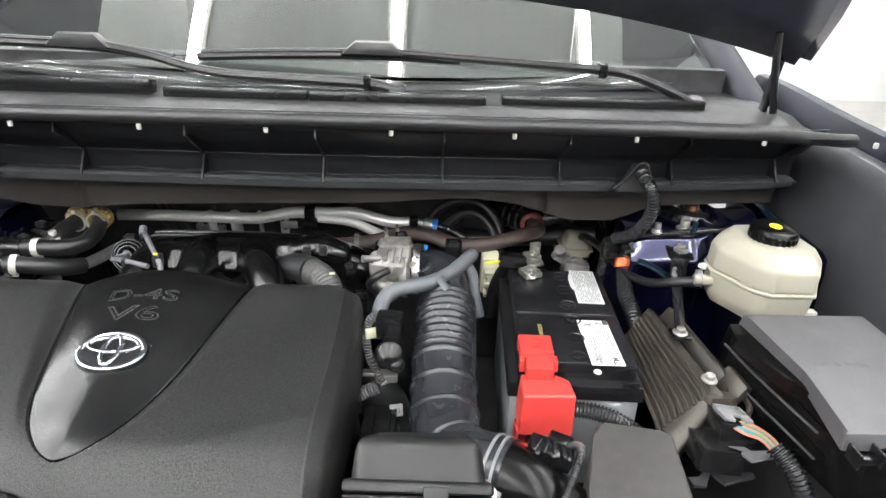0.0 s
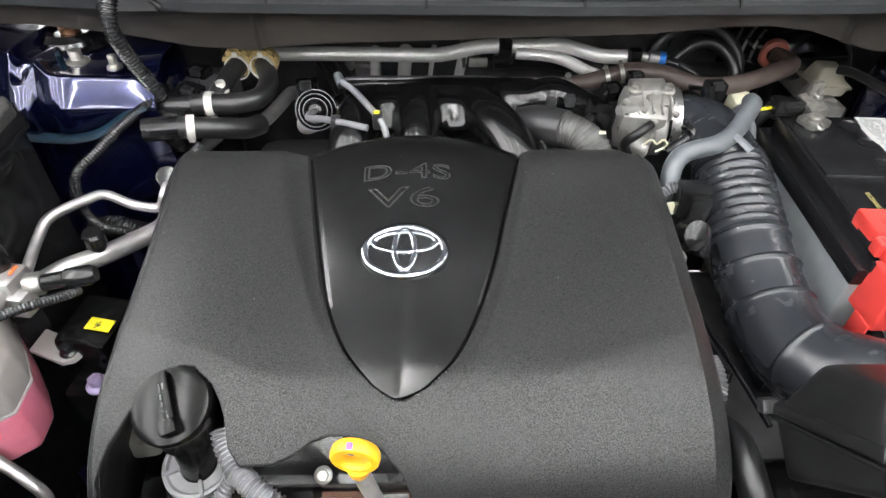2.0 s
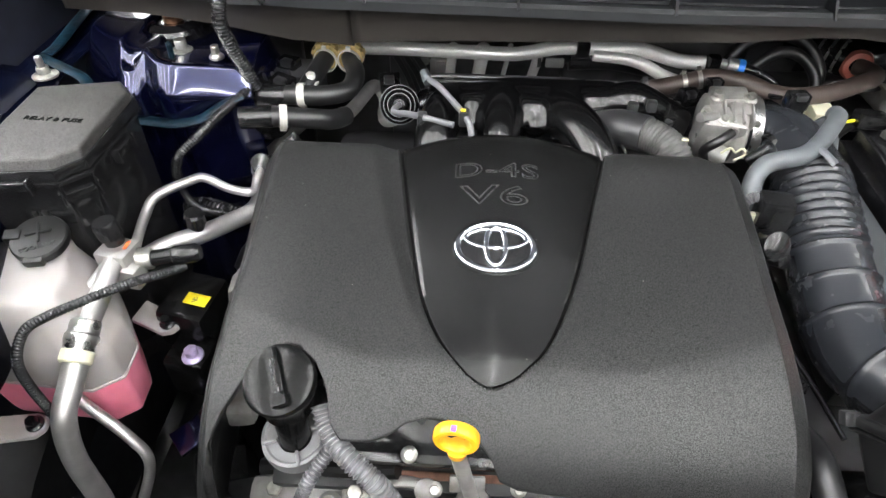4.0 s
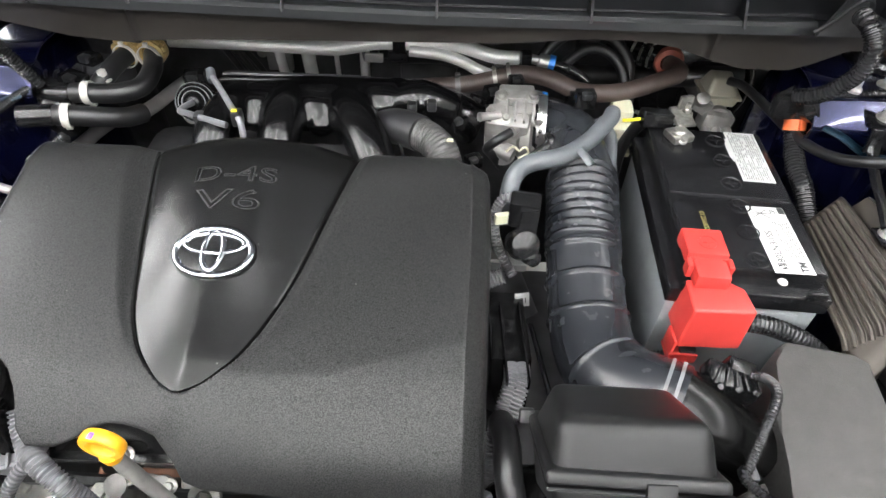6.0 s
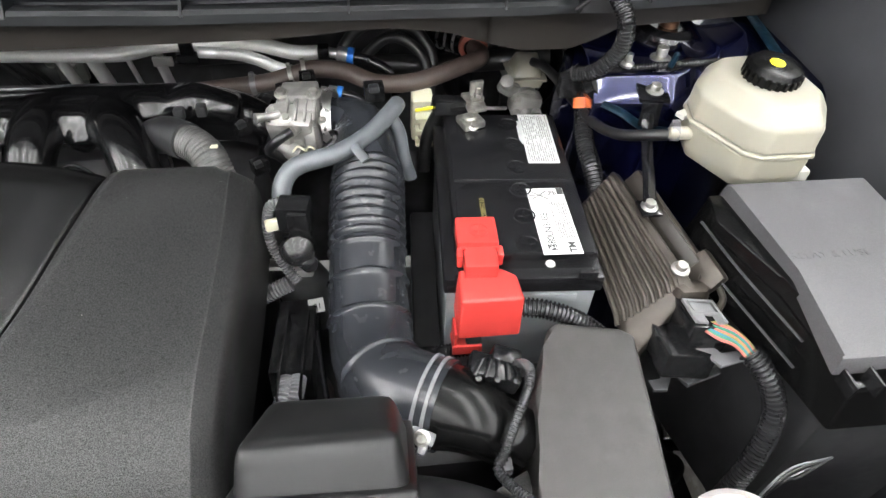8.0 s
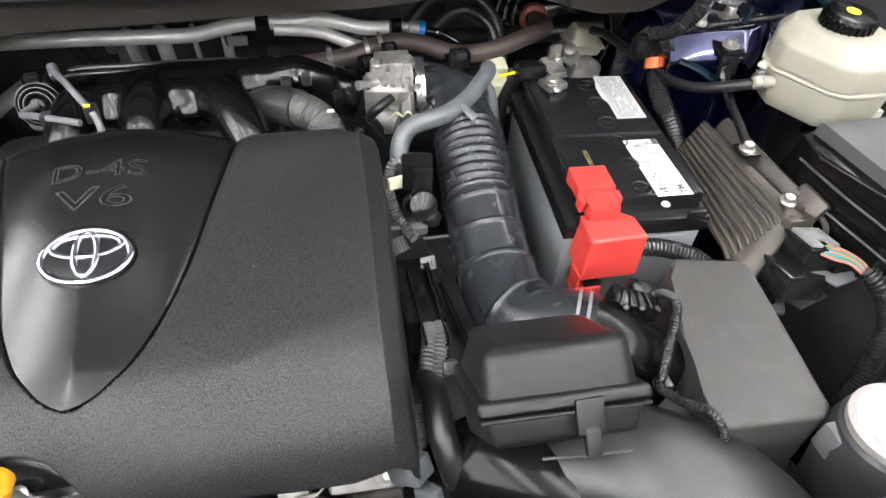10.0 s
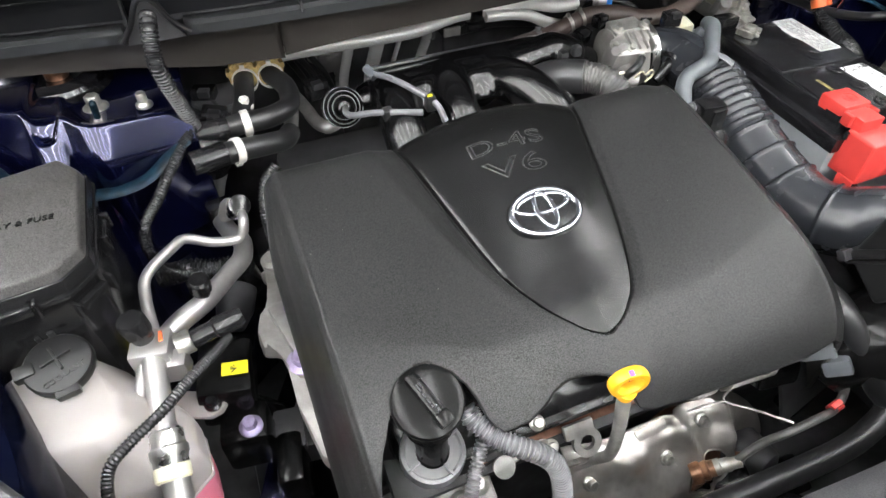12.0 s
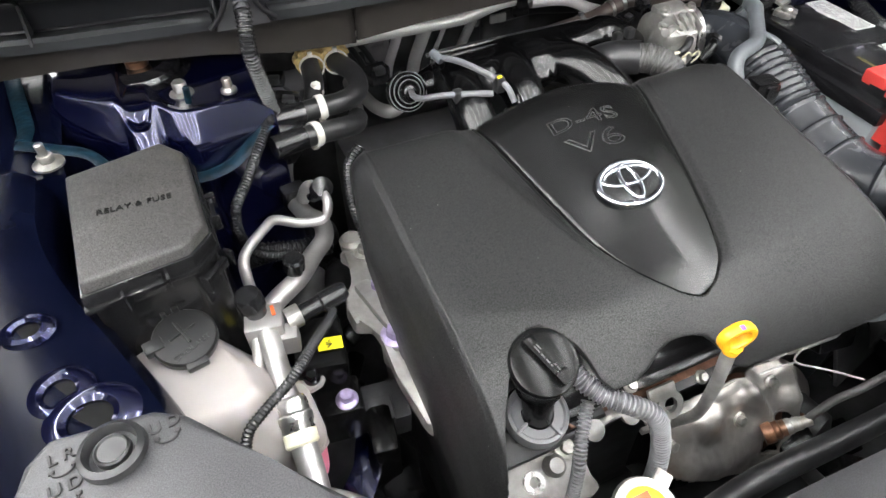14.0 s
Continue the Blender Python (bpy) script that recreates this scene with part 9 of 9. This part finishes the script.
RD = thing("radiator_hose", "thick black radiator hose bending across the front", "hose", (-0.1, 0.37, 0.85))
tube("hose", [(-0.1, 0.47, 0.87), (-0.098, 0.435, 0.892), (-0.098, 0.405, 0.89), (-0.088, 0.375, 0.86), (-0.068, 0.346, 0.815), (-0.055, 0.328, 0.792), (-0.085, 0.318, 0.778), (-0.14, 0.312, 0.778), (-0.25, 0.311, 0.79), (-0.36, 0.311, 0.802), (-0.44, 0.306, 0.795), (-0.5, 0.3, 0.78)], 0.0128, RUBBER, RD, n=18)

LF = thing("filler_looms", "grey corrugated wire looms beside the oil filler", "wiring loom", (-0.5, 0.4, 0.88))
tube("thick_sleeve", [(-0.519, 0.43, 0.929), (-0.515, 0.42, 0.923), (-0.503, 0.402, 0.917), (-0.489, 0.389, 0.915), (-0.468, 0.377, 0.903), (-0.454, 0.372, 0.873), (-0.45, 0.363, 0.835), (-0.455, 0.355, 0.8), (-0.475, 0.345, 0.765)], 0.0086, GREYLOOM, LF, n=14, ribs=(0.004, 0.0018))
tube("thin_sleeve", [(-0.51, 0.412, 0.898), (-0.517, 0.404, 0.889), (-0.529, 0.389, 0.876), (-0.538, 0.374, 0.855), (-0.545, 0.365, 0.815), (-0.55, 0.36, 0.77)], 0.0058, GREYLOOM, LF, n=12, ribs=(0.0038, 0.0016))


def radiator_cap():
    T = thing("radiator_filler", "metal radiator filler with pressure cap and orange warning label", "radiator filler", (-0.5, 0.32, 0.82))
    bm = bmesh.new()
    c, ax = (-0.5, 0.322, 0.845), (0, -0.15, 1)
    lathe(bm, [(0, -0.02), (0.022, -0.02), (0.03, -0.006), (0.031, 0), (0.029, 0.004), (0, 0.006)], c, ax, 36)
    m = axis_frame(c, ax)
    t = bmesh.new()
    rbox(t, (0.034, 0, -0.003), (0.02, 0.016, 0.006), 0.002)
    rbox(t, (-0.034, 0, -0.003), (0.02, 0.016, 0.006), 0.002)
    t.transform(m @ turn(0, 0, 30))
    join(bm, t)
    part("cap", bm, ZINC, T)
    bm = bmesh.new()
    lathe(bm, [(0, 0.0063), (0.021, 0.0052), (0.021, 0.0045), (0, 0.0059)], c, ax, 36)
    lab = part("label", bm, STICKY, T, "round orange and yellow label")
    bm = bmesh.new()
    t = bmesh.new()
    rbox(t, (-0.006, 0.01, 0.0064), (0.03, 0.009, 0.0005), 0)
    t.transform(m)
    join(bm, t)
    part("label_patch", bm, ORANGE, lab)
    bm = bmesh.new()
    t = bmesh.new()
    rbox(t, (-0.004, 0.0, 0.0065), (0.03, 0.008, 0.0005), 0)
    t.transform(m)
    join(bm, t)
    part("label_field", bm, PAPER, lab)
    bm = bmesh.new()
    lathe(bm, [(0.03, -0.07), (0.026, -0.03), (0.026, -0.018)], c, ax, 24)
    part("neck", bm, BLACK, T)
    return T


radiator_cap()


def front_panel():
    T = thing("front_cover", "smooth grey plastic cover over the radiator", "cover panel", (CAR_MID, 0.12, 0.95))
    rows = []
    for i in range(41):
        x = -0.69 + 1.2 * i / 40
        e = 0.012 * math.sin(x * 9)
        rows.append([(x, 0.262 + e * 0.4, 0.9), (x, 0.258 + e * 0.4, 0.958), (x, 0.248 + e * 0.4, 0.966), (x, 0.2, 0.972), (x, 0.1, 0.975), (x, 0.02, 0.968)])
    bm = bmesh.new()
    grid_mesh(bm, rows)
    solid(part("panel", bm, HEADGREY, T), 0.004, 1)
    return T


front_panel()


def lamp_lens():
    T = thing("headlamp_lens", "milky round lamp cap in a grey housing", "headlamp", (0.255, 0.315, 0.85))
    bm = bmesh.new()
    lathe(bm, [(0.05, -0.12), (0.05, -0.02), (0.045, 0), (0.04, 0.004)], (0.262, 0.315, 0.935), (-0.1, 0.1, 1), 36)
    part("housing", bm, HEADGREY, T)
    bm = bmesh.new()
    lathe(bm, [(0.036, 0.0), (0.042, 0.002), (0.042, 0.01), (0.036, 0.013), (0.03, 0.01), (0.026, 0.004), (0, 0.002)], (0.262, 0.315, 0.937), (-0.1, 0.1, 1), 36)
    part("lens", bm, MILKY, T, "milky round cap")
    bm = bmesh.new()
    rbox(bm, (0.222, 0.33, 0.91), (0.014, 0.02, 0.03), 0.003)
    part("clip", bm, GREYLOOM, T)
    for i in range(4):
        tube("wire", [(0.335, 0.372, 0.85), (0.335 + 0.004 * i, 0.374, 0.89 + 0.003 * i), (0.358, 0.384 - 0.003 * i, 0.902), (0.4, 0.39, 0.9)], 0.0011, (GREYLOOM, RUBBER, LOOM, RUBBER)[i], T, n=6)
    return T


lamp_lens()


def lower_clutter():
    """Dark castings, lines and plugs seen low down between the larger parts."""
    T = thing("lower_castings", "dark castings and brackets low in the engine bay", "engine parts", (0, 0.5, 0.5))
    rnd = random.Random(11)
    for x0, x1, y0, y1, z0, z1, n in ((-0.12, 0.06, 0.4, 0.85, 0.55, 0.8, 16), (-0.78, -0.62, 0.45, 0.95, 0.5, 0.8, 16), (-0.45, -0.05, 0.28, 0.42, 0.5, 0.68, 14), (0.26, 0.5, 0.35, 0.65, 0.5, 0.75, 12)):
        for i in range(n):
            bm = bmesh.new()
            s = [rnd.uniform(0.02, 0.07) for _ in range(3)]
            at = (rnd.uniform(x0, x1), rnd.uniform(y0, y1), rnd.uniform(z0, z1))
            if i % 3 == 0:
                ax = Vector((rnd.uniform(-1, 1), rnd.uniform(-1, 1), rnd.uniform(-1, 1)))
                lathe(bm, [(0, -s[1]), (s[0] * 0.5, -s[1]), (s[0] * 0.55, 0), (s[0] * 0.4, s[1] * 0.8), (0, s[1])], at, ax, 18)
            else:
                rbox(bm, at, s, 0.006, turn(rnd.uniform(-30, 30), rnd.uniform(-30, 30), rnd.uniform(-60, 60)))
            part("casting", bm, (DEEP, GLOSS, BLACKPAINT)[i % 3], T)
    return T


lower_clutter()


def exhaust_pipe():
    T = thing("exhaust_pipe", "dull grey exhaust pipe with guard plate low behind the hose", "exhaust", (-0.1, 0.44, 0.4))
    tube("pipe", [(-0.19, 0.46, 0.66), (-0.13, 0.45, 0.64), (-0.08, 0.44, 0.59), (-0.05, 0.44, 0.5), (-0.05, 0.45, 0.38)], 0.03, SHIELD, T, n=24)
    bm = bmesh.new()
    rbox(bm, (-0.035, 0.43, 0.72), (0.1, 0.006, 0.13), 0.003, turn(-25, 0, 12))
    part("side_panel", bm, DEEP, T, "dull grey guard plate")
    return T


exhaust_pipe()
